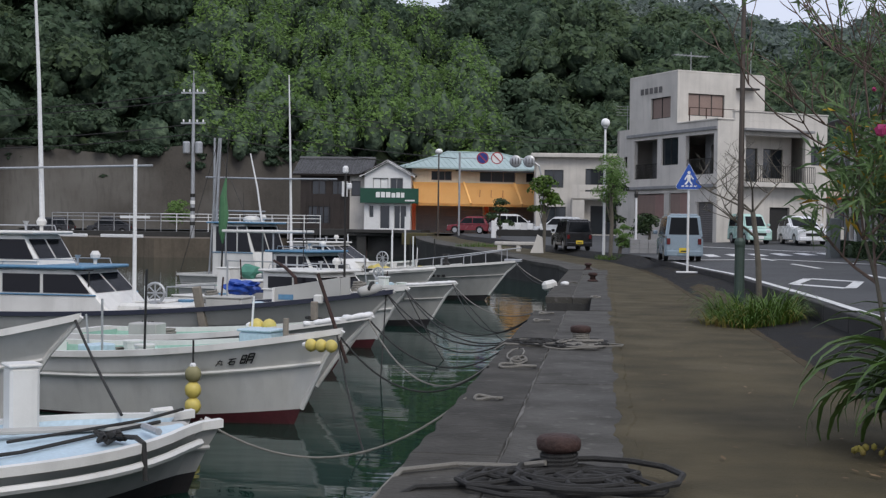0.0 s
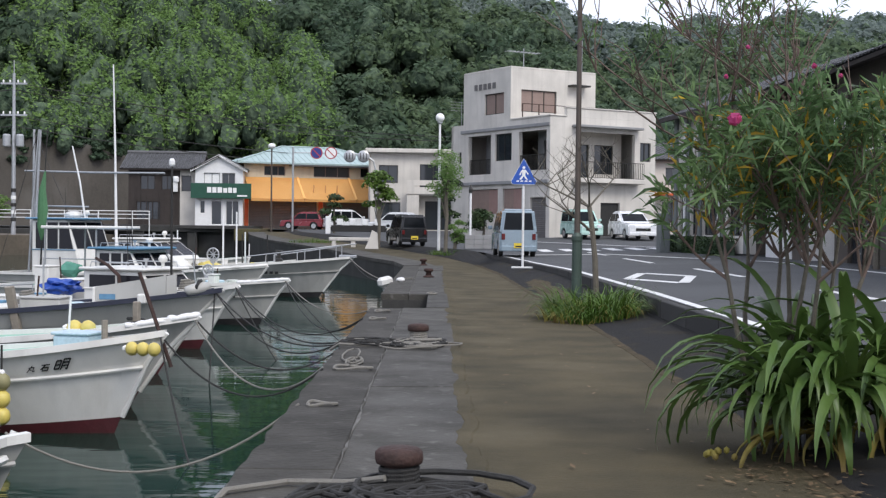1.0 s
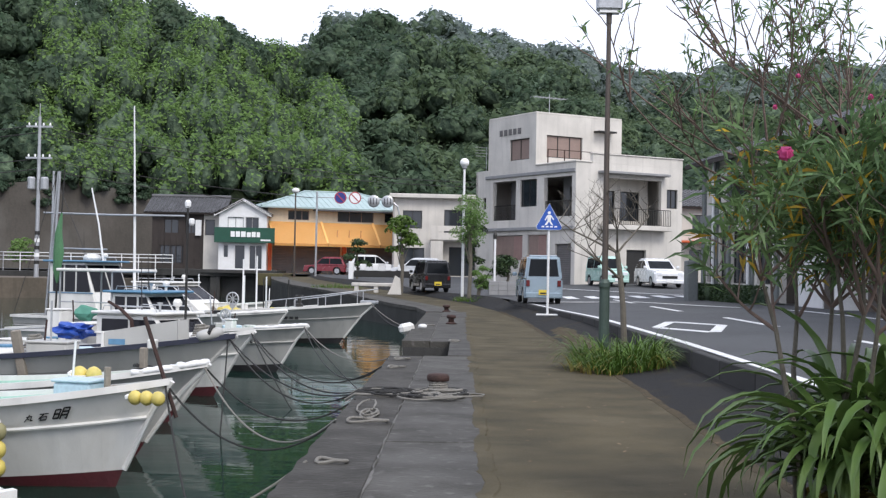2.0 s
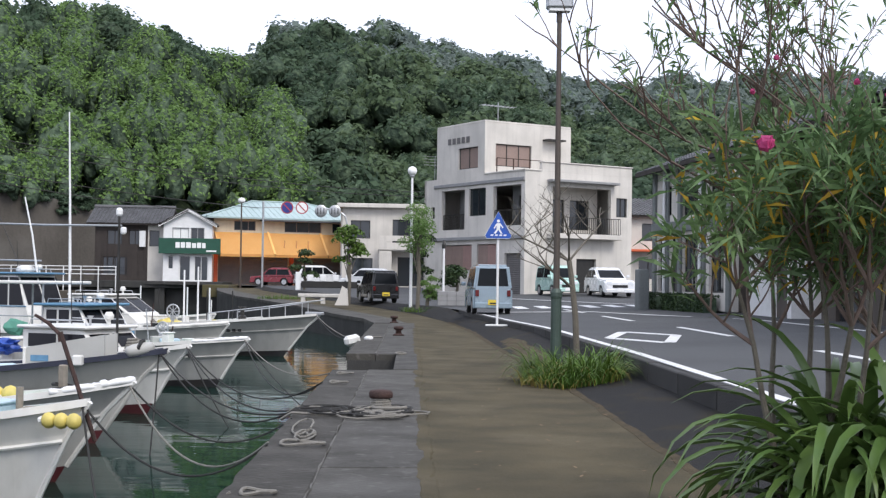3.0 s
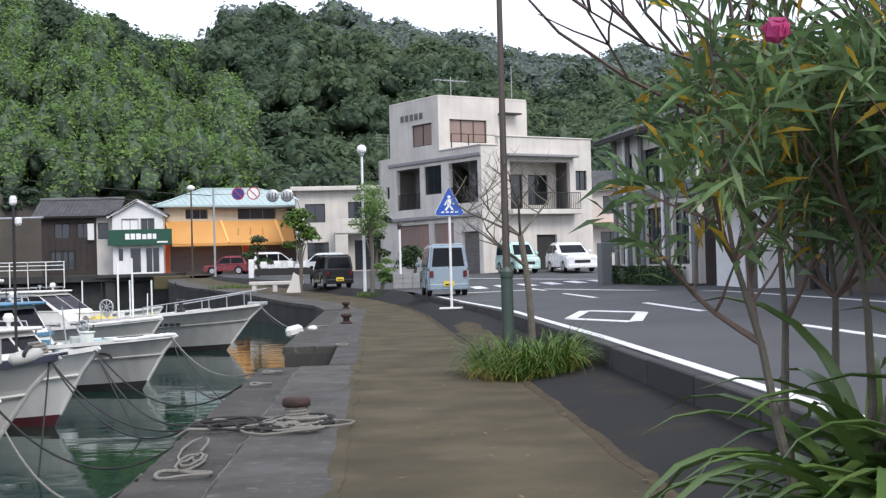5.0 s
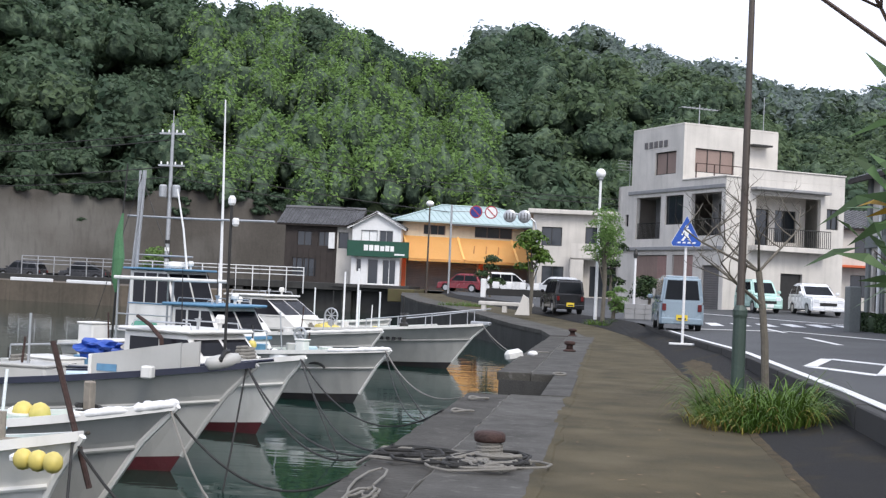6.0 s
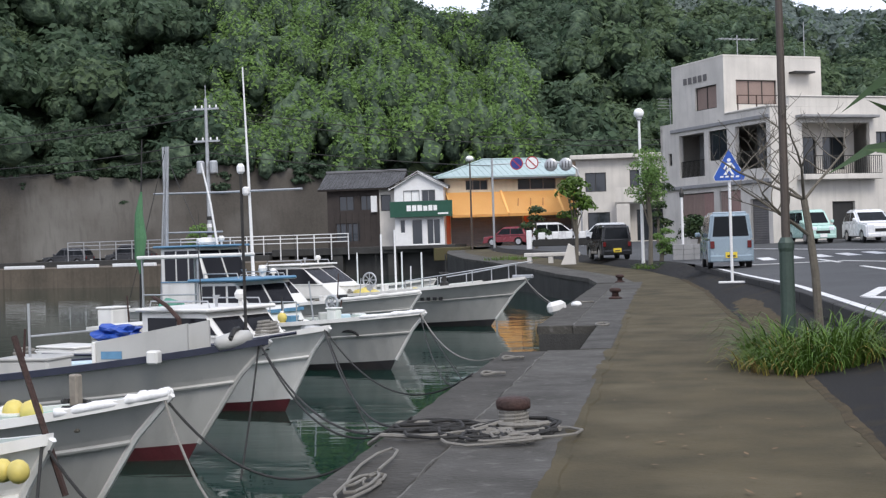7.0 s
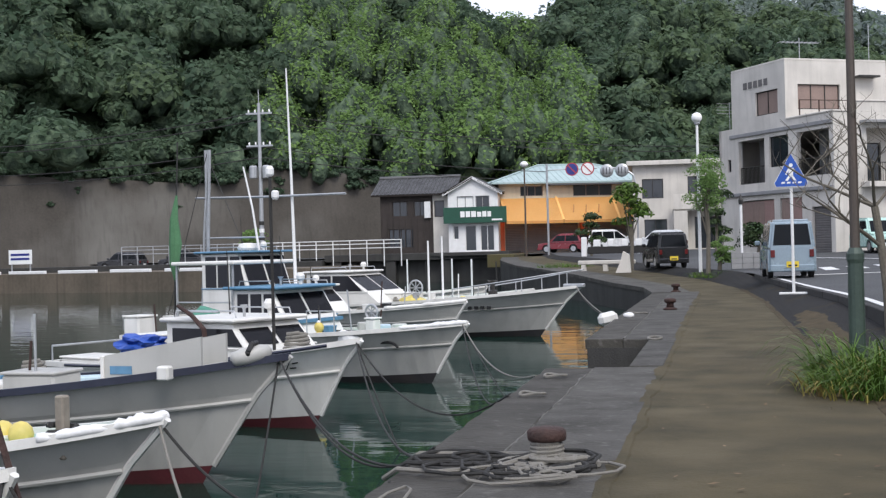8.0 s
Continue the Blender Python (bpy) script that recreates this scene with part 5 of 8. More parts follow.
K_MEI = [(0.0, 0.1, 0.0, 0.9), (0.0, 0.9, 0.35, 0.9), (0.35, 0.9, 0.35, 0.1), (0, 0.5, 0.35, 0.5), (0, 0.1, 0.35, 0.1), (0.5, 0.0, 0.52, 1.0), (0.52, 1.0, 0.95, 1.0), (0.95, 1.0, 0.95, 0.0), (0.52, 0.68, 0.95, 0.68), (0.52, 0.36, 0.95, 0.36), (0.95, 0, 0.82, 0.06)]
K_ISHI = [(0.05, 0.9, 0.95, 0.9), (0.5, 0.9, 0.1, 0.25), (0.32, 0.5, 0.32, 0.0), (0.32, 0.5, 0.88, 0.5), (0.88, 0.5, 0.88, 0.0), (0.32, 0.05, 0.88, 0.05)]
K_MARU = [(0.1, 0.7, 0.75, 0.75), (0.75, 0.75, 0.7, 0.1), (0.7, 0.1, 0.95, 0.15), (0.45, 1.0, 0.05, 0.0), (0.25, 0.45, 0.55, 0.3)]
K_NI = [(0.1, 0.95, 0.1, 0.05), (0.4, 0.75, 0.9, 0.78), (0.38, 0.2, 0.95, 0.15)]
K_SHI = [(0.3, 1.0, 0.28, 0.2), (0.28, 0.2, 0.55, 0.0), (0.55, 0.0, 0.9, 0.25)]

# open boat with a pale blue deck
b0, h0 = boat("skiff", "white open skiff with pale blue deck and tall box", (-3.35, 10.9), (-6.5, 8.3), 2.2, 0.46, 0.6, 0.3, M_GELGREY_SHADE, M_GEL, M_PALEBLUE, M_BLACKFOUL, blunt=0.3, deck_drop=0.05, full=0.55)
deck_box(b0, 2.7, 0.72, 0.46, 0.25, 0.25, 0.58, M_GEL, "mooring_post_box", "tall white painted box")
part("hatch", bx(0.4, 2.2, -0.65, 0.65, 0.4, 0.5, 0.02), M_PALEBLUE, b0)
part("cleat", tb([(3.45, -0.55, 0.6), (3.45, -0.2, 0.6)], 0.03, 6), M_GALV, b0)
part("rope_knot", tb([(3.1 + 0.09 * math.cos(i * 1.3), -0.4 + 0.12 * math.sin(i * 2.1), 0.54 + 0.02 * (i % 4)) for i in range(16)], 0.022, 6), M_ROPEDARK, b0)
part("rope_knot", tb([(3.2, -0.4, 0.56), (3.2, -0.72, 0.6), (3.2, -0.9, 0.58), (3.2, -0.95, 0.3)], 0.022, 6), M_ROPEDARK, b0)
part("mooring_line", tb([(2.4, 0.0, 0.52), (3.0, 0.05, 0.56), (3.6, 0.25, 0.58), (3.95, 0.2, 0.66)], 0.014, 6), M_ROPEDARK, b0)
part("plank", bx(1.9, 3.5, 0.42, 0.6, 0.53, 0.56, 0.005), M_GELGREY_SHADE, b0, "grey weathered plank").matrix_basis = pose(0.4, 0.3, 0, 0, 0, -12)
part("cleat", tb([(3.7, 0.3, 0.64), (3.9, 0.36, 0.64)], 0.03, 6), M_GEL, b0)
part("rub_rail", tb([(h0.point(s, 0).x, -h0.point(s, 0).y - 0.03, h0.point(s, 0).z - 0.13) for s in [0.05 * i for i in range(20)]], 0.035, 6), M_GEL, b0)

# named white boat
bA, hA = boat("fishing_boat", "white fishing boat with black painted name and red bottom", (-2.88, 14.4), (-7.2, 15.6), 1.6, 0.72, 1.09, 0.72, M_GEL, M_GEL, M_MINT)
strokes(bA, hA, 0.742, [K_MARU], 0.085, M_BLACK)
strokes(bA, hA, 0.77, [K_ISHI], 0.095, M_BLACK)
strokes(bA, hA, 0.802, [K_MEI], 0.14, M_BLACK)
deck_box(bA, 3.42, 0.05, 0.78, 0.42, 0.34, 0.26, M_PALEBLUE, "fish_box", "pale blue plastic fish box")
part("bitt", tb([(3.74, 0.05, 0.8), (3.74, 0.05, 1.2)], 0.035, 8), M_WOOD, bA)
part("folded_net", blob(bmesh.new(), (3.98, 0, 0.96), 0.16, 2, (1.6, 0.7, 0.5), 0.5, 4), M_WOOD, bA)
part("marker_pole", tb([(2.35, -0.72, 0.78), (2.37, -0.72, 1.75)], 0.014, 6), M_BLACK, bA)
part("iron_bar", tb([(4.12, 0.1, 1.72), (4.5, 0.1, 0.72)], 0.021, 6), M_RUST, bA, "leaning rusty iron bar")
deck_box(bA, 0.3, -0.1, 0.55, 0.35, 0.8, 0.35, M_GEL, "engine_box")

# boat with mint deck behind it
bB, hB = boat("fishing_boat", "white open boat with mint green deck and wrapped bow", (-2.9, 16.45), (-7.3, 17.6), 1.6, 0.74, 1.12, 1.1, M_GELGREY_SHADE, M_GEL, M_MINT)
wrap(bB, hB, 0.84, M_WHITEPAINT, 0.042)
part("mooring_post", bx(3.83, 3.91, -0.33, -0.25, 0.85, 1.3, 0.012), M_WOOD, bB, "square grey wooden post")
part("rope_turn", tb([(3.87 + 0.1 * math.cos(a * 0.9), -0.29 + 0.1 * math.sin(a * 0.9), 0.95 + 0.008 * a) for a in range(20)], 0.022, 6), M_ROPEDARK, bB)

# navy-rimmed boat with wheelhouse aft
bC, hC = boat("fishing_boat", "white boat with navy gunwale and wheelhouse aft", (-3.2, 20.0), (-10.85, 20.7), 2.0, 0.8, 1.26, 1.15, M_GELGREY_SHADE, M_NAVY, M_GEL)
cabin(bC, 1.3, 3.4, 1.5, 0.75, 0.78, 0.75, M_BLUEROOF, side_win=2)
cabin(bC, 0.5, 2.2, 1.2, 1.25, 0.82, 0.5, M_GEL, side_win=2, name="upper_house")
hauler(bC, 3.9, -0.4, 0.75)
deck_box(bC, 3.75, 0.1, 0.7, 0.5, 0.7, 0.3, M_GEL)
deck_box(bC, 5.1, -0.3, 0.82, 0.6, 0.5, 0.3, M_GELGREY_SHADE, "gear_box")
part("label_plate", bx(5.96, 6.2, -0.429, -0.422, 1.12, 1.2), M_BLUEROOF, bC, "blue label strip")
for y_ in (-0.42, 0.1):
    part("trough_side", prism(bmesh.new(), [(5.9, 1.02), (6.95, 1.16), (6.95, 1.48), (5.9, 1.3)], 0.04, pose(0, y_, 0)), M_GELGREY_SHADE, bC, "grey weathered trough side")
part("trough_end", bx(5.855, 5.897, -0.44, 0.16, 0.99, 1.3, 0.008), M_GEL, bC)
part("trough_floor", prism(bmesh.new(), [(5.9, 1.03), (6.95, 1.17), (6.95, 1.2), (5.9, 1.06)], 0.476, pose(0, -0.378, 0)), M_GELGREY_SHADE, bC)
part("fender_board", bx(-0.06, 0.06, -0.05, 0.05, -0.4, 0.32, 0.01), M_WOOD, bC, "pale worn hanging board").matrix_basis = pose(4.88, -0.93, 1.0, 8, -8, 0)
part("bow_roll", tb([(7.2, -0.29, 1.24), (7.22, -0.275, 1.25), (7.3, -0.21, 1.27), (7.42, -0.11, 1.3), (7.48, -0.05, 1.31), (7.5, -0.03, 1.31)], [0.03, 0.07, 0.085, 0.085, 0.07, 0.03], 14), M_GELGREY_SHADE, bC, "grey rolled fender over the bow", smooth=True)
part("rope_turn", tb([(7.36 + 0.03 * math.cos(a), -0.16 + 0.1 * math.sin(a), 1.3 + 0.1 * math.cos(a) + 0.001 * a) for a in range(18)], 0.025, 6), M_BLACK, bC)
part("white_block", bx(6.6, 6.73, -0.67, -0.55, 1.08, 1.22, 0.018), M_GEL, bC)
strokes(bC, hC, 0.52, [K_MARU, K_NI], 0.11, M_BLACK)
pole(bC, 3.45, -0.2, 0.7, 3.3, 0.035, 0.03, M_WHITEPAINT)
part("yard", bx(3.2, 3.7, -0.22, -0.18, 2.35, 2.39), M_WHITEPAINT, bC)
pole(bC, 1.6, 0.2, 2.3, 6.8, 0.045, 0.02, M_WHITEPAINT, lean=(-0.25, 0.1))
part("yard", tb([(0.2, 0.2, 3.15), (3.7, -0.1, 3.2)], 0.02, 6), M_GALV, bC)

for i in range(5):
    part("rack_post", tb([(0.9 + i * 0.5, -0.72, 0.95), (0.93 + i * 0.5, -0.72, 1.5)], 0.012, 5), M_DARKMETAL, bC)
part("rack_rail", tb([(0.85, -0.72, 1.5), (3.0, -0.72, 1.52)], 0.012, 5), M_DARKMETAL, bC)
part("engine_hatch", bx(3.3, 4.4, -0.5, 0.5, 0.72, 1.0, 0.04), M_GEL, bC)
part("rope_pile", tb([(4.55 + 0.16 * math.cos(a * 0.9) * (1 - a / 60), 0.35 + 0.15 * math.sin(a * 0.9), 0.98 + 0.006 * a) for a in range(36)], 0.02, 6), M_ROPEPALE, bC)

# low-cabin boat
bD, hD = boat("fishing_boat", "white boat with low dark-windowed cabin and red bottom", (-3.5, 23.6), (-8.4, 26.0), 1.8, 0.75, 1.15, 1.0, M_GEL, M_GEL, M_GEL)
cabin(bD, 2.5, 4.35, 1.25, 0.74, 0.64, 0.6, M_GEL, side_win=2, roof_over=0.08)
part("cabin_rail", tb([(2.85, -0.58, 1.52), (3.5, -0.58, 1.52)], 0.014, 5), M_GALV, bD)
strokes(bD, hD, 0.83, [K_SHI, K_NI], 0.15, M_BLACK)
part("navy_line", tb([(hD.point(s, 0).x, -hD.point(s, 0).y - 0.035, hD.point(s, 0).z + 0.0) for s in [0.1 + 0.04 * i for i in range(22)]], 0.02, 5), M_NAVY, bD)
deck_box(bD, 1.75, 0.1, 0.65, 0.55, 0.8, 0.5, M_GEL, "engine_box")
deck_box(bD, 0.75, 0.35, 0.62, 0.35, 0.35, 0.75, M_GEL, "locker")
deck_box(bD, 0.55, -0.3, 0.6, 0.9, 0.6, 0.22, M_GEL, "fish_hold")
part("tarpaulin", blob(bmesh.new(), (2.0, -0.62, 1.06), 0.25, 3, (1.5, 1.1, 0.55), 0.6, 2), M_TARP, bD, "crumpled blue tarpaulin over gear")
part("rope_pile", tb([(4.35 + 0.2 * math.cos(a * 0.8) * (1 - a / 60), 0.16 * math.sin(a * 0.8), 1.0 + 0.006 * a) for a in range(40)], 0.022, 6), M_ROPEPALE, bD)
pole(bD, 4.18, -0.25, 0.9, 3.25, 0.022, 0.02, M_DARKMETAL)
part("lamp_head", lathe(bmesh.new(), [(0.03, 0), (0.055, 0.03), (0.055, 0.1), (0.03, 0.14)], 10, (4.18, -0.25, 3.25)), M_WHITEPAINT, bD)
part("lamp_head", lathe(bmesh.new(), [(0.03, 0), (0.05, 0.03), (0.05, 0.1), (0.03, 0.12)], 10, (4.27, -0.25, 2.95)), M_WHITEPAINT, bD)
part("crane_arm", tb([(2.85, -0.7, 1.6), (3.15, -0.73, 1.48), (3.42, -0.76, 1.3), (3.5, -0.78, 0.8)], [0.025, 0.03, 0.035, 0.04], 6), M_RUST, bD, "rusty bent davit arm")
part("stern_rail", tb([(0.05, -0.7, 0.75), (0.05, -0.7, 1.0), (0.05, 0.7, 1.0), (0.05, 0.7, 0.75)], 0.016, 6), M_GALV, bD)
hauler(bD, 3.3, 0.75, 0.75, 0.12)

# wheelhouse boat with blue roof
bE, hE = boat("fishing_boat", "white boat with blue-roofed wheelhouse and fenders", (-3.24, 29.2), (-10.0, 31.8), 2.0, 0.75, 1.02, 0.92, M_GELGREY_SHADE, M_GEL, M_MINT, M_BLACKFOUL)
wrap(bE, hE, 0.86, M_WHITEPAINT, 0.04)
cabin(bE, 2.7, 4.2, 1.5, 0.65, 0.98, 0.6, M_BLUEROOF, side_win=3, roof_over=0.14)
part("blue_stripe", bx(2.66, 4.05, -0.77, 0.77, 1.02, 1.08), M_BLUEROOF, bE)
part("awning_roof", bx(1.3, 2.85, -0.85, 0.85, 2.08, 2.15, 0.02), M_GEL, bE)
for x, y in ((1.36, -0.75), (1.36, 0.75), (2.75, -0.75)):
    pole(bE, x, y, 0.7, 2.08, 0.022, 0.022, M_GALV, name="awning_post")
part("cross_bar", tb([(1.36, -0.75, 1.4), (2.75, -0.75, 1.4)], 0.015, 5), M_GALV, bE)
fl = pole(bE, 1.02, -0.5, 0.6, 4.4, 0.025, 0.012, M_DARKMETAL, lean=(0.2, 0), name="flag_pole")
part("furled_flag", tb([(1.16, -0.5, 3.4), (1.1, -0.52, 2.95), (1.1, -0.5, 2.5), (1.06, -0.5, 2.1), (1.07, -0.5, 1.8)], [0.02, 0.08, 0.12, 0.09, 0.02], 8), M_GREENCLOTH, fl, "furled green cloth")
part("deck_tarp", blob(bmesh.new(), (2.1, -0.8, 1.15), 0.25, 2, (1.2, 0.5, 0.7), 0.5, 7), material("green_tarp", (0.1, 0.3, 0.22), 0.7, grain=20, stain=5, bump=0.2), bE)
deck_box(bE, 5.55, -0.35, 0.8, 0.2, 0.2, 0.3, M_GEL, "bow_locker")
part("cloth_bundle", blob(bmesh.new(), (5.3, -0.76, 0.78), 0.18, 2, (1.3, 0.6, 0.8), 0.6, 9), M_WHITEPAINT, bE, "hanging white cloth bundle")
part("hull_arc", tb([(5.95 + 0.25 * math.cos(a), -0.56 + 0.02 * a, 0.62 + 0.1 * math.sin(a)) for a in [0.2 + 0.25 * i for i in range(10)]], 0.025, 5), M_BLACK, bE)
hauler(bE, 4.9, 0.5, 0.75, 0.13)
for x in (4.4, 4.7, 5.0):
    part("rail_post", tb([(x, -0.72, 0.85), (x, -0.72, 1.25)], 0.012, 5), M_GALV, bE)
part("rail", tb([(4.4, -0.72, 1.25), (5.0, -0.72, 1.25)], 0.012, 5), M_GALV, bE)

bH, hH = boat("fishing_boat", "white boat with tall wheelhouse and whip aerial", (-4.6, 36.0), (-12.4, 39.2), 2.1, 0.75, 1.1, 0.8, M_GELGREY_SHADE, M_GEL, M_GEL, M_BLACKFOUL)
wrap(bH, hH, 0.8, M_GEL, 0.05)
cabin(bH, 1.2, 3.0, 1.6, 0.65, 1.65, 0.6, M_BLUEROOF, side_win=3, roof_over=0.16)
cabin(bH, 3.5, 4.9, 1.3, 0.7, 0.75, 0.8, M_GEL, side_win=1, name="fore_cabin")
pole(bH, 3.45, 0.1, 1.4, 6.75, 0.045, 0.018, M_WHITEPAINT, lean=(-0.22, 0.1), name="whip_aerial")
part("radar", lathe(bmesh.new(), [(0.24, 0), (0.26, 0.05), (0.22, 0.14), (0.1, 0.17)], 14, (2.2, -0.2, 2.37)), M_GEL, bH)
pole(bH, 2.66, -0.3, 2.35, 4.4, 0.03, 0.02, M_WHITEPAINT, lean=(-0.45, 0), name="whip_aerial")
pole(bH, 0.36, 0.3, 0.7, 4.95, 0.05, 0.035, M_GALV)
pole(bH, 0.6, -0.2, 0.7, 4.9, 0.035, 0.03, M_GALV, lean=(0.35, 0))
pole(bH, 0.8, -0.2, 0.7, 4.9, 0.045, 0.035, M_GALV, lean=(0.2, 0))
part("boom", tb([(0.28, 0, 3.72), (2.6, 0.05, 3.66), (5.06, 0.1, 3.63)], 0.03, 6), M_GALV, bH)
part("boom", tb([(0.4, 0.2, 2.7), (2.4, 0.2, 2.68)], 0.025, 6), M_GALV, bH)
part("rigging", tb([(0.36, 0.3, 4.9), (2.0, 0.2, 1.9)], 0.01, 5), M_DARKMETAL, bH)
part("rigging", tb([(0.9, -0.2, 4.8), (-0.2, -0.6, 0.8)], 0.01, 5), M_DARKMETAL, bH)

# grey boat with bow rail
bF, hF = boat("fishing_boat", "grey-white boat with raked bow rail and white cabin", (-2.55, 40.4), (-11.8, 43.2), 2.3, 0.8, 1.25, 1.35, M_GELGREY_SHADE, M_GEL, M_GEL, M_BLACKFOUL)
bow_rail(bF, hF, 0.68, 0.42, M_GALV)
cabin(bF, 2.0, 4.6, 1.8, 0.7, 1.0, 1.4, M_GEL, side_win=2, roof_over=0.08)
hauler(bF, 5.2, -0.5, 0.85, 0.2)
deck_box(bF, 4.3, 0.2, 0.8, 0.5, 0.8, 0.3, M_GEL)
part("net_heap", blob(bmesh.new(), (5.0, -0.4, 0.95), 0.25, 2, (1.5, 1, 0.45), 0.6, 5), M_BUOY, bF, "yellow netting heap")
part("anchor_roller", bx(9.2, 9.75, -0.08, 0.08, 1.22, 1.32, 0.02), M_GALV, bF)
part("winch", lathe(bmesh.new(), [(0.12, 0), (0.12, 0.1), (0.06, 0.14), (0.06, 0.32), (0.14, 0.38)], 12, (7.2, 0, 1.05)), M_DARKMETAL, bF)
for i in range(4):
    part("hull_mark", bx(6.9 + i * 0.17, 7.0 + i * 0.17, -0.84 + i * 0.02, -0.80 + i * 0.02, 0.72, 0.8), M_BLACK, bF, "small black mark")
pole(bF, 5.2, 0.2, 0.9, 2.5, 0.03, 0.025, M_WHITEPAINT)
pole(bF, 5.9, -0.3, 0.9, 2.6, 0.03, 0.025, M_WHITEPAINT)

# loose working gear on the decks
def deck_gear(b, x0, x1, half, z, seed):
    r = random.Random(seed)
    for i in range(9):
        x, y = r.uniform(x0, x1), r.uniform(-half, half)
        kind = i % 5
        if kind == 0:
            w, d, h = r.uniform(0.25, 0.45), r.uniform(0.2, 0.35), r.uniform(0.14, 0.3)
            o = part("crate", bx(-w / 2, w / 2, -d / 2, d / 2, 0, h, 0.015), r.choice((M_GEL, M_PALEBLUE, M_GELGREY_SHADE)), b)
            o.matrix_basis = pose(x, y, z, 0, 0, r.uniform(0, 90))
        elif kind == 1:
            part("bucket", lathe(bmesh.new(), [(0.09, 0), (0.12, 0.24), (0.128, 0.24), (0.128, 0.26), (0.11, 0.26)], 12, (x, y, z)), r.choice((M_GEL, M_BLUEROOF, M_BLACK)), b)
        elif kind == 2:
            part("rope_pile", tb([(x + 0.15 * math.cos(a * 0.8) * (1 - a / 70), y + 0.13 * math.sin(a * 0.85), z + 0.02 + 0.005 * a) for a in range(30)], 0.018, 5), r.choice((M_ROPEDARK, M_ROPEPALE)), b)
        elif kind == 3:
            hgt = r.uniform(0.4, 0.95)
            part("stanchion", tb([(x, y, z), (x + r.uniform(-0.1, 0.1), y, z + hgt)], 0.014, 6), r.choice((M_GALV, M_WHITEPAINT, M_RUST)), b)
        else:
            part("net_heap", blob(bmesh.new(), (x, y, z + 0.05), r.uniform(0.12, 0.2), 2, (1.3, 1, 0.6), 0.7, seed + i), r.choice((M_ROPEDARK, M_WOOD, M_BUOY, M_MINT)), b)


deck_gear(bA, 0.7, 2.6, 0.45, 0.6, 21)
deck_gear(bB, 0.6, 3.0, 0.45, 0.64, 22)
deck_gear(bC, 3.5, 5.3, 0.55, 0.78, 23)
deck_gear(bD, 0.3, 2.1, 0.55, 0.62, 24)
deck_gear(bE, 4.3, 5.9, 0.5, 0.72, 25)
deck_gear(bH, 5.0, 6.8, 0.5, 0.8, 26)
deck_gear(bF, 4.2, 6.8, 0.6, 0.85, 27)

# small open skiffs at the inner end
for tip, stern in (((-4.6, 52.6), (-9.6, 51.2)), ((-6.0, 56.2), (-11.2, 55.4)), ((-8.6, 60.8), (-14.0, 59.8))):
    b, h = boat("skiff", "small white open skiff with mint thwarts", tip, stern, 1.5, 0.42, 0.7, 0.45, M_GEL, M_GEL, M_MINT, M_BLACKFOUL, deck_drop=0.25, group="skiffs at the inner quay")
    for x in (1.2, 2.6):
        part("thwart", bx(x, x + 0.25, -0.62, 0.62, 0.36, 0.4, 0.01), M_MINT, b)
    om = part("outboard_motor", bx(-0.35, 0.0, -0.14, 0.14, 0.35, 0.8, 0.06), M_GEL, b)
    part("leg", bx(-0.28, -0.12, -0.05, 0.05, -0.3, 0.36, 0.02), M_DARKMETAL, om)
    pole(b, 2.2, 0.3, 0.3, 1.9, 0.03, 0.03, M_WHITEPAINT)
    pole(b, 3.0, -0.2, 0.3, 1.8, 0.025, 0.025, M_DARKMETAL)

# a covered boat moored out by the first one
bX, hX = boat("fishing_boat", "white boat with rounded bow seen beyond the skiff", (-5.2, 12.6), (-9.2, 12.8), 1.5, 0.85, 1.32, 1.1, M_GEL, M_GEL, M_GEL, M_BLACKFOUL)
part("mooring_pile", tb([(1.9, -0.1, 0.6), (1.9, -0.1, 1.62)], 0.13, 12), material("brown_pile", (0.16, 0.1, 0.055), 0.8, grain=20, stain=4, bump=0.3), bX)


# ---- floats hung as fenders
def float_ball(name, label, m, mats, r=0.1, gap=0.19, count=3, hor=False, group="float fenders"):
    t = thing(name, label, "float", m, group)
    for i in range(count):
        c = (i * gap, 0, 0) if hor else (0, 0, -i * gap)
        bm = blob(bmesh.new(), c, r, 2, (1, 0.92, 1.05))
        part("float", bm, mats[i % len(mats)], t, smooth=True)
    if hor:
        part("cap", blob(bmesh.new(), (-gap * 0.62, 0, 0), r * 0.5, 1), M_WHITEPAINT, t)
    else:
        part("cap", blob(bmesh.new(), (0, 0, r * 0.95), r * 0.45, 1), M_WHITEPAINT, t)
        part("cord", tb([(0, 0, r), (0, 0, r + 0.28)], 0.012, 5), M_ROPEDARK, t)
    return t


def at_boat(b, x, y, z):
    return b.matrix_basis @ pose(x, y, z)


p = hA.point(0.69, 0)
float_ball("fender_buoy", "string of dirty olive-yellow floats beside white hull", at_boat(bA, p.x, -p.y - 0.14, p.z - 0.27), (M_OLIVE, M_BUOY, M_BUOY), 0.095, 0.175)
p = hA.point(0.93, 0)
float_ball("fender_buoy", "yellow floats lashed along the bow", at_boat(bA, p.x + 0.1, -p.y - 0.08, p.z - 0.09), (M_BUOY,), 0.072, 0.125, 3, True)
p = hA.point(0.5, 0)
float_ball("fender_buoy", "yellow float resting on the next boat's deck", at_boat(bB, 2.7, 0.3, 0.9), (M_BUOY,), 0.105, 0.19, 2, True)
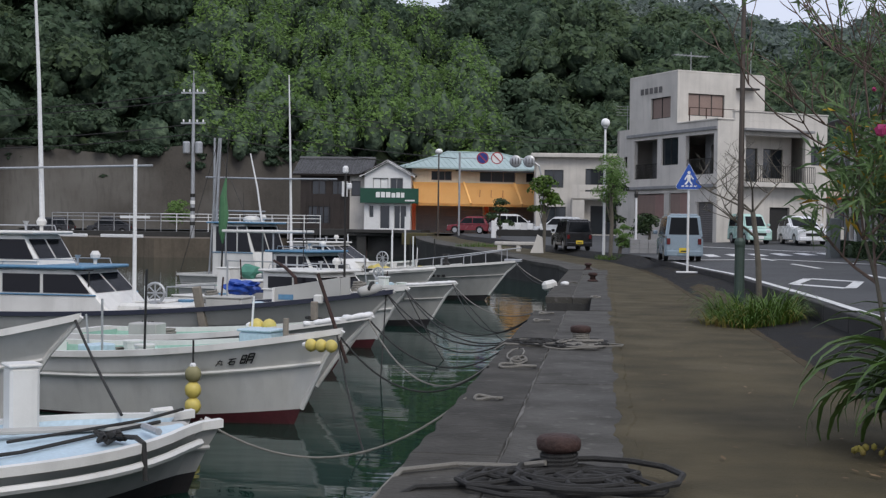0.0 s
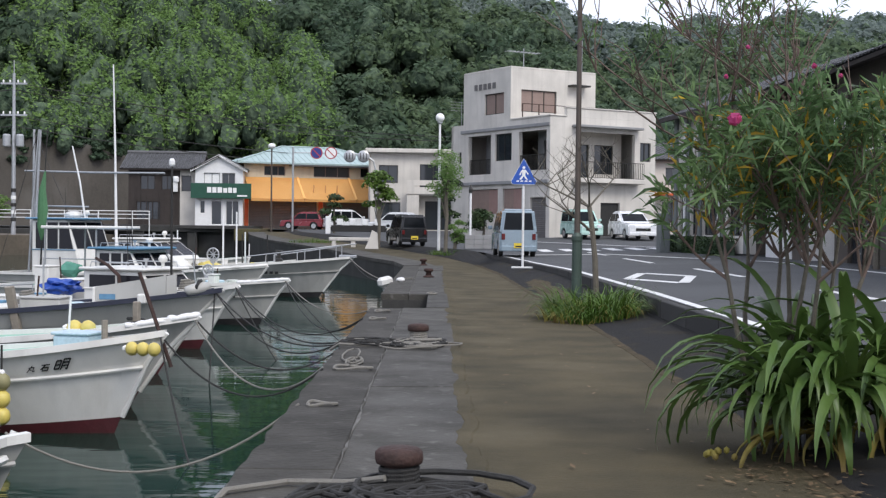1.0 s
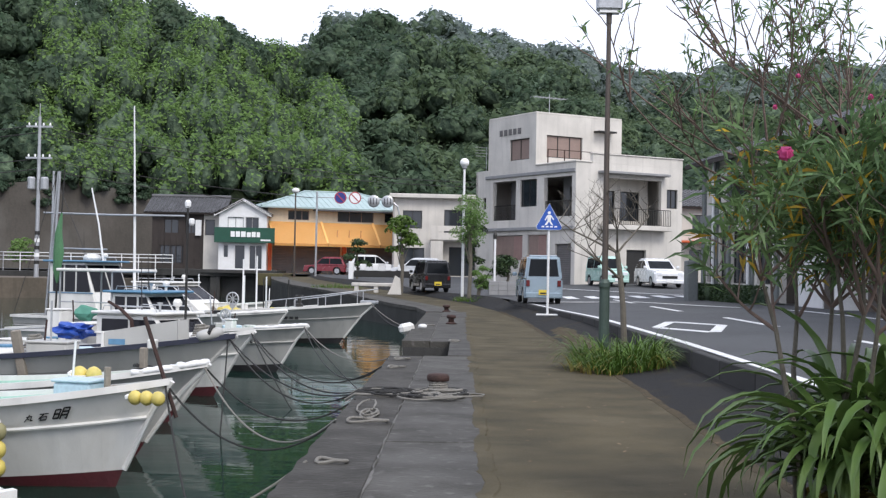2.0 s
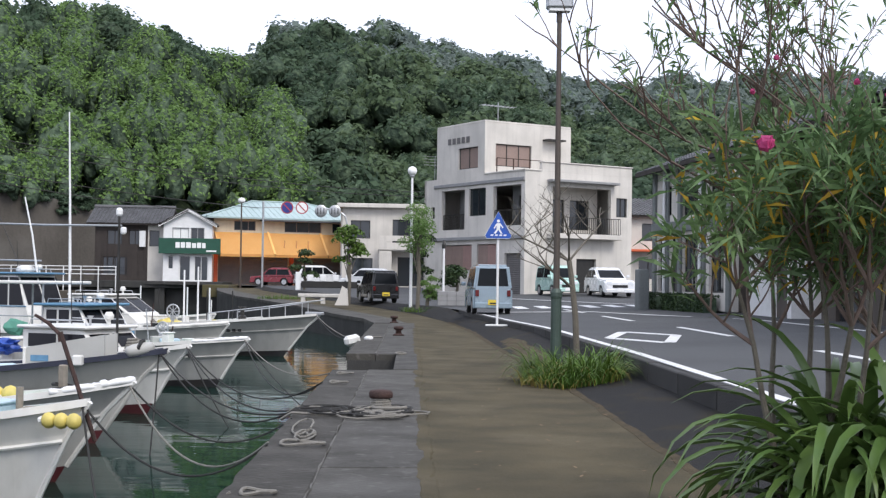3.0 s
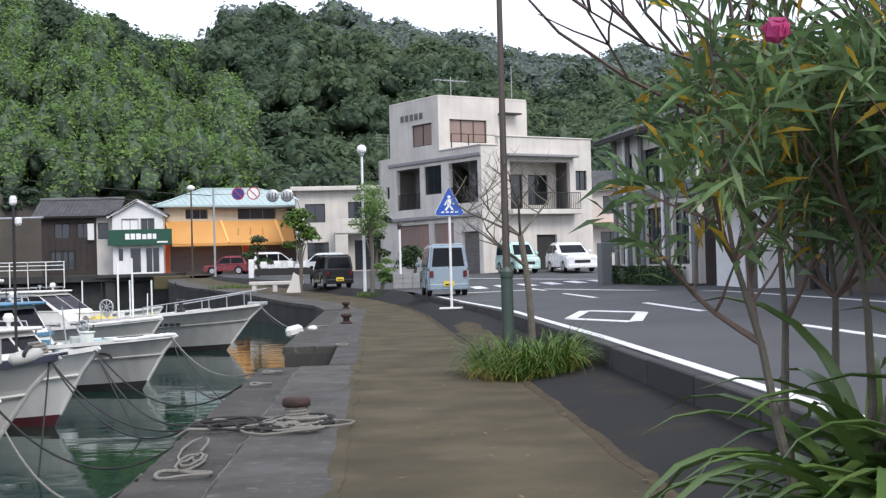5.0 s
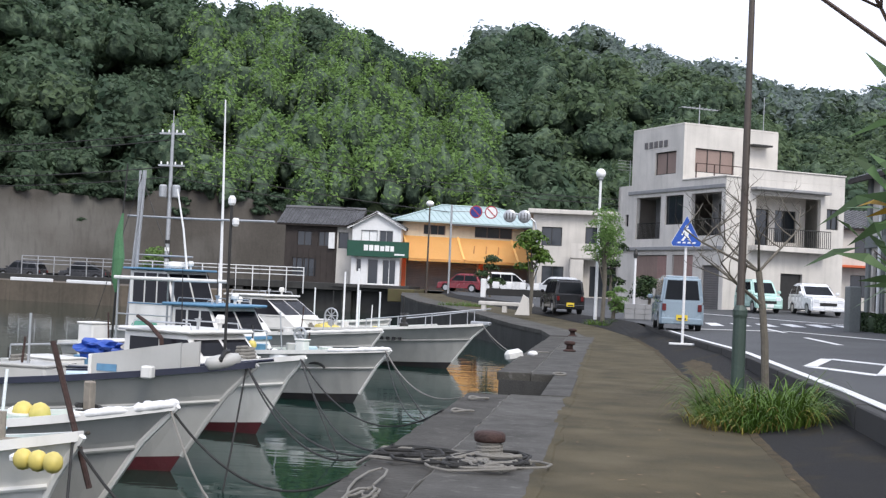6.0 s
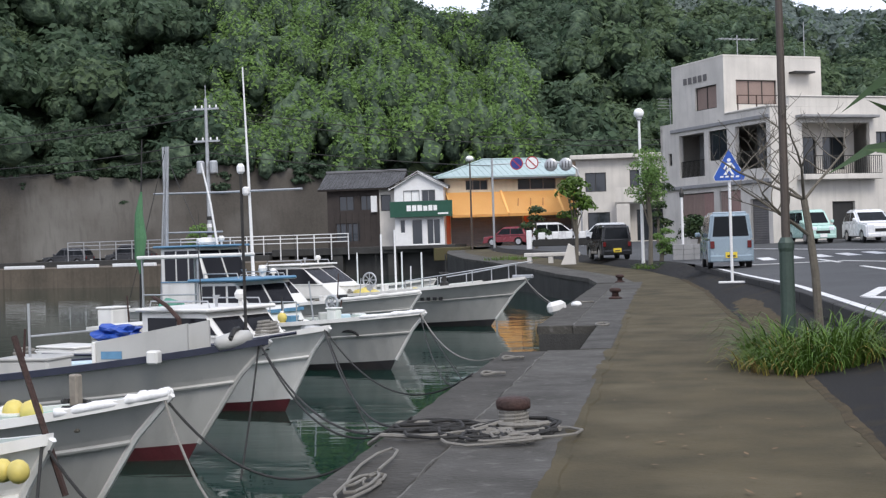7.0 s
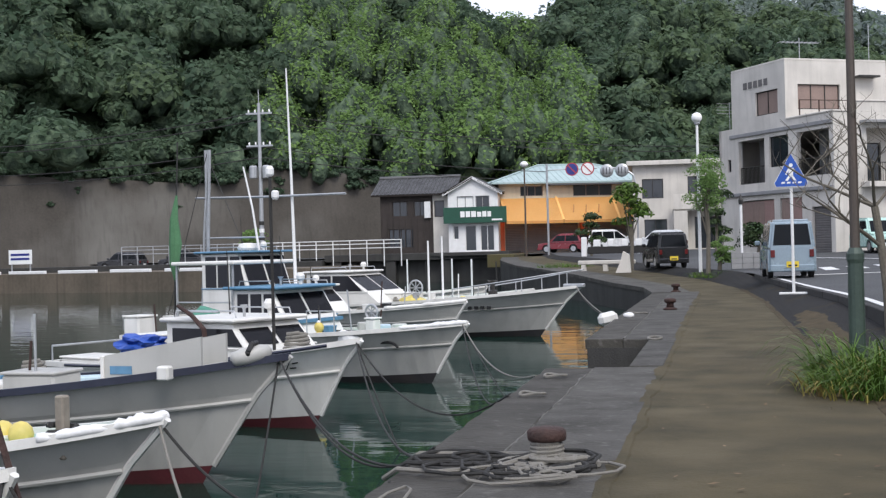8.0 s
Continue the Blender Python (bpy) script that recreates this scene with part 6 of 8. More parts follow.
float_ball("fender_buoy", "yellow float beside a dark bollard on deck", at_boat(bE, 4.75, -0.82, 0.98), (M_BUOY,), 0.09, 0.15, 2)
float_ball("fender_buoy", "yellow float hung at the stern", at_boat(bD, -0.12, -0.6, 0.55), (M_BUOY,), 0.12, 0.2, 1)

# ---- bollards
def bollard(x, y, label):
    t = thing("bollard", label, "bollard", pose(x, y, 0.0), "quay bollards")
    part("flange", lathe(bmesh.new(), [(0.15, 0.0), (0.15, 0.03), (0.1, 0.05), (0.09, 0.06)], 18), M_RUST, t, smooth=True)
    part("stem", lathe(bmesh.new(), [(0.085, 0.06), (0.075, 0.12), (0.085, 0.155)], 18), M_RUST, t, smooth=True)
    bm = lathe(bmesh.new(), [(0.09, 0.155), (0.125, 0.165), (0.132, 0.19), (0.13, 0.225), (0.11, 0.245), (0.05, 0.255)], 20)
    for v in bm.verts:
        v.co.x *= 1.0 + 0.04 * noise.noise(v.co * 9)
    part("head", bm, M_RUST, t, smooth=True)
    return t


bollard(-0.23, 7.72, "rusty iron mooring bollard with dark rope coil")
bollard(-0.25, 16.6, "rusty iron mooring bollard with pale ropes")
bollard(-0.25, 37.1, "rusty iron mooring bollard by the low landing")
bollard(-0.5, 47.6, "rusty iron mooring bollard near the quay's bend")


# ---- ropes
def rope(name, label, points, r, mat, group="mooring ropes"):
    t = tagged(part(name, tb(points, r, 6), mat, None), label, "rope", group)
    return t


def sag_line(a, b, sag, n=18):
    a, b = Vector(a), Vector(b)
    return [a + (b - a) * (i / n) - Vector((0, 0, sag * 4 * (i / n) * (1 - i / n))) for i in range(n + 1)]


def coil(c, r0, turns, seed, wild=0.25, lift=0.012):
    rg = random.Random(seed)
    pts = []
    n = int(turns * 14)
    ph = [rg.uniform(0, 6.28) for _ in range(6)]
    for i in range(n):
        a = 2 * math.pi * i / 14
        k = r0 * (1 + wild * math.sin(a * 0.37 + ph[0]) + wild * 0.6 * math.sin(a * 0.83 + ph[1]))
        pts.append((c[0] + k * math.cos(a) + 0.06 * math.sin(a * 0.21 + ph[2]), c[1] + k * 0.95 * math.sin(a) + 0.06 * math.cos(a * 0.17 + ph[3]), c[2] + 0.02 + lift * (i / 14) + 0.012 * math.sin(a * 0.6 + ph[4])))
    return pts


def tangle(cx, cy, rx, ry, turns, seed, z=0.02):
    """A loose heap of rope: loops of changing size that cross one another."""
    r = random.Random(seed)
    ph = [r.uniform(0, 6.28) for _ in range(4)]
    pts = []
    for i in range(turns * 14):
        a = i * 2 * math.pi / 14
        k = 0.5 + 0.35 * math.sin(a * 0.37 + ph[0]) + 0.3 * math.sin(a * 1.7 + ph[1])
        pts.append((cx + rx * k * math.cos(a) + 0.25 * rx * math.sin(a * 0.23 + ph[2]), cy + ry * k * math.sin(a) + 0.25 * ry * math.cos(a * 0.31 + ph[3]), z + 0.035 * abs(math.sin(a * 0.61 + ph[1]))))
    return pts


rope("rope_coil", "heap of dark mooring rope coiled round the bollard", coil((-0.15, 7.5, 0.01), 0.34, 4, 1, 0.5), 0.019, M_ROPEDARK)
rope("rope_coil", "dark rope looped over the quay slab", tangle(-0.02, 7.42, 0.42, 0.3, 5, 2, 0.03), 0.016, M_ROPEDARK)
rope("rope_turn", "dark rope turns round the bollard stem", [(-0.23 + 0.1 * math.cos(i * 0.7), 7.72 + 0.1 * math.sin(i * 0.7), 0.05 + 0.0025 * i) for i in range(40)], 0.018, M_ROPEDARK)
rope("mooring_rope", "grey mooring rope from bollard towards the water", [(-0.3, 7.62, 0.1), (-0.5, 7.75, 0.05), (-0.85, 7.85, 0.03), (-1.15, 7.6, 0.03), (-1.32, 7.2, -0.15), (-1.9, 6.5, -0.6), (-2.4, 6.0, -0.9)], 0.019, M_ROPEPALE)
rope("mooring_rope", "dark mooring rope lying across the slab", [(-0.3, 7.45, 0.06), (-0.6, 7.3, 0.03), (-1.0, 7.15, 0.025), (-1.3, 6.9, -0.1), (-2.2, 6.2, -0.7)], 0.016, M_ROPEDARK)
rope("rope_coil", "pale rope tangled round the bollard", coil((-0.22, 16.45, 0.0), 0.17, 5, 4, 0.5), 0.02, M_ROPEPALE)
rope("rope_turn", "pale rope turns round the bollard stem", [(-0.25 + 0.1 * math.cos(i * 0.7), 16.6 + 0.1 * math.sin(i * 0.7), 0.05 + 0.003 * i) for i in range(36)], 0.02, M_ROPEPALE)
rope("rope_coil", "dark rope ends beside the bollard", coil((-0.05, 16.35, 0.0), 0.14, 3, 6, 0.6), 0.016, M_ROPEDARK)
for i, (y0, m_) in enumerate(((16.2, M_ROPEPALE), (16.4, M_ROPEDARK), (16.75, M_ROPEPALE), (16.55, M_ROPEDARK))):
    rope("mooring_rope", "mooring rope lying over the quay to the bollard", [(-0.3, 16.55, 0.08), (-0.55, y0 + 0.1, 0.03), (-0.9, y0 - 0.1 + 0.1 * i, 0.03), (-1.18, y0 + 0.05 * i, 0.03), (-1.3, y0 + 0.1, -0.05)], 0.018, m_)
for y0, rr, m_ in ((11.05, 0.12, M_ROPEPALE), (13.7, 0.2, M_ROPEPALE), (20.6, 0.13, M_ROPEPALE), (22.4, 0.13, M_ROPEPALE), (35.5, 0.2, M_ROPEPALE)):
    pts = [(-1.15 + 0.1 + rr * 1.6 * (1 - math.cos(a)) * 0.6, y0 + rr * 0.6 * math.sin(a) + 0.03 * math.sin(3 * a), 0.025 + 0.01 * math.sin(a * 2)) for a in [0.35 * i for i in range(38)]]
    rope("rope_loop", "pale rope loop lying at the quay edge", pts, 0.014, m_)

rope("rope_tangle", "tangled dark rope strewn beside the bollard", tangle(-0.35, 16.3, 0.4, 0.55, 6, 11), 0.013, M_ROPEDARK)
rope("rope_tangle", "tangled pale rope strewn beside the bollard", tangle(-0.2, 16.1, 0.4, 0.45, 5, 12), 0.011, M_ROPEPALE)
rope("rope_tangle", "tangled dark rope over the quay edge", tangle(-0.75, 16.4, 0.42, 0.4, 4, 13), 0.013, M_ROPEDARK)
rope("rope_tangle", "loose pale rope loops near the quay edge", tangle(-0.9, 14.5, 0.14, 0.8, 3, 14, 0.01), 0.01, M_ROPEPALE)
rope("rope_tangle", "tangled dark rope round the bollard foot", tangle(-0.3, 7.45, 0.5, 0.36, 6, 15), 0.014, M_ROPEDARK)
rope("rope_loop", "pale rope loop lying on the landing rim", [(-0.12 + 0.1 * math.cos(a), 28.0 + 0.3 * math.sin(a), 0.03) for a in [0.4 * i for i in range(18)]], 0.02, M_ROPEPALE)


def bow(b, h, s=0.985, dz=0.0):
    p = h.point(s, 0)
    return b.matrix_basis @ Vector((p.x, 0, p.z + dz))


LINES = [
    ((b0, h0), (-1.12, 11.05, 0.02), 0.42, M_ROPEPALE), ((bA, hA), (-2.25, 12.6, -0.85), 0.12, M_ROPEDARK), ((bA, hA), (-1.15, 13.6, 0.02), 0.45, M_ROPEDARK),
    ((bB, hB), (-1.15, 15.9, 0.0), 0.42, M_ROPEDARK), ((bB, hB), (-1.18, 13.9, 0.0), 0.5, M_ROPEPALE), ((bC, hC), (-1.15, 16.4, 0.02), 0.3, M_ROPEDARK),
    ((bC, hC), (-3.2, 18.9, -0.85), 0.05, M_ROPEDARK), ((bC, hC), (-1.15, 17.2, 0.02), 0.5, M_ROPEDARK), ((bD, hD), (-1.15, 16.7, 0.02), 0.35, M_ROPEDARK),
    ((bD, hD), (-2.6, 22.0, -0.85), 0.05, M_ROPEDARK), ((bD, hD), (-1.15, 20.6, 0.02), 0.5, M_ROPEDARK), ((bE, hE), (-1.15, 22.4, 0.02), 0.3, M_ROPEPALE),
    ((bE, hE), (-1.6, 24.6, -0.85), 0.1, M_ROPEDARK), ((bE, hE), (-1.15, 20.5, 0.02), 0.55, M_ROPEDARK), ((bF, hF), (-1.15, 33.5, 0.0), 0.12, M_ROPEPALE), ((bF, hF), (-1.15, 35.5, 0.0), 0.3, M_ROPEDARK),
]
for (b, h), end, sag, m_ in LINES:
    rope("mooring_rope", "slack mooring rope from a bow to the quay" if end[2] > -0.5 else "mooring rope slanting from a bow into the water", sag_line(bow(b, h), end, sag), 0.0105, m_)
rope("mooring_rope", "knotted dark rope between two boats", sag_line(bow(bX, hX), b0.matrix_basis @ Vector((3.5, 0.5, 0.6)), 0.03), 0.015, M_ROPEDARK)
rope("mooring_rope", "dark rope along the skiff's deck", [b0.matrix_basis @ Vector(p) for p in ((3.7, 0.1, 0.58), (3.1, -0.1, 0.54), (2.4, -0.4, 0.5), (1.2, -0.75, 0.5), (0.2, -0.8, 0.5))], 0.016, M_ROPEDARK)

# white outboard motor on the edge of the landing
om = thing("outboard_motor", "white outboard motor hung on the quay edge", "outboard motor", pose(-1.22, 33.8, -0.4, 0, -12, 20))
bm = bx(-0.22, 0.16, -0.13, 0.13, 0.3, 0.55, 0.07)
part("cowling", bm, M_GEL, om, smooth=False)
part("bracket", bx(0.03, 0.16, -0.12, 0.12, -0.1, 0.31, 0.03), M_GEL, om)
part("leg", bx(-0.12, 0.02, -0.06, 0.06, -0.5, 0.31, 0.02), M_GALV, om)
bF2 = thing("fender_buoy", "small white float lying at the quay edge", "float", pose(-0.95, 34.1, 0.05), "float fenders")
part("float", blob(bmesh.new(), (0, 0, 0), 0.075, 2, (1.6, 0.9, 0.8), 0.3, 3), M_WHITEPAINT, bF2, smooth=True)


# ---- lamps, posts and signs
def near_lamp():
    t = thing("street_lamp", "slim brown street lamp with thick green base", "street lamp", pose(2.26, 22.0, 0.1))
    part("base", lathe(bmesh.new(), [(0.1, 0), (0.085, 0.06), (0.08, 1.1), (0.09, 1.14), (0.09, 1.2), (0.06, 1.26)], 14), M_GREENPOLE, t)
    part("pole", tb([(0, 0, 1.24), (0, 0, 5.35)], [0.05, 0.036], 12), M_BROWNPOLE, t)
    part("head", bx(-0.2, 0.2, -0.13, 0.13, 5.5, 5.72, 0.03), M_GALV, t)
    part("lens", bx(-0.16, 0.16, -0.1, 0.1, 5.46, 5.5), M_SIGNWHITE, t)
    part("neck", tb([(0, 0, 5.3), (0, 0, 5.5)], 0.045, 10), M_BROWNPOLE, t)
    return t


near_lamp()

M_SIGNBLUE = material("sign_blue", (0.02, 0.09, 0.42), 0.4, grain=20, stain=3, amount=0.3, bump=0.0)
M_SIGNNAVY = material("sign_dark_blue", (0.03, 0.04, 0.22), 0.4, grain=20, stain=3, amount=0.3, bump=0.0)
M_SIGNRED = material("sign_red", (0.42, 0.05, 0.06), 0.4, grain=20, stain=3, amount=0.3, bump=0.0)


def crossing_sign():
    t = thing("crossing_sign", "blue pedestrian crossing sign on a white pole", "road sign", pose(2.45, 38.3, 0.24))
    part("pole", tb([(0, 0, 0), (0, 0, 2.95)], 0.035, 10), M_WHITEPAINT, t)
    part("foot", bx(-0.32, 0.32, -0.05, 0.05, 0, 0.05, 0.01), M_WHITEPAINT, t)
    ol = [(-0.32, 2.42), (0.32, 2.42), (0.36, 2.5), (0.0, 3.16), (-0.36, 2.5)]
    pl = part("plate", prism(bmesh.new(), ol, 0.02, pose(0, -0.07, 0)), M_SIGNBLUE, t)
    # plain striding shape: a disc, a body bar, arms and legs, over crossing bars
    at = pose(0, -0.078, 0)
    bm = prism(bmesh.new(), [(0.045 * math.cos(a * 0.785), 2.9 + 0.045 * math.sin(a * 0.785)) for a in range(8)], 0.006, at)
    prism(bm, [(-0.05, 2.66), (0.04, 2.66), (0.06, 2.84), (-0.05, 2.84)], 0.006, at)
    prism(bm, [(-0.13, 2.56), (-0.07, 2.55), (0.01, 2.67), (-0.05, 2.67)], 0.006, at)
    prism(bm, [(0.12, 2.55), (0.06, 2.56), (-0.01, 2.67), (0.045, 2.67)], 0.006, at)
    prism(bm, [(-0.13, 2.7), (-0.1, 2.68), (-0.04, 2.8), (-0.06, 2.83)], 0.006, at)
    prism(bm, [(0.14, 2.72), (0.12, 2.69), (0.05, 2.79), (0.06, 2.83)], 0.006, at)
    for k in range(4):
        prism(bm, [(-0.22 + k * 0.12, 2.49), (-0.14 + k * 0.12, 2.49), (-0.13 + k * 0.12, 2.53), (-0.2 + k * 0.12, 2.53)], 0.006, at)
    part("pictogram", bm, M_SIGNWHITE, pl)
    part("rim", tb([(x, -0.06, z) for x, z in ol + ol[:1]], 0.012, 5), M_SIGNWHITE, pl)
    return t


crossing_sign()


def globe_lamp():
    t = thing("street_lamp", "white pole lamp with a round globe", "street lamp", pose(0.06, 58.2, 0.35))
    part("pole", tb([(0, 0, 0), (0, 0, 5.62)], [0.07, 0.05], 10), M_WHITEPAINT, t)
    part("collar", lathe(bmesh.new(), [(0.06, 0), (0.11, 0.05), (0.11, 0.1)], 12, (0, 0, 5.55)), M_GALV, t)
    part("globe", blob(bmesh.new(), (0, 0, 5.83), 0.2, 3), M_SIGNWHITE, t, smooth=True)
    return t


globe_lamp()
t = thing("street_lamp", "brown pole lamp with white globe near the shop", "street lamp", pose(-11.6, 92, 0.75))
part("pole", tb([(0, 0, 0), (0, 0, 5.95)], [0.07, 0.05], 10), M_BROWNPOLE, t)
part("globe", blob(bmesh.new(), (0, 0, 6.1), 0.27, 2, (1, 1, 0.75)), M_SIGNWHITE, t, smooth=True)
t = thing("post_lantern", "small white post with dark lantern top", "post", pose(1.75, 70, 0.75))
part("post", tb([(0, 0, 0), (0, 0, 2.45)], 0.06, 8), M_WHITEPAINT, t)
part("lantern", lathe(bmesh.new(), [(0.09, 0), (0.11, 0.2), (0.03, 0.45)], 8, (0, 0, 2.43)), M_DARKMETAL, t)


def no_parking_signs():
    t = thing("traffic_sign", "grey pole with two round prohibition signs", "road sign", pose(-10.0, 91, 0.55))
    part("pole", tb([(0, 0, 0), (0, 0, 6.2)], 0.07, 8), M_GALV, t)
    part("arm", tb([(0, 0, 5.8), (3.2, 0, 5.8)], 0.035, 6), M_GALV, t)
    for x, inner in ((1.62, M_SIGNNAVY), (2.62, M_SIGNWHITE)):
        d = part("disc", bmesh.new(), M_SIGNRED, t)
        bm = lathe(bmesh.new(), [(0.42, 0), (0.42, 0.03)], 24)
        bmesh.ops.transform(bm, matrix=pose(x, -0.07, 5.8, 90), verts=bm.verts)
        bm.to_mesh(d.data)
        bm.free()
        bm = lathe(bmesh.new(), [(0.35, 0), (0.35, 0.012)], 24)
        bmesh.ops.transform(bm, matrix=pose(x, -0.1, 5.8, 90), verts=bm.verts)
        part("face", bm, inner, d)
        part("slash", bx(-0.34, 0.34, -0.006, 0.006, -0.035, 0.035), M_SIGNRED, d).matrix_basis = pose(x, -0.12, 5.8, 0, 45, 0)
    return t


no_parking_signs()
t = thing("traffic_mirror", "pair of round convex mirrors on a curved pole", "mirror", pose(-4.0, 86, 0.38))
part("pole", tb([(0, 0, 0), (0, 0, 4.4), (-0.2, 0, 5.2), (-0.7, 0, 5.6), (-1.7, 0, 5.65)], 0.06, 8), M_GALV, t)
for x in (-0.85, -1.75):
    bm = lathe(bmesh.new(), [(0.38, 0), (0.4, 0.04), (0.3, 0.1), (0.1, 0.14)], 20)
    bmesh.ops.transform(bm, matrix=pose(x, -0.06, 5.5, 90), verts=bm.verts)
    mm = part("mirror_housing", bm, M_GALV, t)
    for k in range(3):
        part("brace", bx(x - 0.2 + k * 0.2 - 0.02, x - 0.2 + k * 0.2 + 0.02, -0.24, -0.2, 5.3, 5.7), M_DARKMETAL, mm)


def utility_pole(x, y, z, h, label):
    t = thing("utility_pole", label, "utility pole", pose(x, y, z))
    part("pole", tb([(0, 0, 0), (0, 0, h)], [0.17, 0.1], 12), M_GALV, t, "grey concrete")
    for zz, w in ((h - 0.75, 0.9), (h - 2.9, 0.9)):
        part("crossarm", bx(-w, w, -0.06, 0.06, zz, zz + 0.12), M_GALV, t)
        for k in (-0.8, -0.3, 0.3, 0.8):
            part("insulator", lathe(bmesh.new(), [(0.05, 0), (0.07, 0.08), (0.04, 0.2)], 8, (k * w, 0, zz + 0.12)), M_SIGNWHITE, t)
    for dx in (-0.45, 0.45):
        part("transformer", lathe(bmesh.new(), [(0.26, 0), (0.28, 0.05), (0.28, 0.75), (0.2, 0.85)], 12, (dx, -0.1, h - 5.0)), M_GALV, t)
    for k in range(5):
        part("marking_band", lathe(bmesh.new(), [(0.175, 0), (0.175, 0.25)], 12, (0, 0, 0.9 + k * 0.5)), M_SIGNWHITE if k % 2 else M_DARKMETAL, t)
    part("aerial_tip", tb([(0, 0, h), (0, 0, h + 0.9)], 0.03, 6), M_GALV, t)
    return t


up1 = utility_pole(-29.0, 90.2, 0.5, 11.0, "grey concrete utility pole with transformers by the water")
utility_pole(-62.0, 99, 0.5, 10.5, "grey concrete utility pole further along the sea wall")
for z, e in ((10.9, 10.4), (10.4, 10.0), (8.6, 8.3), (7.9, 7.6)):
    rope("power_cable", "thin sagging overhead power cable", sag_line((-29, 90.2, z), (-62, 99, e), 0.7, 14), 0.035, M_DARKMETAL, "overhead cables")
    rope("power_cable", "thin sagging overhead power cable", sag_line((-29, 90.2, z), (2, 118, e - 1), 0.8, 14), 0.03, M_DARKMETAL, "overhead cables")

# barrier with white blocks, stone and planter on the square
br = thing("barrier", "low dark barrier with white blocks", "barrier", pose(-6.6, 82, 0.84))
part("beam", bx(0, 3.4, -0.1, 0.1, 0.15, 0.55, 0.03), M_KERB, br)
for k in range(4):
    part("block", bx(0.35 + k * 0.78, 0.72 + k * 0.78, -0.14, 0.14, 0.556, 0.95, 0.03), M_WHITEPAINT, br)
part("end_post", bx(-0.35, -0.05, -0.15, 0.15, 0, 1.1, 0.03), M_WHITEPAINT, br)
st = thing("boundary_stone", "pale leaning boundary stone by the small tree", "stone", pose(-3.0, 60.2, 0.35))
part("block", prism(bmesh.new(), [(-0.3, 0), (0.3, 0), (0.25, 0.7), (0.02, 0.85), (-0.12, 0.4)], 0.4), M_WHITEWALL, st)
bt = thing("guard_beam", "low white concrete guard beam by the square", "barrier", pose(-5.4, 66, 0.42, 0, 0, -12))
part("beam", bx(0, 2.6, -0.1, 0.1, 0.2, 0.38, 0.03), M_WHITEWALL, bt)
for k in range(3):
    part("foot", bx(0.15 + k * 1.0, 0.35 + k * 1.0, -0.08, 0.08, -0.2, 0.198), M_WHITEWALL, bt)
wb = thing("garden_wall", "low grey concrete block wall beside the crossing", "wall", pose(1.2, 57.4, 0.45, 0, 0, 8))
for k in range(4):
    for j in range(3):
        part("concrete_block", bx(k * 0.4 + 0.005, k * 0.4 + 0.395, 0, 0.15, j * 0.2 + 0.005, j * 0.2 + 0.195, 0.008), M_TRIM, wb)
sg = thing("notice_board", "white notice board with blue lettering by the sea wall", "notice board", pose(-47.0, 90.8, 0.5, 0, 0, -10))
part("panel", bx(-1.0, 1.0, -0.04, 0.0, 0.7, 1.7, 0.01), M_SIGNWHITE, sg)
for k in range(2):
    part("letter_bar", bx(-0.8, 0.8, -0.06, -0.042, 1.0 + k * 0.3, 1.15 + k * 0.3), M_SIGNNAVY, sg)
for xx in (-0.8, 0.8):
    part("leg", bx(xx - 0.04, xx + 0.04, 0.002, 0.06, 0, 1.7), M_GALV, sg)


# ---- parked vehicles
M_TYRE = material("tyre_rubber", (0.02, 0.02, 0.02), 0.85, grain=60, stain=10, bump=0.2)
M_HUB = material("wheel_hub", (0.5, 0.5, 0.5), 0.35, 0.7, grain=40, stain=10, bump=0.05)
M_CARGLASS = glass_dark("car_glass", (0.015, 0.018, 0.022), 0.06, 0.3)
M_TAIL = material("tail_lamp_red", (0.12, 0.012, 0.012), 0.25, grain=20, stain=5, bump=0)
M_HEAD = material("head_lamp", (0.75, 0.77, 0.8), 0.1, grain=20, stain=5, bump=0)
M_PLATEY = material("plate_yellow", (0.75, 0.55, 0.05), 0.5, grain=20, stain=5, bump=0)


def car_paint(name, col):
    return material(name, col, 0.28, 0.1, second=tuple(c * 0.93 for c in col), grain=30, stain=2, amount=0.4, bump=0.0, coat=0.5)


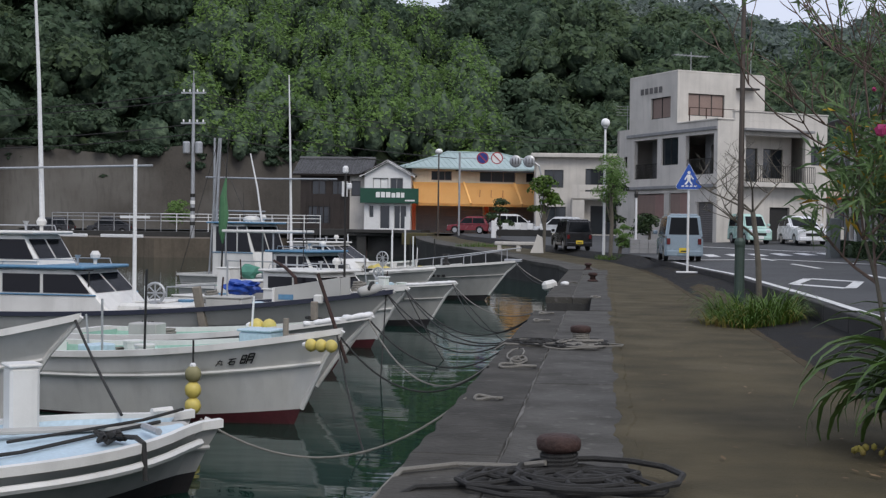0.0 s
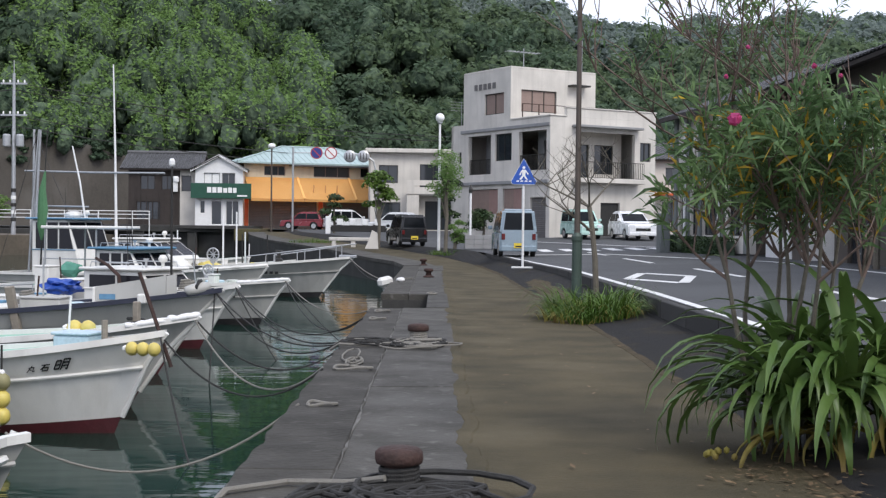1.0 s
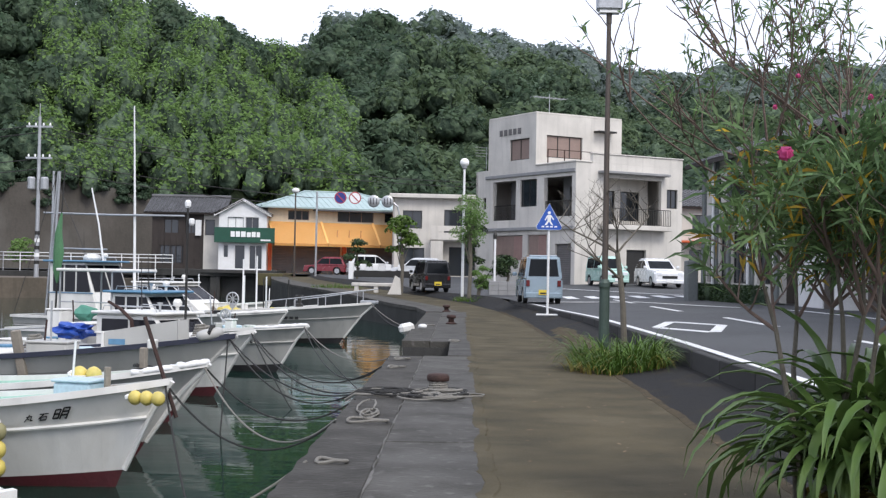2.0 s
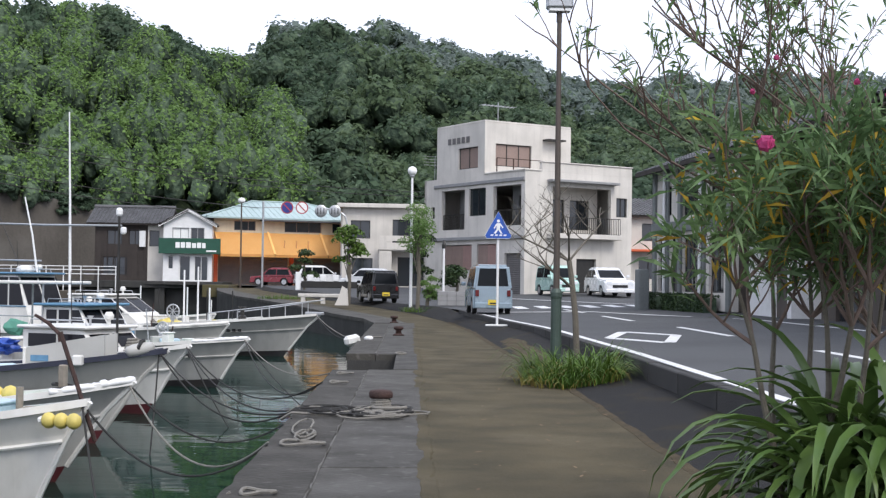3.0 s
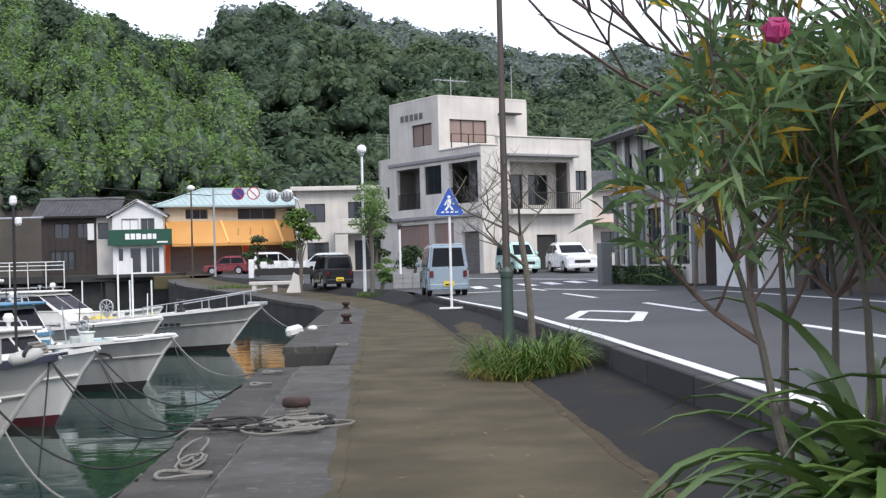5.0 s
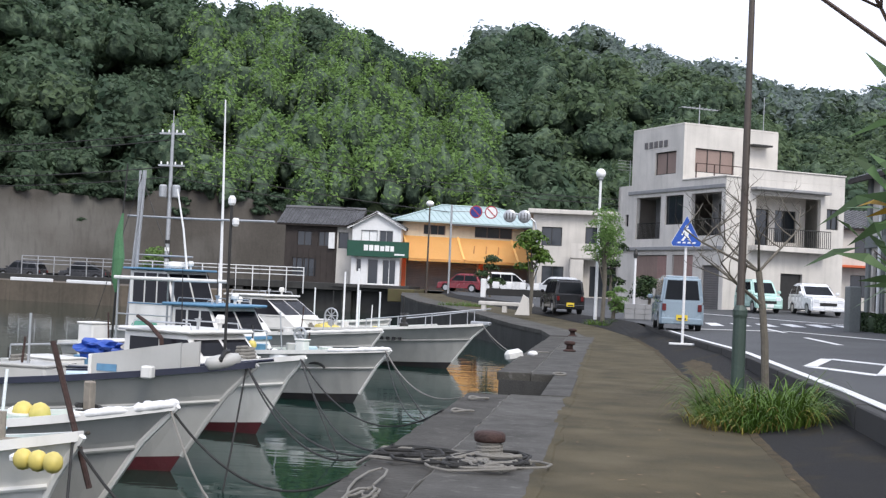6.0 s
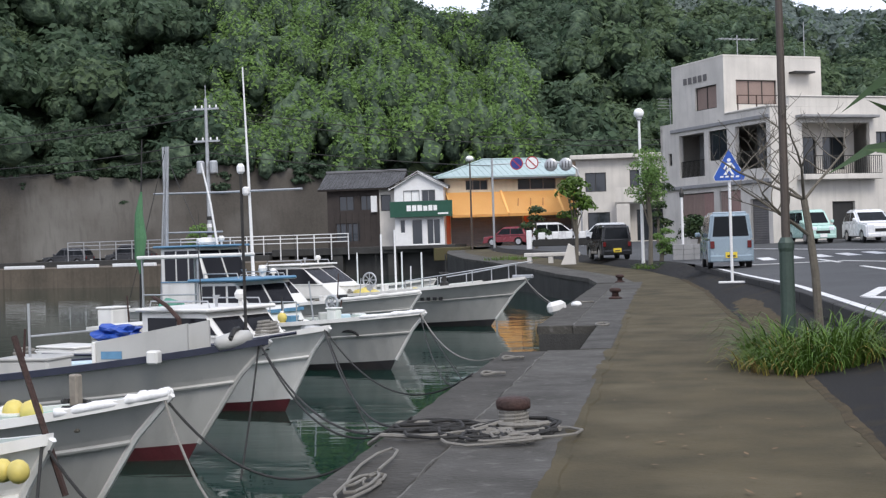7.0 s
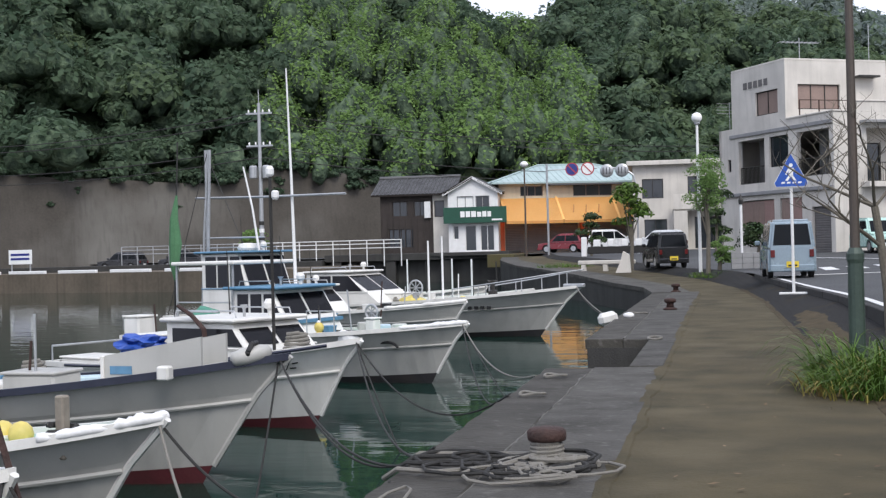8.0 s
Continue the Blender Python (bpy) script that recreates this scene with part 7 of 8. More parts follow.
def vehicle(name, label, m, L, W, H, body, paint, hood=0.9, wind=0.55, tail=0.15, deck=None, wheel=0.27, plate=None, belt=0.55):
    """A car: local x forward from the rear bumper, z up from the ground."""
    c = thing(name, label, "car", m, "parked cars")
    zb = 0.2
    zs = H * belt
    y = W / 2
    front = L
    # lower body with rounded nose and wheel arches
    def arch(cx):
        r = wheel + 0.05
        return [(cx + r * math.cos(a), max(zb, wheel + r * math.sin(a))) for a in [math.pi * (i / 8) for i in range(9)]]
    w1, w2 = L * 0.2, L * 0.8
    low = [(0.02, zb + 0.08), (0.1, zb)] + arch(w1)[::-1] + arch(w2)[::-1] + [(front - 0.08, zb), (front, zb + 0.12), (front - 0.01, zs * 0.78), (front - 0.12, zs * 0.92), (front - hood, zs), (0.03, zs)]
    bm = bmesh.new()
    a = [bm.verts.new((x, -y, z)) for x, z in low]
    e = [bm.verts.new((x, y, z)) for x, z in low]
    bm.faces.new(a)
    bm.faces.new(e[::-1])
    for i in range(len(low)):
        j = (i + 1) % len(low)
        bm.faces.new((a[j], a[i], e[i], e[j]))
    bmesh.ops.recalc_face_normals(bm, faces=bm.faces)
    long_edges = [ed for ed in bm.edges if abs(ed.verts[0].co.y - ed.verts[1].co.y) < 1e-6 and min(ed.verts[0].co.z, ed.verts[1].co.z) > zb + 0.05 and not any(abs((v.co.x - w) ** 2 + (v.co.z - wheel) ** 2 - (wheel + 0.05) ** 2) < 0.004 for v in ed.verts for w in (w1, w2))]
    bmesh.ops.bevel(bm, geom=long_edges, offset=0.07, segments=3, affect="EDGES")
    part("body", bm, paint, c)
    # cabin with tumblehome
    t = 0.1
    xr, xf = tail, front - hood - wind
    cab = [(0.03, zs), (front - hood, zs), (xf, H - 0.03), (xf - 0.15, H), (xr + 0.15, H), (xr, H - 0.04)]
    bm = bmesh.new()

    def yy(z):
        return y - 0.015 - t * (z - zs) / (H - zs)
    a = [bm.verts.new((x, -yy(z), z)) for x, z in cab]
    e = [bm.verts.new((x, yy(z), z)) for x, z in cab]
    bm.faces.new(a)
    bm.faces.new(e[::-1])
    for i in range(len(cab)):
        j = (i + 1) % len(cab)
        bm.faces.new((a[j], a[i], e[i], e[j]))
    bmesh.ops.recalc_face_normals(bm, faces=bm.faces)
    bmesh.ops.bevel(bm, geom=[ed for ed in bm.edges if min(v.co.z for v in ed.verts) > zs + 0.02 or abs(ed.verts[0].co.y - ed.verts[1].co.y) < 0.3 and abs(ed.verts[0].co.z - ed.verts[1].co.z) > 0.1], offset=0.075, segments=3, affect="EDGES")
    part("cabin", bm, paint, c)
    # windows
    za, zc = zs + 0.06, H - 0.14
    fr = lambda z: (front - hood) + (xf - front + hood) * (z - zs) / (H - zs)
    rr = lambda z: 0.03 + (xr - 0.03) * (z - zs) / (H - zs)
    n = 3 if L > 3.6 or H > 1.75 else 2
    x0, x1 = rr(za) + 0.16, fr(za) - 0.16
    for side in (1, -1):
        for i in range(n):
            u0, u1 = x0 + (x1 - x0) * i / n + 0.025, x0 + (x1 - x0) * (i + 1) / n - 0.025
            v0 = max(u0, rr(zc) + 0.12)
            v1 = min(u1, fr(zc) - 0.1)
            bm = bmesh.new()
            q = [bm.verts.new((x, side * (yy(z) + 0.006), z)) for x, z in ((u0, za), (u1, za), (v1, zc), (v0, zc))]
            f = bm.faces.new(q)
            bmesh.ops.solidify(bm, geom=[f], thickness=0.012)
            part("side_window", bm, M_CARGLASS, c)
    for fx, nm, k in ((fr, "windscreen", 0.01), (rr, "rear_window", -0.01)):
        bm = bmesh.new()
        q = [bm.verts.new((fx(z) + k, s * (yy(z) - 0.12), z)) for s, z in ((-1, za), (1, za), (1, zc), (-1, zc))]
        f = bm.faces.new(q)
        bmesh.ops.solidify(bm, geom=[f], thickness=0.012)
        part(nm, bm, M_CARGLASS, c)
    for x in (w1, w2):
        for s in (1, -1):
            bm = lathe(bmesh.new(), [(wheel * 0.7, 0), (wheel, 0.02), (wheel, 0.15), (wheel * 0.7, 0.17)], 20)
            bmesh.ops.transform(bm, matrix=pose(x, s * (y - 0.01), wheel, 90 * s, 0, 0), verts=bm.verts)
            wv = part("wheel", bm, M_TYRE, c)
            bm = lathe(bmesh.new(), [(wheel * 0.68, -0.004), (wheel * 0.55, 0.03), (wheel * 0.1, 0.04)], 14)
            bmesh.ops.transform(bm, matrix=pose(x, s * (y - 0.012), wheel, 90 * s, 0, 0), verts=bm.verts)
            part("rim", bm, M_HUB, wv)
    for s in (1, -1):
        part("tail_light", bx(-0.015, 0.05, s * (y - 0.13) - 0.06, s * (y - 0.13) + 0.06, zs * 0.68, zs * 0.92, 0.01), M_TAIL, c)
        part("headlight", bx(front - 0.16, front + 0.005, s * (y - 0.24) - 0.13, s * (y - 0.24) + 0.13, zs * 0.66, zs * 0.86, 0.02), M_HEAD, c)
        part("door_mirror", bx(fr(za) - 0.15, fr(za) - 0.03, s * (y + 0.09) - 0.08, s * (y + 0.09) + 0.08, za, za + 0.14, 0.03), paint, c)
    part("rear_bumper", bx(-0.05, 0.05, -y + 0.04, y - 0.04, zb, zb + 0.2, 0.03), paint if body else M_TYRE, c)
    part("front_bumper", bx(front - 0.05, front + 0.05, -y + 0.04, y - 0.04, zb, zb + 0.18, 0.03), M_TYRE if not body else paint, c)
    part("grille", bx(front - 0.02, front + 0.02, -y * 0.5, y * 0.5, zs * 0.5, zs * 0.66, 0.01), M_TYRE, c)
    pl = part("number_plate", bx(-0.075, -0.052, -0.17, 0.17, zb + 0.12, zb + 0.29), plate or M_SIGNWHITE, c)
    part("plate_bar", bx(-0.08, -0.077, -0.12, 0.12, zb + 0.15, zb + 0.2), M_DARKMETAL, pl)
    part("number_plate", bx(front + 0.052, front + 0.07, -0.17, 0.17, zb + 0.06, zb + 0.22), plate or M_SIGNWHITE, c)
    return c


def car_at(x, y, heading, L):
    """The pose whose car centre is at (x, y)."""
    m = pose(x, y, 0, 0, 0, heading) @ pose(-L / 2, 0, 0)
    return m


def place(x, y, heading, L):
    m = car_at(x, y, heading, L)
    m.translation.z = road_z(y, x) + 0.004
    return m


vehicle("minivan", "pale grey-blue boxy kei van with yellow plate", place(2.74, 47.6, 93, 3.05), 3.05, 1.33, 1.68, True, car_paint("grey_blue_paint", (0.24, 0.31, 0.36)), hood=0.3, wind=0.55, tail=0.1, plate=M_PLATEY, belt=0.53)
vehicle("kei_car", "black boxy kei car with yellow plate", place(-1.5, 64.0, 106, 2.95), 2.95, 1.33, 1.5, True, car_paint("black_paint_car", (0.012, 0.012, 0.013)), hood=0.65, wind=0.45, tail=0.1, plate=M_PLATEY)
vehicle("hatchback", "dark red hatchback parked before the awnings", place(-9.9, 98.0, 165, 3.3), 3.3, 1.4, 1.32, True, car_paint("red_paint", (0.19, 0.012, 0.02)), hood=0.8, wind=0.7, tail=0.35)
vehicle("minivan", "white people carrier parked before the awnings", place(-6.5, 97.2, 20, 3.7), 3.7, 1.5, 1.5, True, car_paint("white_paint_car", (0.75, 0.76, 0.77)), hood=0.8, wind=0.9, tail=0.3)
vehicle("hatchback", "white small car behind the little tree", place(-3.0, 90.0, 160, 3.3), 3.3, 1.4, 1.36, True, car_paint("white_paint_small", (0.7, 0.71, 0.71)), hood=0.8, wind=0.7, tail=0.3)
vehicle("kei_car", "mint and white tall kei car facing the road", place(7.75, 71.0, -74, 3.0), 3.0, 1.33, 1.58, True, car_paint("mint_paint", (0.42, 0.62, 0.55)), hood=0.6, wind=0.5, tail=0.1)
vehicle("sport_utility_vehicle", "white sport utility car parked by the building", place(10.35, 70.0, -80, 3.6), 3.6, 1.6, 1.5, True, car_paint("white_paint_suv", (0.76, 0.77, 0.78)), hood=1.2, wind=0.9, tail=0.55, belt=0.6)
m_truck = car_at(-39.0, 100.5, 185, 3.6)
m_truck.translation.z = 0.504
vehicle("light_truck", "dark pickup parked on the far sea wall", m_truck, 3.6, 1.45, 1.5, True, car_paint("dark_truck_paint", (0.03, 0.03, 0.033)), hood=0.6, wind=0.6, tail=1.6)
m_wagon = car_at(-44.2, 100.8, 176, 3.7)
m_wagon.translation.z = 0.504
vehicle("hatchback", "dark grey car parked on the far sea wall", m_wagon, 3.7, 1.45, 1.4, True, car_paint("dark_grey_paint", (0.05, 0.05, 0.055)), hood=0.9, wind=0.7, tail=0.4)

# ---- plants
def leaf_material(name, base, second, rough=0.55, island=0.35, spec=0.2, patch=0.12, patch_amount=0.8, through_light=0.0):
    """Leaves whose tone varies from leaf to leaf and from clump to clump."""
    mt = bpy.data.materials.new(name)
    mt.use_nodes = True
    nt = mt.node_tree
    L = nt.links.new
    bs = nt.nodes["Principled BSDF"]
    bs.inputs["Roughness"].default_value = rough
    bs.inputs["Specular IOR Level"].default_value = spec
    co = nt.nodes.new("ShaderNodeTexCoord")
    n = nt.nodes.new("ShaderNodeTexNoise")
    n.inputs["Scale"].default_value = patch
    n.inputs["Detail"].default_value = 3
    L(co.outputs["Object"], n.inputs["Vector"])
    r = nt.nodes.new("ShaderNodeMapRange")
    r.inputs["From Min"].default_value, r.inputs["From Max"].default_value = 0.38, 0.64
    r.inputs["To Max"].default_value = patch_amount
    L(n.outputs[0], r.inputs["Value"])
    m = nt.nodes.new("ShaderNodeMix")
    m.data_type = "RGBA"
    L(r.outputs[0], m.inputs[0])
    m.inputs[6].default_value, m.inputs[7].default_value = (*base, 1), (*second, 1)
    g = nt.nodes.new("ShaderNodeNewGeometry")
    hv = nt.nodes.new("ShaderNodeHueSaturation")
    mr = nt.nodes.new("ShaderNodeMapRange")
    mr.inputs["To Min"].default_value, mr.inputs["To Max"].default_value = 1 - island, 1 + island
    L(g.outputs["Random Per Island"], mr.inputs["Value"])
    L(mr.outputs[0], hv.inputs["Value"])
    L(m.outputs[2], hv.inputs["Color"])
    L(hv.outputs[0], bs.inputs["Base Color"])
    if through_light:
        tr = nt.nodes.new("ShaderNodeBsdfTranslucent")
        L(hv.outputs[0], tr.inputs["Color"])
        mx = nt.nodes.new("ShaderNodeMixShader")
        mx.inputs[0].default_value = through_light
        L(bs.outputs[0], mx.inputs[1])
        L(tr.outputs[0], mx.inputs[2])
        L(mx.outputs[0], nt.nodes["Material Output"].inputs["Surface"])
    return mt


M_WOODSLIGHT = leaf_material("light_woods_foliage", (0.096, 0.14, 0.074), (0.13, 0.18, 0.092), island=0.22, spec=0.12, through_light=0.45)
M_WOODS = leaf_material("woods_foliage", (0.06, 0.096, 0.06), (0.102, 0.15, 0.085), island=0.25, spec=0.12, through_light=0.45)
M_BAMBOO = leaf_material("bamboo_foliage", (0.145, 0.238, 0.075), (0.2, 0.31, 0.095), island=0.14, spec=0.12, patch=0.2, through_light=0.45)
# far ridge: distance haze put into the leaf colour, paler and bluer
M_HAZYWOODS = leaf_material("hazy_far_woods_foliage", (0.155, 0.195, 0.178), (0.19, 0.23, 0.2), island=0.15, spec=0.12, patch=0.06, through_light=0.45)
# inner masses: shade between the leaves is put into this darker mottle
M_CORE = leaf_material("shaded_inner_foliage", (0.045, 0.066, 0.046), (0.105, 0.145, 0.09), rough=0.9, island=0.3, spec=0.05, patch=1.5, patch_amount=0.95)
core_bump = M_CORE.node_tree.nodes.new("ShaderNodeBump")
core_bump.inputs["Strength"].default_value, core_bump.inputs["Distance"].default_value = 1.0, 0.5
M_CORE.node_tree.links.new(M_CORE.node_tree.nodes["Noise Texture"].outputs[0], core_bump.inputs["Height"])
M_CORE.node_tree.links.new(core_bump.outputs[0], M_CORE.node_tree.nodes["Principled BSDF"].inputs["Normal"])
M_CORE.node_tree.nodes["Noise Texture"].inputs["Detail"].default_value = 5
M_LILY = leaf_material("strap_leaf", (0.066, 0.122, 0.03), (0.11, 0.17, 0.042), rough=0.4, island=0.2, spec=0.35, patch=3.0, through_light=0.2)
M_LILYOLD = leaf_material("yellowed_leaf", (0.30, 0.26, 0.06), (0.17, 0.11, 0.05), rough=0.6, island=0.2, patch=3.0, through_light=0.2)
M_OLEANDER = leaf_material("oleander_leaf", (0.1, 0.172, 0.07), (0.145, 0.22, 0.085), rough=0.42, island=0.4, spec=0.3, patch=1.2, through_light=0.4)
M_OLYELLOW = leaf_material("yellow_oleander_leaf", (0.42, 0.30, 0.03), (0.34, 0.2, 0.03), rough=0.5, island=0.3, patch=2, through_light=0.2)
M_PINKFLOWER = leaf_material("pink_petal", (0.66, 0.12, 0.31), (0.5, 0.07, 0.2), rough=0.6, island=0.25, patch=4, through_light=0.45)
M_BARK = material("grey_bark", (0.13, 0.115, 0.09), 0.9, second=(0.08, 0.07, 0.055), grain=40, stain=9, bump=0.6)
M_TWIG = material("brown_twig", (0.15, 0.105, 0.085), 0.85, second=(0.1, 0.07, 0.058), grain=40, stain=9, bump=0.3)
M_GRASS = leaf_material("daylily_leaf", (0.068, 0.13, 0.022), (0.105, 0.165, 0.03), rough=0.5, island=0.35, patch=2, through_light=0.2)
M_DRY = leaf_material("dry_leaf", (0.17, 0.115, 0.065), (0.11, 0.075, 0.045), rough=0.8, island=0.3, patch=5)
M_HEDGE = leaf_material("hedge_leaf", (0.028, 0.052, 0.02), (0.045, 0.07, 0.025), island=0.4, patch=2)

rg = np.random.RandomState(7)


def mesh_from(name, verts, faces_quads, mat, kind="", label="", category="", parent=None):
    """One mesh from numpy arrays of corner points and four-sided faces."""
    me = bpy.data.meshes.new(name)
    n, f = len(verts), len(faces_quads)
    me.vertices.add(n)
    me.vertices.foreach_set("co", verts.astype(np.float32).ravel())
    me.loops.add(f * 4)
    me.loops.foreach_set("vertex_index", faces_quads.astype(np.int32).ravel())
    me.polygons.add(f)
    me.polygons.foreach_set("loop_start", np.arange(0, f * 4, 4, dtype=np.int32))
    me.update(calc_edges=True)
    me.materials.append(mat)
    ob = new(name, me)
    ob.parent = parent
    return tagged(ob, label, category, "", kind)


def crown(count, size, seed, plume=1.0, lumps=7):
    """Leaf clumps over a lumpy crown of radius about 1: diamonds, mostly facing out and up."""
    r = np.random.RandomState(seed)
    lc = crown_lumps(r, lumps)
    which = r.randint(0, lumps, count)
    d = r.normal(size=(count, 3))
    d /= np.linalg.norm(d, axis=1)[:, None]
    d[:, 2] = np.where(d[:, 2] < -0.2, -d[:, 2], d[:, 2])
    c = lc[which] + d * ((0.5 if lumps < 8 else 0.34) + (0.12 if lumps < 8 else 0.2) * r.rand(count) ** 2)[:, None]
    c[:, 2] *= plume
    nrm = d + r.normal(size=(count, 3)) * 0.45 + np.array([0, 0, 0.35])
    nrm /= np.linalg.norm(nrm, axis=1)[:, None]
    a = np.cross(nrm, r.normal(size=(count, 3)))
    a /= np.linalg.norm(a, axis=1)[:, None]
    b = np.cross(nrm, a)
    s = size * (0.6 + 0.8 * r.rand(count))[:, None]
    droop = nrm * s * 0.25
    v = np.stack([c - a * s, c - b * s * 0.55 - droop * 0, c + a * s, c + b * s * 0.55 + droop], 1)
    return v  # count x 4 x 3


def crown_lumps(r, lumps):
    lc = r.normal(size=(lumps, 3))
    lc /= np.linalg.norm(lc, axis=1)[:, None]
    lc[:, 2] = np.abs(lc[:, 2]) * 0.9
    return lc * (0.55 if lumps < 8 else 0.62) * (0.75 + 0.35 * r.rand(lumps))[:, None]


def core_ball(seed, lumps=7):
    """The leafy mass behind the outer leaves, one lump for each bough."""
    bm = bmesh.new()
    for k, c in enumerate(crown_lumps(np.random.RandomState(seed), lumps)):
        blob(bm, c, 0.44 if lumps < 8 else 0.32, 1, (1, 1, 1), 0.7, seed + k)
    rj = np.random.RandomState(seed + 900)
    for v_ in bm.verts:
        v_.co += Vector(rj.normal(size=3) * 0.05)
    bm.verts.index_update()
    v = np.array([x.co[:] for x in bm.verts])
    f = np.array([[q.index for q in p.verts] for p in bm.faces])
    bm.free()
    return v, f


def plant_woods(name, label, mat, trees, clumps, leaf, plume, seeds, core_mat):
    """trees: rows of x, y, z, radius. Crowns of leaf clumps over inner masses coloured dark for shade, all in one."""
    prot = [crown(clumps, leaf, s, plume, 11) for s in seeds]
    cores = [core_ball(s, 11) for s in seeds]
    V, CV, CF = [], [], []
    k0 = 0
    for i, (x, y, z, r) in enumerate(trees):
        p = prot[i % len(prot)]
        a = rg.uniform(0, 6.28)
        R = np.array([[math.cos(a), -math.sin(a), 0], [math.sin(a), math.cos(a), 0], [0, 0, 1]]) * r
        V.append((p.reshape(-1, 3) @ R.T) + np.array([x, y, z]))
        cv, cf = cores[i % len(cores)]
        cv = cv * np.array([1, 1, plume])
        CV.append((cv @ R.T) + np.array([x, y, z]))
        CF.append(cf + k0)
        k0 += len(cv)
    V = np.concatenate(V)
    mesh_from(name, V, np.arange(len(V)).reshape(-1, 4), mat, "stuff", label, "woods")
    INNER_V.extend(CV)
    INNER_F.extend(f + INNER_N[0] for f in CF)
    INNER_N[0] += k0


INNER_V, INNER_F, INNER_N = [], [], [0]


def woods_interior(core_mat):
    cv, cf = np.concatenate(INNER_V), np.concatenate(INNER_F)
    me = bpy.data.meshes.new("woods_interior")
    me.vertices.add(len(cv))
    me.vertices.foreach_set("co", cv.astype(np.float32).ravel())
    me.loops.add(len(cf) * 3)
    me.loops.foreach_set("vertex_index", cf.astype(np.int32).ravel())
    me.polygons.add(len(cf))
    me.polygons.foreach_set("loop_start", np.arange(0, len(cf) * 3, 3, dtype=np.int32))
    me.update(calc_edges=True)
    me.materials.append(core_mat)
    tagged(new("woods_interior", me), "inside of the dense woods, shade put into its colour", "woods", "", "stuff")


BAMBOO_TOP = [(4.4, 5.2), (5.2, 6.6), (6.5, 7.6), (8, 8.2), (10, 8.8), (12, 9.4), (15, 9.9), (17, 9.0), (18.2, 6.0)]
near, bamboo, far = [], [], []
for az0, az1, dens in ((-70, -24, 9.0), (-24, 36, 1.0), (36, 70, 7.0)):
    az = az0
    while az < az1:
        R0, R1 = lerp_table(FOOT, az), lerp_table(RIDGE, az, 2)
        r = R0 + rg.uniform(0, 4)
        while r < R1 + 6:
            a2, r2 = az + rg.uniform(-0.5, 0.5), r + rg.uniform(-1.5, 1.5)
            x, y = polar(a2, r2)
            z = hill_z(a2, r2)
            bam = 4.4 < a2 < 18.2 and math.degrees(math.atan2(z + 3.5, r2)) < lerp_table(BAMBOO_TOP, a2) + 0.5 * math.sin(a2 * 2.3)
            size = (rg.uniform(2.2, 3.5) if bam else 2.0 + 3.4 * rg.rand() ** 1.3) * (1 + max(0, r2 - 160) * 0.0022) * (1.15 if dens > 2 else 1)
            if a2 > 8.5 and r2 > R1 - 14:
                z -= 2.6 if a2 < 13 else 4.4
            if a2 < 3 and r2 > R1 - 14:
                z -= 1.6
            row = (x, y, z + size * (0.45 if not bam else 0.9) + rg.uniform(-1.0, 2.8), size)
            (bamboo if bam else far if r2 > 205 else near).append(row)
            r += size * (1.1 if r2 < 200 else 1.5) * (3.0 if dens > 2 else 1)
        az += math.degrees(4.3 / (0.5 * (R0 + R1))) * (3.2 if dens > 2 else 1)
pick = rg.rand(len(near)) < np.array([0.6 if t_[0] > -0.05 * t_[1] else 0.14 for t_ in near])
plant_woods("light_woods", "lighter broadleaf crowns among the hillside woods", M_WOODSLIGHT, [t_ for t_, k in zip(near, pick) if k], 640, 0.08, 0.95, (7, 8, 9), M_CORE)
near = [t_ for t_, k in zip(near, pick) if not k]
plant_woods("woods", "dense dark broadleaf woods covering the hillside", M_WOODS, near, 640, 0.08, 0.95, (1, 2, 3, 4, 5, 6), M_CORE)
plant_woods("bamboo_grove", "lighter feathery bamboo grove on the slope", M_BAMBOO, bamboo, 700, 0.07, 1.7, (11, 12, 13, 14, 15), M_CORE)
plant_woods("far_woods", "distant wooded ridge with uneven treetops, haze in its leaf colour", M_HAZYWOODS, far, 340, 0.095, 1.0, (21, 22, 23, 24), M_CORE)
# shrubs overhanging the retaining wall
shrubs = []
for i in range(420):
    a = rg.uniform(-5, 42)
    r = lerp_table(FOOT, a) + rg.uniform(-1.2, 1.5)
    s = rg.uniform(0.4, 1.25)
    shrubs.append((*polar(a, r), lerp_table(RETAIN, a) + rg.uniform(-0.2, 0.7) - (rg.uniform(0, 3.0) * rg.rand() if rg.rand() < 0.55 else 0), s))
plant_woods("wall_shrubs", "scrub hanging over the top of the retaining wall", M_WOODS, shrubs, 300, 0.14, 0.8, (31, 32, 33), M_CORE)

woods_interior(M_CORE)


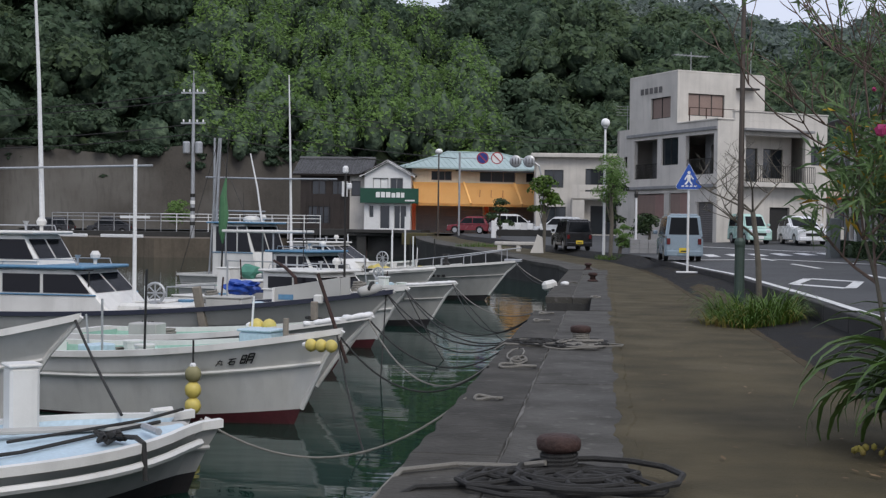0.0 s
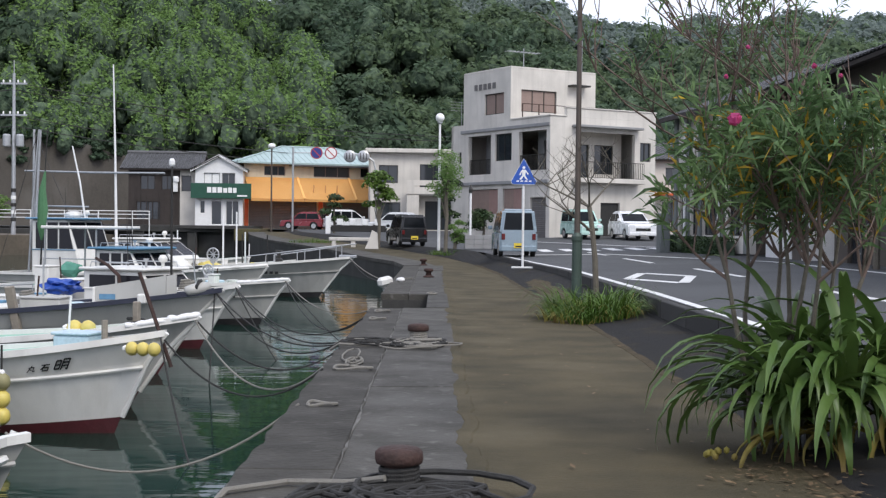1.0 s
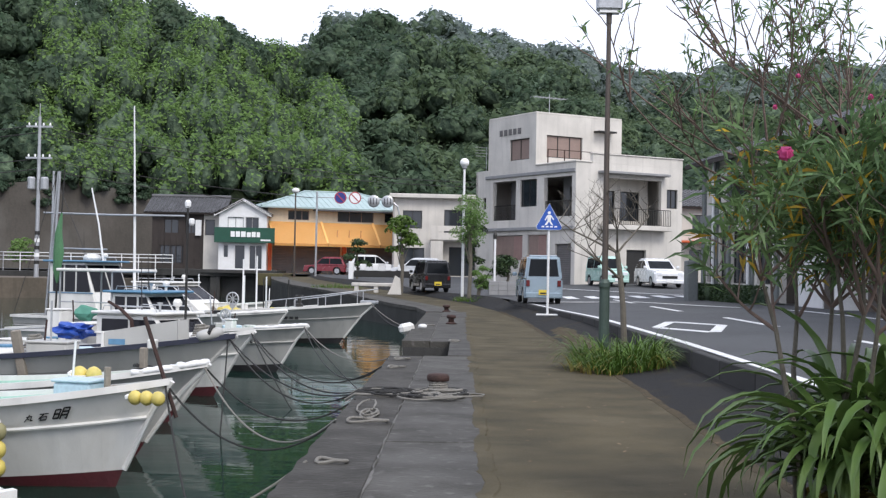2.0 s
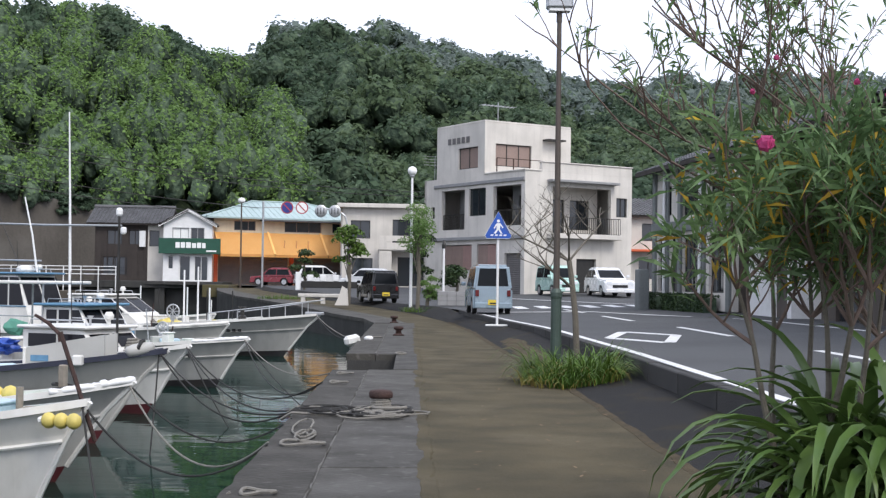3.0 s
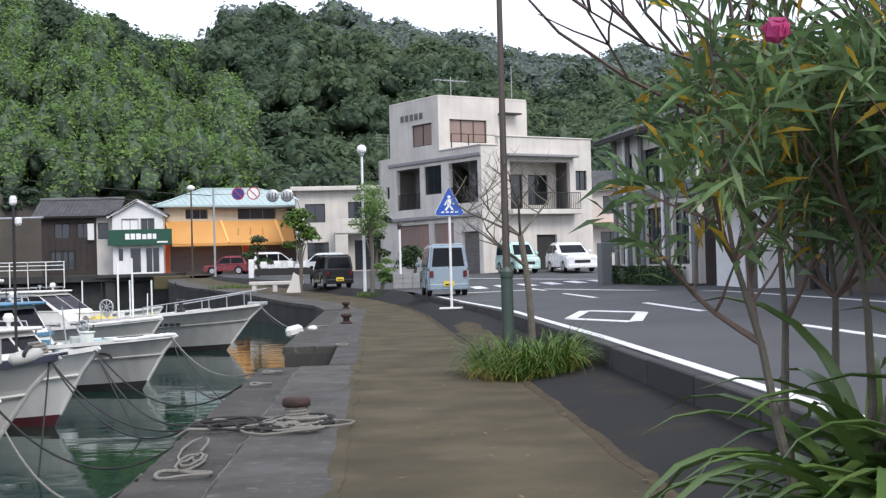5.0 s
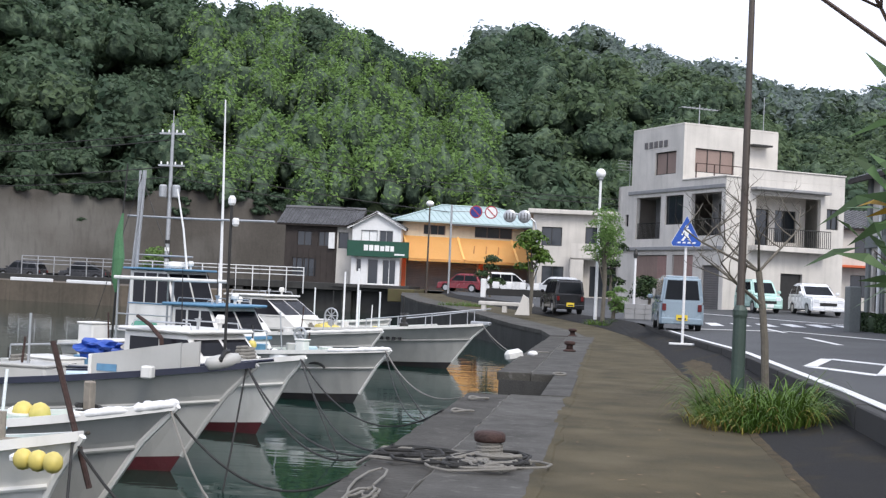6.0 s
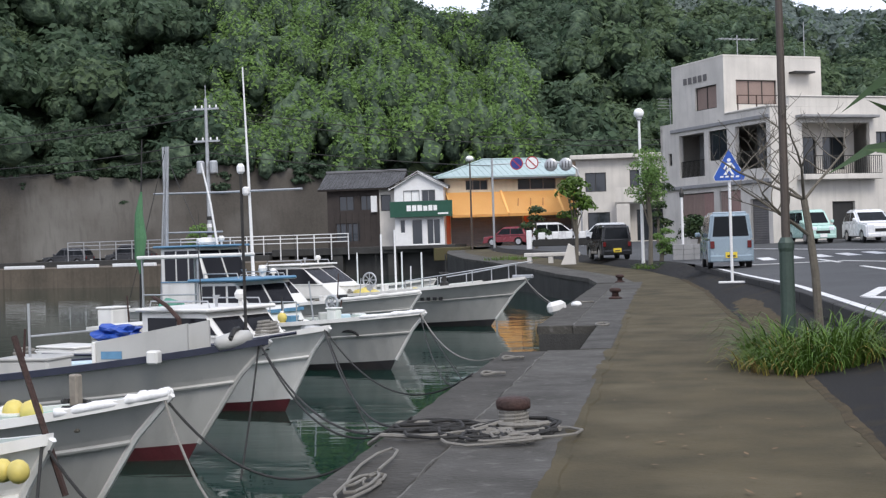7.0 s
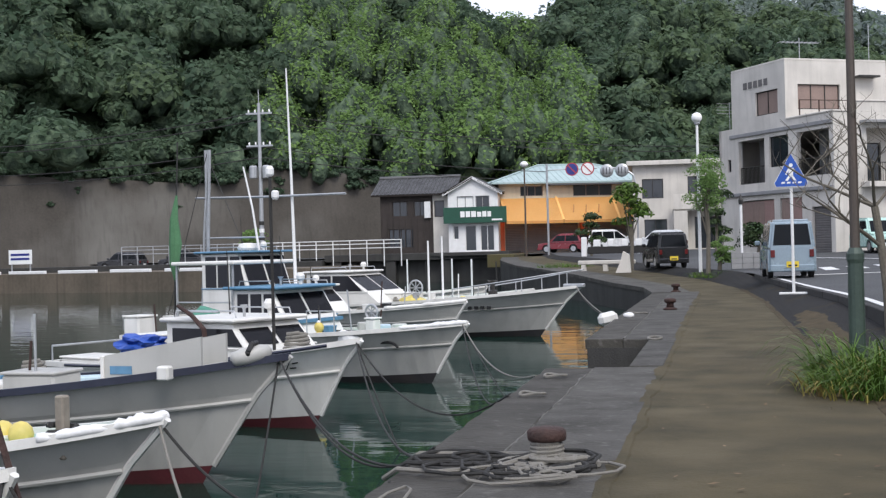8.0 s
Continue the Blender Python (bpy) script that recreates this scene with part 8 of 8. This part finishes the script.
# ---- tall treetops standing over the ridge
def ridge_tree(az, r, h, w, seed, tiers):
    x, y = polar(az, r)
    z = hill_z(az, r)
    h *= 0.72
    t = thing("ridge_tree", "tall dark tree standing above the ridge line", "tree", pose(x, y, z), "trees on the ridge")
    part("trunk", tb([(0, 0, 0), (0.1, 0, h * 0.5), (0, 0.1, h * 0.95)], [0.35, 0.22, 0.06], 7), M_BARK, t)
    V = []
    r_ = np.random.RandomState(seed)
    for k in range(tiers):
        f = 0.45 + 0.55 * k / max(1, tiers - 1)
        ww = w * (1.1 - 0.75 * (f - 0.45) / 0.55) * r_.uniform(0.7, 1.15)
        cx, cy = r_.uniform(-0.5, 0.5, 2) * w * 0.5
        V.append((crown(120, 0.22, seed + k, 0.5) * ww).reshape(-1, 3) + np.array([cx, cy, h * f]))
    V = np.concatenate(V)
    mesh_from("crown", V, np.arange(len(V)).reshape(-1, 4), M_WOODS, parent=t)


for i, (az, h, w) in enumerate(((9.6, 9, 2.6), (10.4, 10, 3.2), (15.2, 9, 2.2), (16.2, 11, 1.8), (13.2, 8, 2.4), (2.0, 8, 3.0), (-1.0, 8, 3.2), (4.4, 8, 3.0), (18.5, 10, 2.8), (22, 11, 3.0), (-5, 9, 3.0))):
    ridge_tree(az, lerp_table(RIDGE, az, 2) - 3, h, w, 50 + i, 7)
tw = thing("pylon", "slim pale steel mast in the saddle of the ridge", "mast", pose(*polar(8.0, 222), hill_z(8.0, 222)))
part("shaft", tb([(0, 0, 0), (0, 0, 13)], [0.25, 0.12], 8), M_GALV, tw)
for k in range(3):
    part("arm", bx(-0.7, 0.7, -0.05, 0.05, 10.5 + k * 0.9, 10.62 + k * 0.9), M_GALV, tw)


# ---- strap-leaved lily clump
def strap_mesh(length, width, lift, droop, seed, fold=0.25):
    """One arching leaf from its root, leaning out along +x."""
    r = random.Random(seed)
    n = 9
    verts, faces = [], []
    x = z = 0.0
    ang = lift
    for i in range(n + 1):
        f = i / n
        w = width * (0.55 + 0.9 * f if f < 0.35 else (0.87 + 0.13) * (1 - ((f - 0.35) / 0.65) ** 1.8)) + 0.002
        sway = 0.02 * math.sin(f * 5 + seed)
        verts += [(x, -w / 2 + sway, z + w * fold), (x, sway, z), (x, w / 2 + sway, z + w * fold)]
        x += length / n * math.cos(ang)
        z += length / n * math.sin(ang)
        ang -= droop / n * (0.4 + 1.5 * f)
    for i in range(n):
        a = i * 3
        faces += [(a, a + 1, a + 4, a + 3), (a + 1, a + 2, a + 5, a + 4)]
    me = bpy.data.meshes.new("leaf")
    me.from_pydata(verts, [], faces)
    me.shade_smooth()
    return me


def lily(m, label, count, scale, seed, heads):
    t = thing("lily_clump", label, "plant", m, "lily clumps")
    r = random.Random(seed)
    green, old = [], []
    for k in range(16):
        me = strap_mesh(r.uniform(0.85, 1.35) * scale, r.uniform(0.07, 0.105) * scale, r.uniform(0.75, 1.4), r.uniform(1.7, 3.2), seed + k)
        me.materials.append(M_LILY)
        green.append(me)
    for k in range(4):
        me = strap_mesh(r.uniform(0.5, 0.75) * scale, r.uniform(0.03, 0.045) * scale, r.uniform(0.1, 0.7), r.uniform(1.8, 2.6), seed + 40 + k, 0.5)
        me.materials.append(M_LILYOLD)
        old.append(me)
    for hx, hy, hz in heads:
        part("stalk", tb([(hx * 0.9, hy * 0.9, -0.12), (hx, hy, hz)], [0.05, 0.035], 9), M_DRYSTALK, t, "brown fleshy stalk")
        for i in range(count):
            f = i / count
            old_leaf = i < count * 0.1
            me = r.choice(old if old_leaf else green)
            tilt = r.uniform(-12, 12) - (30 * f - 20 if not old_leaf else -15)
            share("leaf", me, t, pose(hx, hy, hz - 0.06 + 0.1 * f, 0, 0, r.uniform(0, 360)) @ pose(0, 0, 0, 0, tilt, 0) @ Matrix.Scale(r.uniform(0.75, 1.1), 4))
    return t


M_DRYSTALK = material("brown_stalk", (0.09, 0.06, 0.03), 0.9, grain=40, stain=9, bump=0.4)
lily(pose(2.4, 8.85, 0.06), "large green strap-leaved lily clump on the bank", 62, 1.0, 5, [(-0.2, 0.0, 0.18), (0.12, -0.12, 0.22), (0.45, 0.05, 0.3), (0.1, 0.35, 0.2), (-0.1, 0.3, 0.2)])
lily(pose(3.2, 7.2, 0.1), "smaller green lily clump beside the kerb", 22, 0.7, 77, [(0, 0, 0.15), (-0.3, 0.35, 0.15)])

# root litter: pale bulbs and dry leaves
lit = np.random.RandomState(3)
V = []
for i in range(260):
    c = np.array([lit.normal(2.05, 0.22), lit.normal(8.15, 0.45), 0.0]) if i < 150 else np.array([lit.uniform(0.4, 2.3), lit.uniform(5, 24), 0.0])
    c[2] = 0.012 if c[0] < 2.15 else 0.012 + (c[0] - 2.2) * 0.12
    a = lit.uniform(0, 6.28)
    s = lit.uniform(0.012, 0.045)
    d, e = np.array([math.cos(a), math.sin(a), lit.uniform(-0.1, 0.2)]) * s, np.array([-math.sin(a), math.cos(a), 0.1]) * s * 0.4
    V += [c - d, c - e, c + d, c + e]
V = np.array(V)
mesh_from("leaf_litter", V, np.arange(len(V)).reshape(-1, 4), M_DRY, "stuff", "dry fallen leaves scattered on the path", "leaf litter")
bl = thing("bulb_cluster", "cluster of pale yellowish bulbs at the lily's foot", "plant", pose(1.72, 8.75, 0.02))
for i in range(9):
    part("bulb", blob(bmesh.new(), (lit.normal(0, 0.04), lit.normal(0, 0.04), 0.02 + 0.015 * (i % 3)), 0.021, 1, (1, 1, 1.2)), M_LILYOLD, bl)


# ---- oleander
def oleander():
    t = thing("oleander", "tall flowering oleander with pink flowers and bare twigs", "shrub", pose(2.16, 9.2, 0.0))
    r = random.Random(12)
    tips, tufts = [], []
    stems = [(-0.12, -0.1, -0.12, -0.1, 1.45), (0.0, 0.0, -0.05, -0.15, 1.6), (0.14, 0.08, 0.08, -0.1, 1.55), (0.24, -0.05, 0.2, -0.05, 1.5), (-0.1, 0.15, -0.16, 0.1, 1.5), (0.05, 0.2, 0.05, 0.2, 1.65), (0.3, 0.12, 0.3, 0.1, 1.5), (0.1, -0.15, 0.08, -0.15, 1.45)]

    def shoot(p, d, length, rad, depth):
        pts = [p]
        n = 5
        for i in range(n):
            d = (d + Vector((r.uniform(-0.16, 0.16), r.uniform(-0.16, 0.16), r.uniform(-0.02, 0.14)))).normalized()
            pts.append(pts[-1] + d * (length / n))
        part("branch" if depth else "stem", tb(pts, [rad * (1 - 0.6 * i / n) for i in range(n + 1)], 7 if depth < 2 else 5), M_BARK if depth == 0 else M_TWIG, t)
        if depth < 3:
            for k in range((4, 3, 2)[depth]):
                i = r.randint(4 if depth == 0 else 2, n)
                side = Vector((r.uniform(-1, 1), r.uniform(-1, 1), r.uniform(0.0, 0.8))).normalized()
                shoot(pts[i], (d * 0.45 + side * 0.75).normalized(), (0.45, 0.36, 0.3)[depth] * r.uniform(0.7, 1.2), rad * 0.5, depth + 1)
            if depth == 0:
                # a long bare twig reaching above the leaves
                side = Vector((r.uniform(-1.3, 0.9), r.uniform(-0.6, 0.8), 1.2)).normalized()
                shoot(pts[n], side, r.uniform(0.7, 1.1), rad * 0.35, 2)
        tips.extend((pts[i], (pts[i] - pts[i - 1]).normalized(), depth) for i in range(3, n + 1))

    for x0, y0, dx, dy, h in stems:
        p0, p1 = Vector((x0, y0, -0.05)), Vector((x0 + dx, y0 + dy, h))
        shoot(p0, (p1 - p0).normalized(), (p1 - p0).length, 0.026, 0)

    # spent flower heads: long fine bare twigs standing over the crown
    def spray(p, d, ln, rad, depth):
        pts = [p]
        for i in range(4):
            d = (d + Vector((r.uniform(-0.26, 0.26), r.uniform(-0.26, 0.26), r.uniform(-0.1, 0.16)))).normalized()
            pts.append(pts[-1] + d * ln / 4)
        part("twig", tb(pts, [rad, rad * 0.9, rad * 0.8, rad * 0.65, rad * 0.4], 4), M_TWIG, t)
        if depth and r.random() < 0.5:
            tufts.extend((pts[k], (pts[4] - pts[3]).normalized()) for k in (3, 4))
        if depth < 2:
            for k in range(4 if depth == 0 else 3):
                side = Vector((r.uniform(-1, 1), r.uniform(-1, 1), r.uniform(0.1, 0.9))).normalized()
                spray(pts[r.randint(1, 4)], (d * 0.7 + side * 0.6).normalized(), ln * r.uniform(0.35, 0.6), rad * 0.7, depth + 1)

    for k in range(13):
        p = Vector((r.uniform(-0.45, 0.5), r.uniform(-0.35, 0.35), r.uniform(1.9, 2.3)))
        d = Vector((r.uniform(-1.3, 0.5), r.uniform(-0.4, 0.4), 1.0)).normalized()
        spray(p, d, r.uniform(0.55, 0.95), 0.0075, 0)
    for k in range(4):
        p = Vector((r.uniform(-0.2, 0.4), r.uniform(-0.3, 0.3), r.uniform(1.8, 2.1)))
        spray(p, Vector((-1.0, r.uniform(-0.4, 0.3), r.uniform(0.35, 0.8))).normalized(), r.uniform(1.1, 1.5), 0.009, 0)
    rs_ = np.random.RandomState(4)
    green, yellow, pink = [], [], []

    def add(bucket, p, d, ln, w):
        d = d / np.linalg.norm(d)
        s = np.cross(d, rs_.normal(size=3))
        s /= np.linalg.norm(s) + 1e-6
        up = np.cross(s, d)
        mid = p + d * ln * 0.5 - up * ln * 0.03
        end = p + d * ln - np.array([0, 0, ln * 0.18])
        bucket.append([p, mid - s * w, mid + d * 0.001, mid + s * w])
        bucket.append([mid - s * w, end, mid + s * w, mid])

    for p, d, depth in tips:
        if depth < 1 or p.z < 1.35:
            continue
        top = p.z > 2.3
        if top and rs_.rand() < 0.6:
            continue
        nl = 3 if top else 4 if p.z < 1.65 else 7
        for k in range(nl):
            dd = np.array(d[:]) * 0.55 + rs_.normal(size=3) * 0.62 + np.array([0, 0, 0.12])
            b = yellow if rs_.rand() < 0.085 else green
            add(b, np.array(p[:]) + rs_.normal(size=3) * 0.025, dd, rs_.uniform(0.12, 0.2), rs_.uniform(0.009, 0.014))
    for p, d in tufts:
        for k in range(4):
            add(green, np.array(p[:]) + rs_.normal(size=3) * 0.012, np.array(d[:]) * 0.6 + rs_.normal(size=3) * 0.6, rs_.uniform(0.07, 0.13), rs_.uniform(0.006, 0.0095))
    for nm, bucket, mt, lb in (("foliage", green, M_OLEANDER, "narrow grey-green leaves"), ("yellow_leaves", yellow, M_OLYELLOW, "a few yellowed leaves")):
        V = np.array(bucket).reshape(-1, 3)
        ob = mesh_from(nm, V, np.arange(len(V)).reshape(-1, 4), mt, "stuff", lb, "", t)
    for c, s in (((-0.45, -0.85, 2.1), 0.05), ((-0.45, -0.6, 2.38), 0.018), ((0.2, -0.2, 2.5), 0.022), ((-0.25, -0.3, 2.6), 0.018), ((0.4, -0.1, 2.45), 0.02)):
        pet = []
        for k in range(26):
            d = rs_.normal(size=3)
            d /= np.linalg.norm(d)
            e = np.cross(d, rs_.normal(size=3))
            e /= np.linalg.norm(e)
            f = np.cross(d, e)
            q = np.array(c) + d * s * 0.6
            w = s * 0.5
            pet += [q - e * w, q - f * w, q + e * w, q + f * w + d * w * 0.4]
        pet = np.array(pet)
        mesh_from("flower", pet, np.arange(len(pet)).reshape(-1, 4), M_PINKFLOWER, "", "pink double flower", "", t)
    return t


oleander()


# ---- daylily tuft round the lamp
def grass_tuft(name, label, cx, cy, rx, ry, zf, count, ln, seed):
    r = np.random.RandomState(seed)
    V = []
    for i in range(count):
        a, k = r.uniform(0, 6.28), math.sqrt(r.rand())
        x, y = cx + rx * k * math.cos(a), cy + ry * k * math.sin(a)
        p = np.array([x, y, zf(x, y)])
        out = np.array([math.cos(a) * k + r.normal() * 0.5, math.sin(a) * k + r.normal() * 0.5, 0])
        out /= np.linalg.norm(out) + 1e-6
        side = np.array([-out[1], out[0], 0])
        L_ = ln * r.uniform(0.45, 1.3) * (0.8 + 0.35 * math.sin(x * 5.0 + y * 3.1))
        w = r.uniform(0.006, 0.012)
        prev = (p - side * w, p + side * w)
        ang = r.uniform(1.0, 1.5)
        for j in range(5):
            p = p + (out * math.cos(ang) + np.array([0, 0, math.sin(ang)])) * L_ / 5
            ang -= r.uniform(0.3, 0.6)
            ww = w * (1 - j / 4.4)
            cur = (p - side * ww, p + side * ww)
            V += [prev[0], prev[1], cur[1], cur[0]]
            prev = cur
    V = np.array(V)
    return mesh_from(name, V, np.arange(len(V)).reshape(-1, 4), M_GRASS, "stuff", label, "grass")


def bank_z(x, y):
    a, b = along(TOE, y), along(KERB, y)
    f = min(1, max(0, (x - a) / (b - a)))
    return (road_z(y) - kerb_drop(y)) * f ** 0.8 - 0.01


grass_tuft("daylily_tuft", "bright green daylily tuft round the lamp post", 2.42, 21.2, 0.72, 1.1, bank_z, 1500, 0.82, 8)
grass_tuft("kerb_weeds", "weeds along the footpath by the black car", 0.5, 56.2, 0.9, 1.4, lambda x, y: 0.2, 260, 0.4, 9)
grass_tuft("quay_weeds", "low green weeds at the square's edge", -6.6, 71, 1.4, 2.0, lambda x, y: 0.45, 420, 0.45, 10)
wb_ = struct("planting_bed", bx(1.85, 3.05, 20.4, 22.3, -0.15, 0.03, 0.02), M_EARTH, "earth bed round the foot of the lamp", "planting bed")
grass_tuft("dry_blades", "dry yellowed blades among the daylily tuft", 2.35, 21.1, 0.8, 1.15, bank_z, 260, 0.6, 18).data.materials[0] = M_LILYOLD


def ragged(edge_a, edge_b, y0, y1, step, wob, seed, zf, lift=0.004):
    """A thin spread of soil between two lines, its borders wandering."""
    rows = []
    y = y0
    while y <= y1:
        taper = min(1.0, (y - y0) / 0.6, (y1 - y) / 0.6) if y1 - y0 < 12 else 1.0
        n1 = noise.noise(Vector((seed, y * 1.1, 0))) + 0.6 * noise.noise(Vector((seed, y * 4.3, 2)))
        n2 = noise.noise(Vector((seed + 9, y * 1.1, 0))) + 0.6 * noise.noise(Vector((seed + 9, y * 4.3, 2)))
        a, b = edge_a(y) + wob * n1, edge_b(y) + wob * n2
        mid = (a + b) / 2
        a, b = mid + (a - mid) * max(0.02, taper), mid + max(0.01, b - mid) * max(0.02, taper)
        if a > mid:
            a = mid - 0.005
        rows.append([(a + (b - a) * k / 4, y, zf(a + (b - a) * k / 4, y) + (-0.04, lift * 0.3, lift, lift * 0.3, -0.04)[k]) for k in range(5)])
        y += step
    return strip(rows)


def foot_z(x, y):
    return quay_z(y) + (-0.006 if x < along(TOE, y) else max(0.0, bank_z(x, y) + 0.004))


M_DUST = material("ochre_dust", (0.082, 0.064, 0.038), 0.95, second=(0.042, 0.036, 0.026), grain=90, stain=5, amount=0.9, bump=0.6, spec=0.12)
struct("earth_edge", ragged(lambda y: along(TOE, y) - 0.07, lambda y: along(TOE, y) + 0.1, -1.0, 49.0, 0.14, 0.05, 3, foot_z), M_DUST, "ochre dust along the foot of the bank", "earth")
M_MORTAR = material("pale_mortar", (0.14, 0.134, 0.122), 0.9, second=(0.07, 0.066, 0.058), grain=50, stain=6, amount=0.9, bump=0.6)
for m0, m1, seed_ in ((0.5, LAND[0] - 0.2, 11), (LAND[1] + 0.2, 46.0, 12)):
    struct("joint_mortar", ragged(lambda y: -0.632, lambda y: -0.606, m0, m1, 0.12, 0.045, seed_, lambda x, y: -0.001 + 0.022 * noise.noise(Vector((3, y * 1.3, 0))), 0.006), M_MORTAR, "broken pale mortar along the joint of the quay slabs", "mortar")
struct("earth_spill", ragged(lambda y: 0.1, lambda y: 0.3, -1.0, 46.0, 0.16, 0.09, 5, lambda x, y: 0.0), M_PATH, "worn soil spilling over the quay slabs", "earth")
struct("earth_patch", ragged(lambda y: 1.95, lambda y: 2.9, 25.2, 33.6, 0.2, 0.16, 7, foot_z, 0.01), M_DUST, "ochre bare earth patch on the bank", "earth")


# ---- small trees
def bare_tree(x, y, z, h, seed, label):
    t = thing("bare_tree", label, "tree", pose(x, y, z))
    r = random.Random(seed)

    def grow(p, d, ln, rad, depth):
        pts = [p]
        n = 4
        for i in range(n):
            k = 0.06 if depth == 0 else 0.2
            d = (d + Vector((r.uniform(-k, k), r.uniform(-k, k), r.uniform(-0.05, 0.16)))).normalized()
            pts.append(pts[-1] + d * ln / n)
        part("trunk" if depth == 0 else "branch", tb(pts, [rad * (1 - (0.5 if depth else 0.25) * i / n) for i in range(n + 1)], 8 if depth < 2 else 5), M_BARK, t)
        if depth < 4:
            for k in range((6, 4, 3, 2)[depth]):
                i = r.randint(2, n) if depth else r.randint(3, 4)
                a = r.uniform(0, 6.28)
                grow(pts[i], (d * 0.45 + Vector((math.cos(a), math.sin(a), r.uniform(0.1, 0.6)))).normalized(), ln * r.uniform(0.45, 0.62), rad * (0.36 if depth == 0 else 0.5), depth + 1)

    grow(Vector((0, 0, -0.05)), Vector((-0.02, 0, 1)), h * 0.58, 0.055, 0)
    return t


bare_tree(2.72, 23.0, 0.06, 3.1, 3, "small leafless tree with fine bare twigs")


def leafy_tree(x, y, z, h, w, seed, label, mat=None, leaf=0.12, tiers=5, start=0.45):
    t = thing("small_tree", label, "tree", pose(x, y, z))
    r = np.random.RandomState(seed)
    part("trunk", tb([(0, 0, -0.05), (0.05, 0.02, h * 0.4), (0, 0, h * 0.8)], [0.09, 0.07, 0.03], 8), M_BARK, t)
    V = []
    for k in range(tiers):
        f = start + (1 - start) * k / max(1, tiers - 1)
        cx, cy = r.uniform(-0.5, 0.5, 2) * w
        part("limb", tb([(0, 0, h * 0.35), (cx * 0.6, cy * 0.6, h * f * 0.85), (cx, cy, h * f)], [0.035, 0.025, 0.01], 5), M_BARK, t)
        V.append((crown(300, leaf / w * 0.95, seed * 7 + k, 0.75) * w * r.uniform(0.55, 0.85)).reshape(-1, 3) + np.array([cx, cy, h * f]))
    V = np.concatenate(V)
    mesh_from("crown", V, np.arange(len(V)).reshape(-1, 4), mat or M_OLEANDER, "", "", "", t)


leafy_tree(0.35, 57.2, 0.35, 4.0, 0.95, 3, "slender grey-green tree beside the globe lamp", M_BAMBOO, 0.08, 9, 0.55)
leafy_tree(0.75, 57.9, 0.38, 1.1, 0.55, 4, "low grey-green bush beside the globe lamp", M_BAMBOO, 0.08, 5, 0.3)
leafy_tree(-2.75, 61.5, 0.45, 3.0, 0.85, 5, "small round green tree with leaning stone", M_GRASS, 0.12, 5, 0.6)
leafy_tree(-6.6, 84, 0.75, 2.2, 0.8, 6, "small dark bush before the awnings", M_HEDGE, 0.12, 4, 0.4)
leafy_tree(-34, 102, 0.5, 2.2, 1.3, 7, "round green bush at the foot of the retaining wall", M_BAMBOO, 0.15, 4, 0.5)
leafy_tree(0.55, 78.5, 0.9, 3.0, 0.9, 8, "dark green shrub against the white building", M_HEDGE, 0.13, 5, 0.3)
leafy_tree(2.6, 74.5, 0.85, 1.0, 1.0, 9, "low green shrub against the white building", M_HEDGE, 0.13, 4, 0.4)


def hedge(x, y, rz, ln, h, d, label):
    t = thing("hedge", label, "hedge", pose(x, y, road_z(y), 0, 0, rz))
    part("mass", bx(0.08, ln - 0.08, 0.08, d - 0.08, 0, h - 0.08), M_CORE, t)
    r = np.random.RandomState(int(x * 10))
    n = int(ln * 500)
    c = np.stack([r.uniform(0, ln, n), r.uniform(0, d, n), r.uniform(0.02, h, n)], 1)
    face = r.randint(0, 3, n)
    c[face == 0, 1] = 0
    c[face == 1, 2] = h
    c[(face == 2) & (c[:, 0] < ln / 2), 0] = 0
    c += r.normal(size=(n, 3)) * 0.025
    a, b = r.normal(size=(n, 3)), r.normal(size=(n, 3))
    a /= np.linalg.norm(a, axis=1)[:, None]
    b = np.cross(a, b)
    b /= np.linalg.norm(b, axis=1)[:, None]
    s = 0.06
    V = np.stack([c - a * s, c - b * s * 0.5, c + a * s, c + b * s * 0.5], 1).reshape(-1, 3)
    mesh_from("leaves", V, np.arange(len(V)).reshape(-1, 4), M_HEDGE, "stuff", "", "", t)


hedge(8.75, 51.4, -83, 1.7, 0.7, 0.6, "clipped dark green hedge by the gate pillar")
hedge(9.05, 48.9, -83, 4.2, 0.7, 0.6, "long clipped dark green hedge before the grey house")


# a cordyline in a bed by the panel house
cd = thing("cordyline", "spiky green cordyline against the brown house", "plant", pose(10.2, 31.0, 0.35))
part("trunk", tb([(0, 0, 0), (0.03, 0, 1.6)], [0.09, 0.06], 8), M_BARK, cd)
spike = strap_mesh(0.75, 0.05, 0.9, 0.9, 9)
spike.materials.append(M_LILY)
rc = random.Random(2)
for hz in (1.5, 1.65):
    for i in range(34):
        share("leaf", spike, cd, pose(0.03, 0, hz, 0, 0, rc.uniform(0, 360)) @ pose(0, 0, 0, 0, rc.uniform(-35, 60), 0))
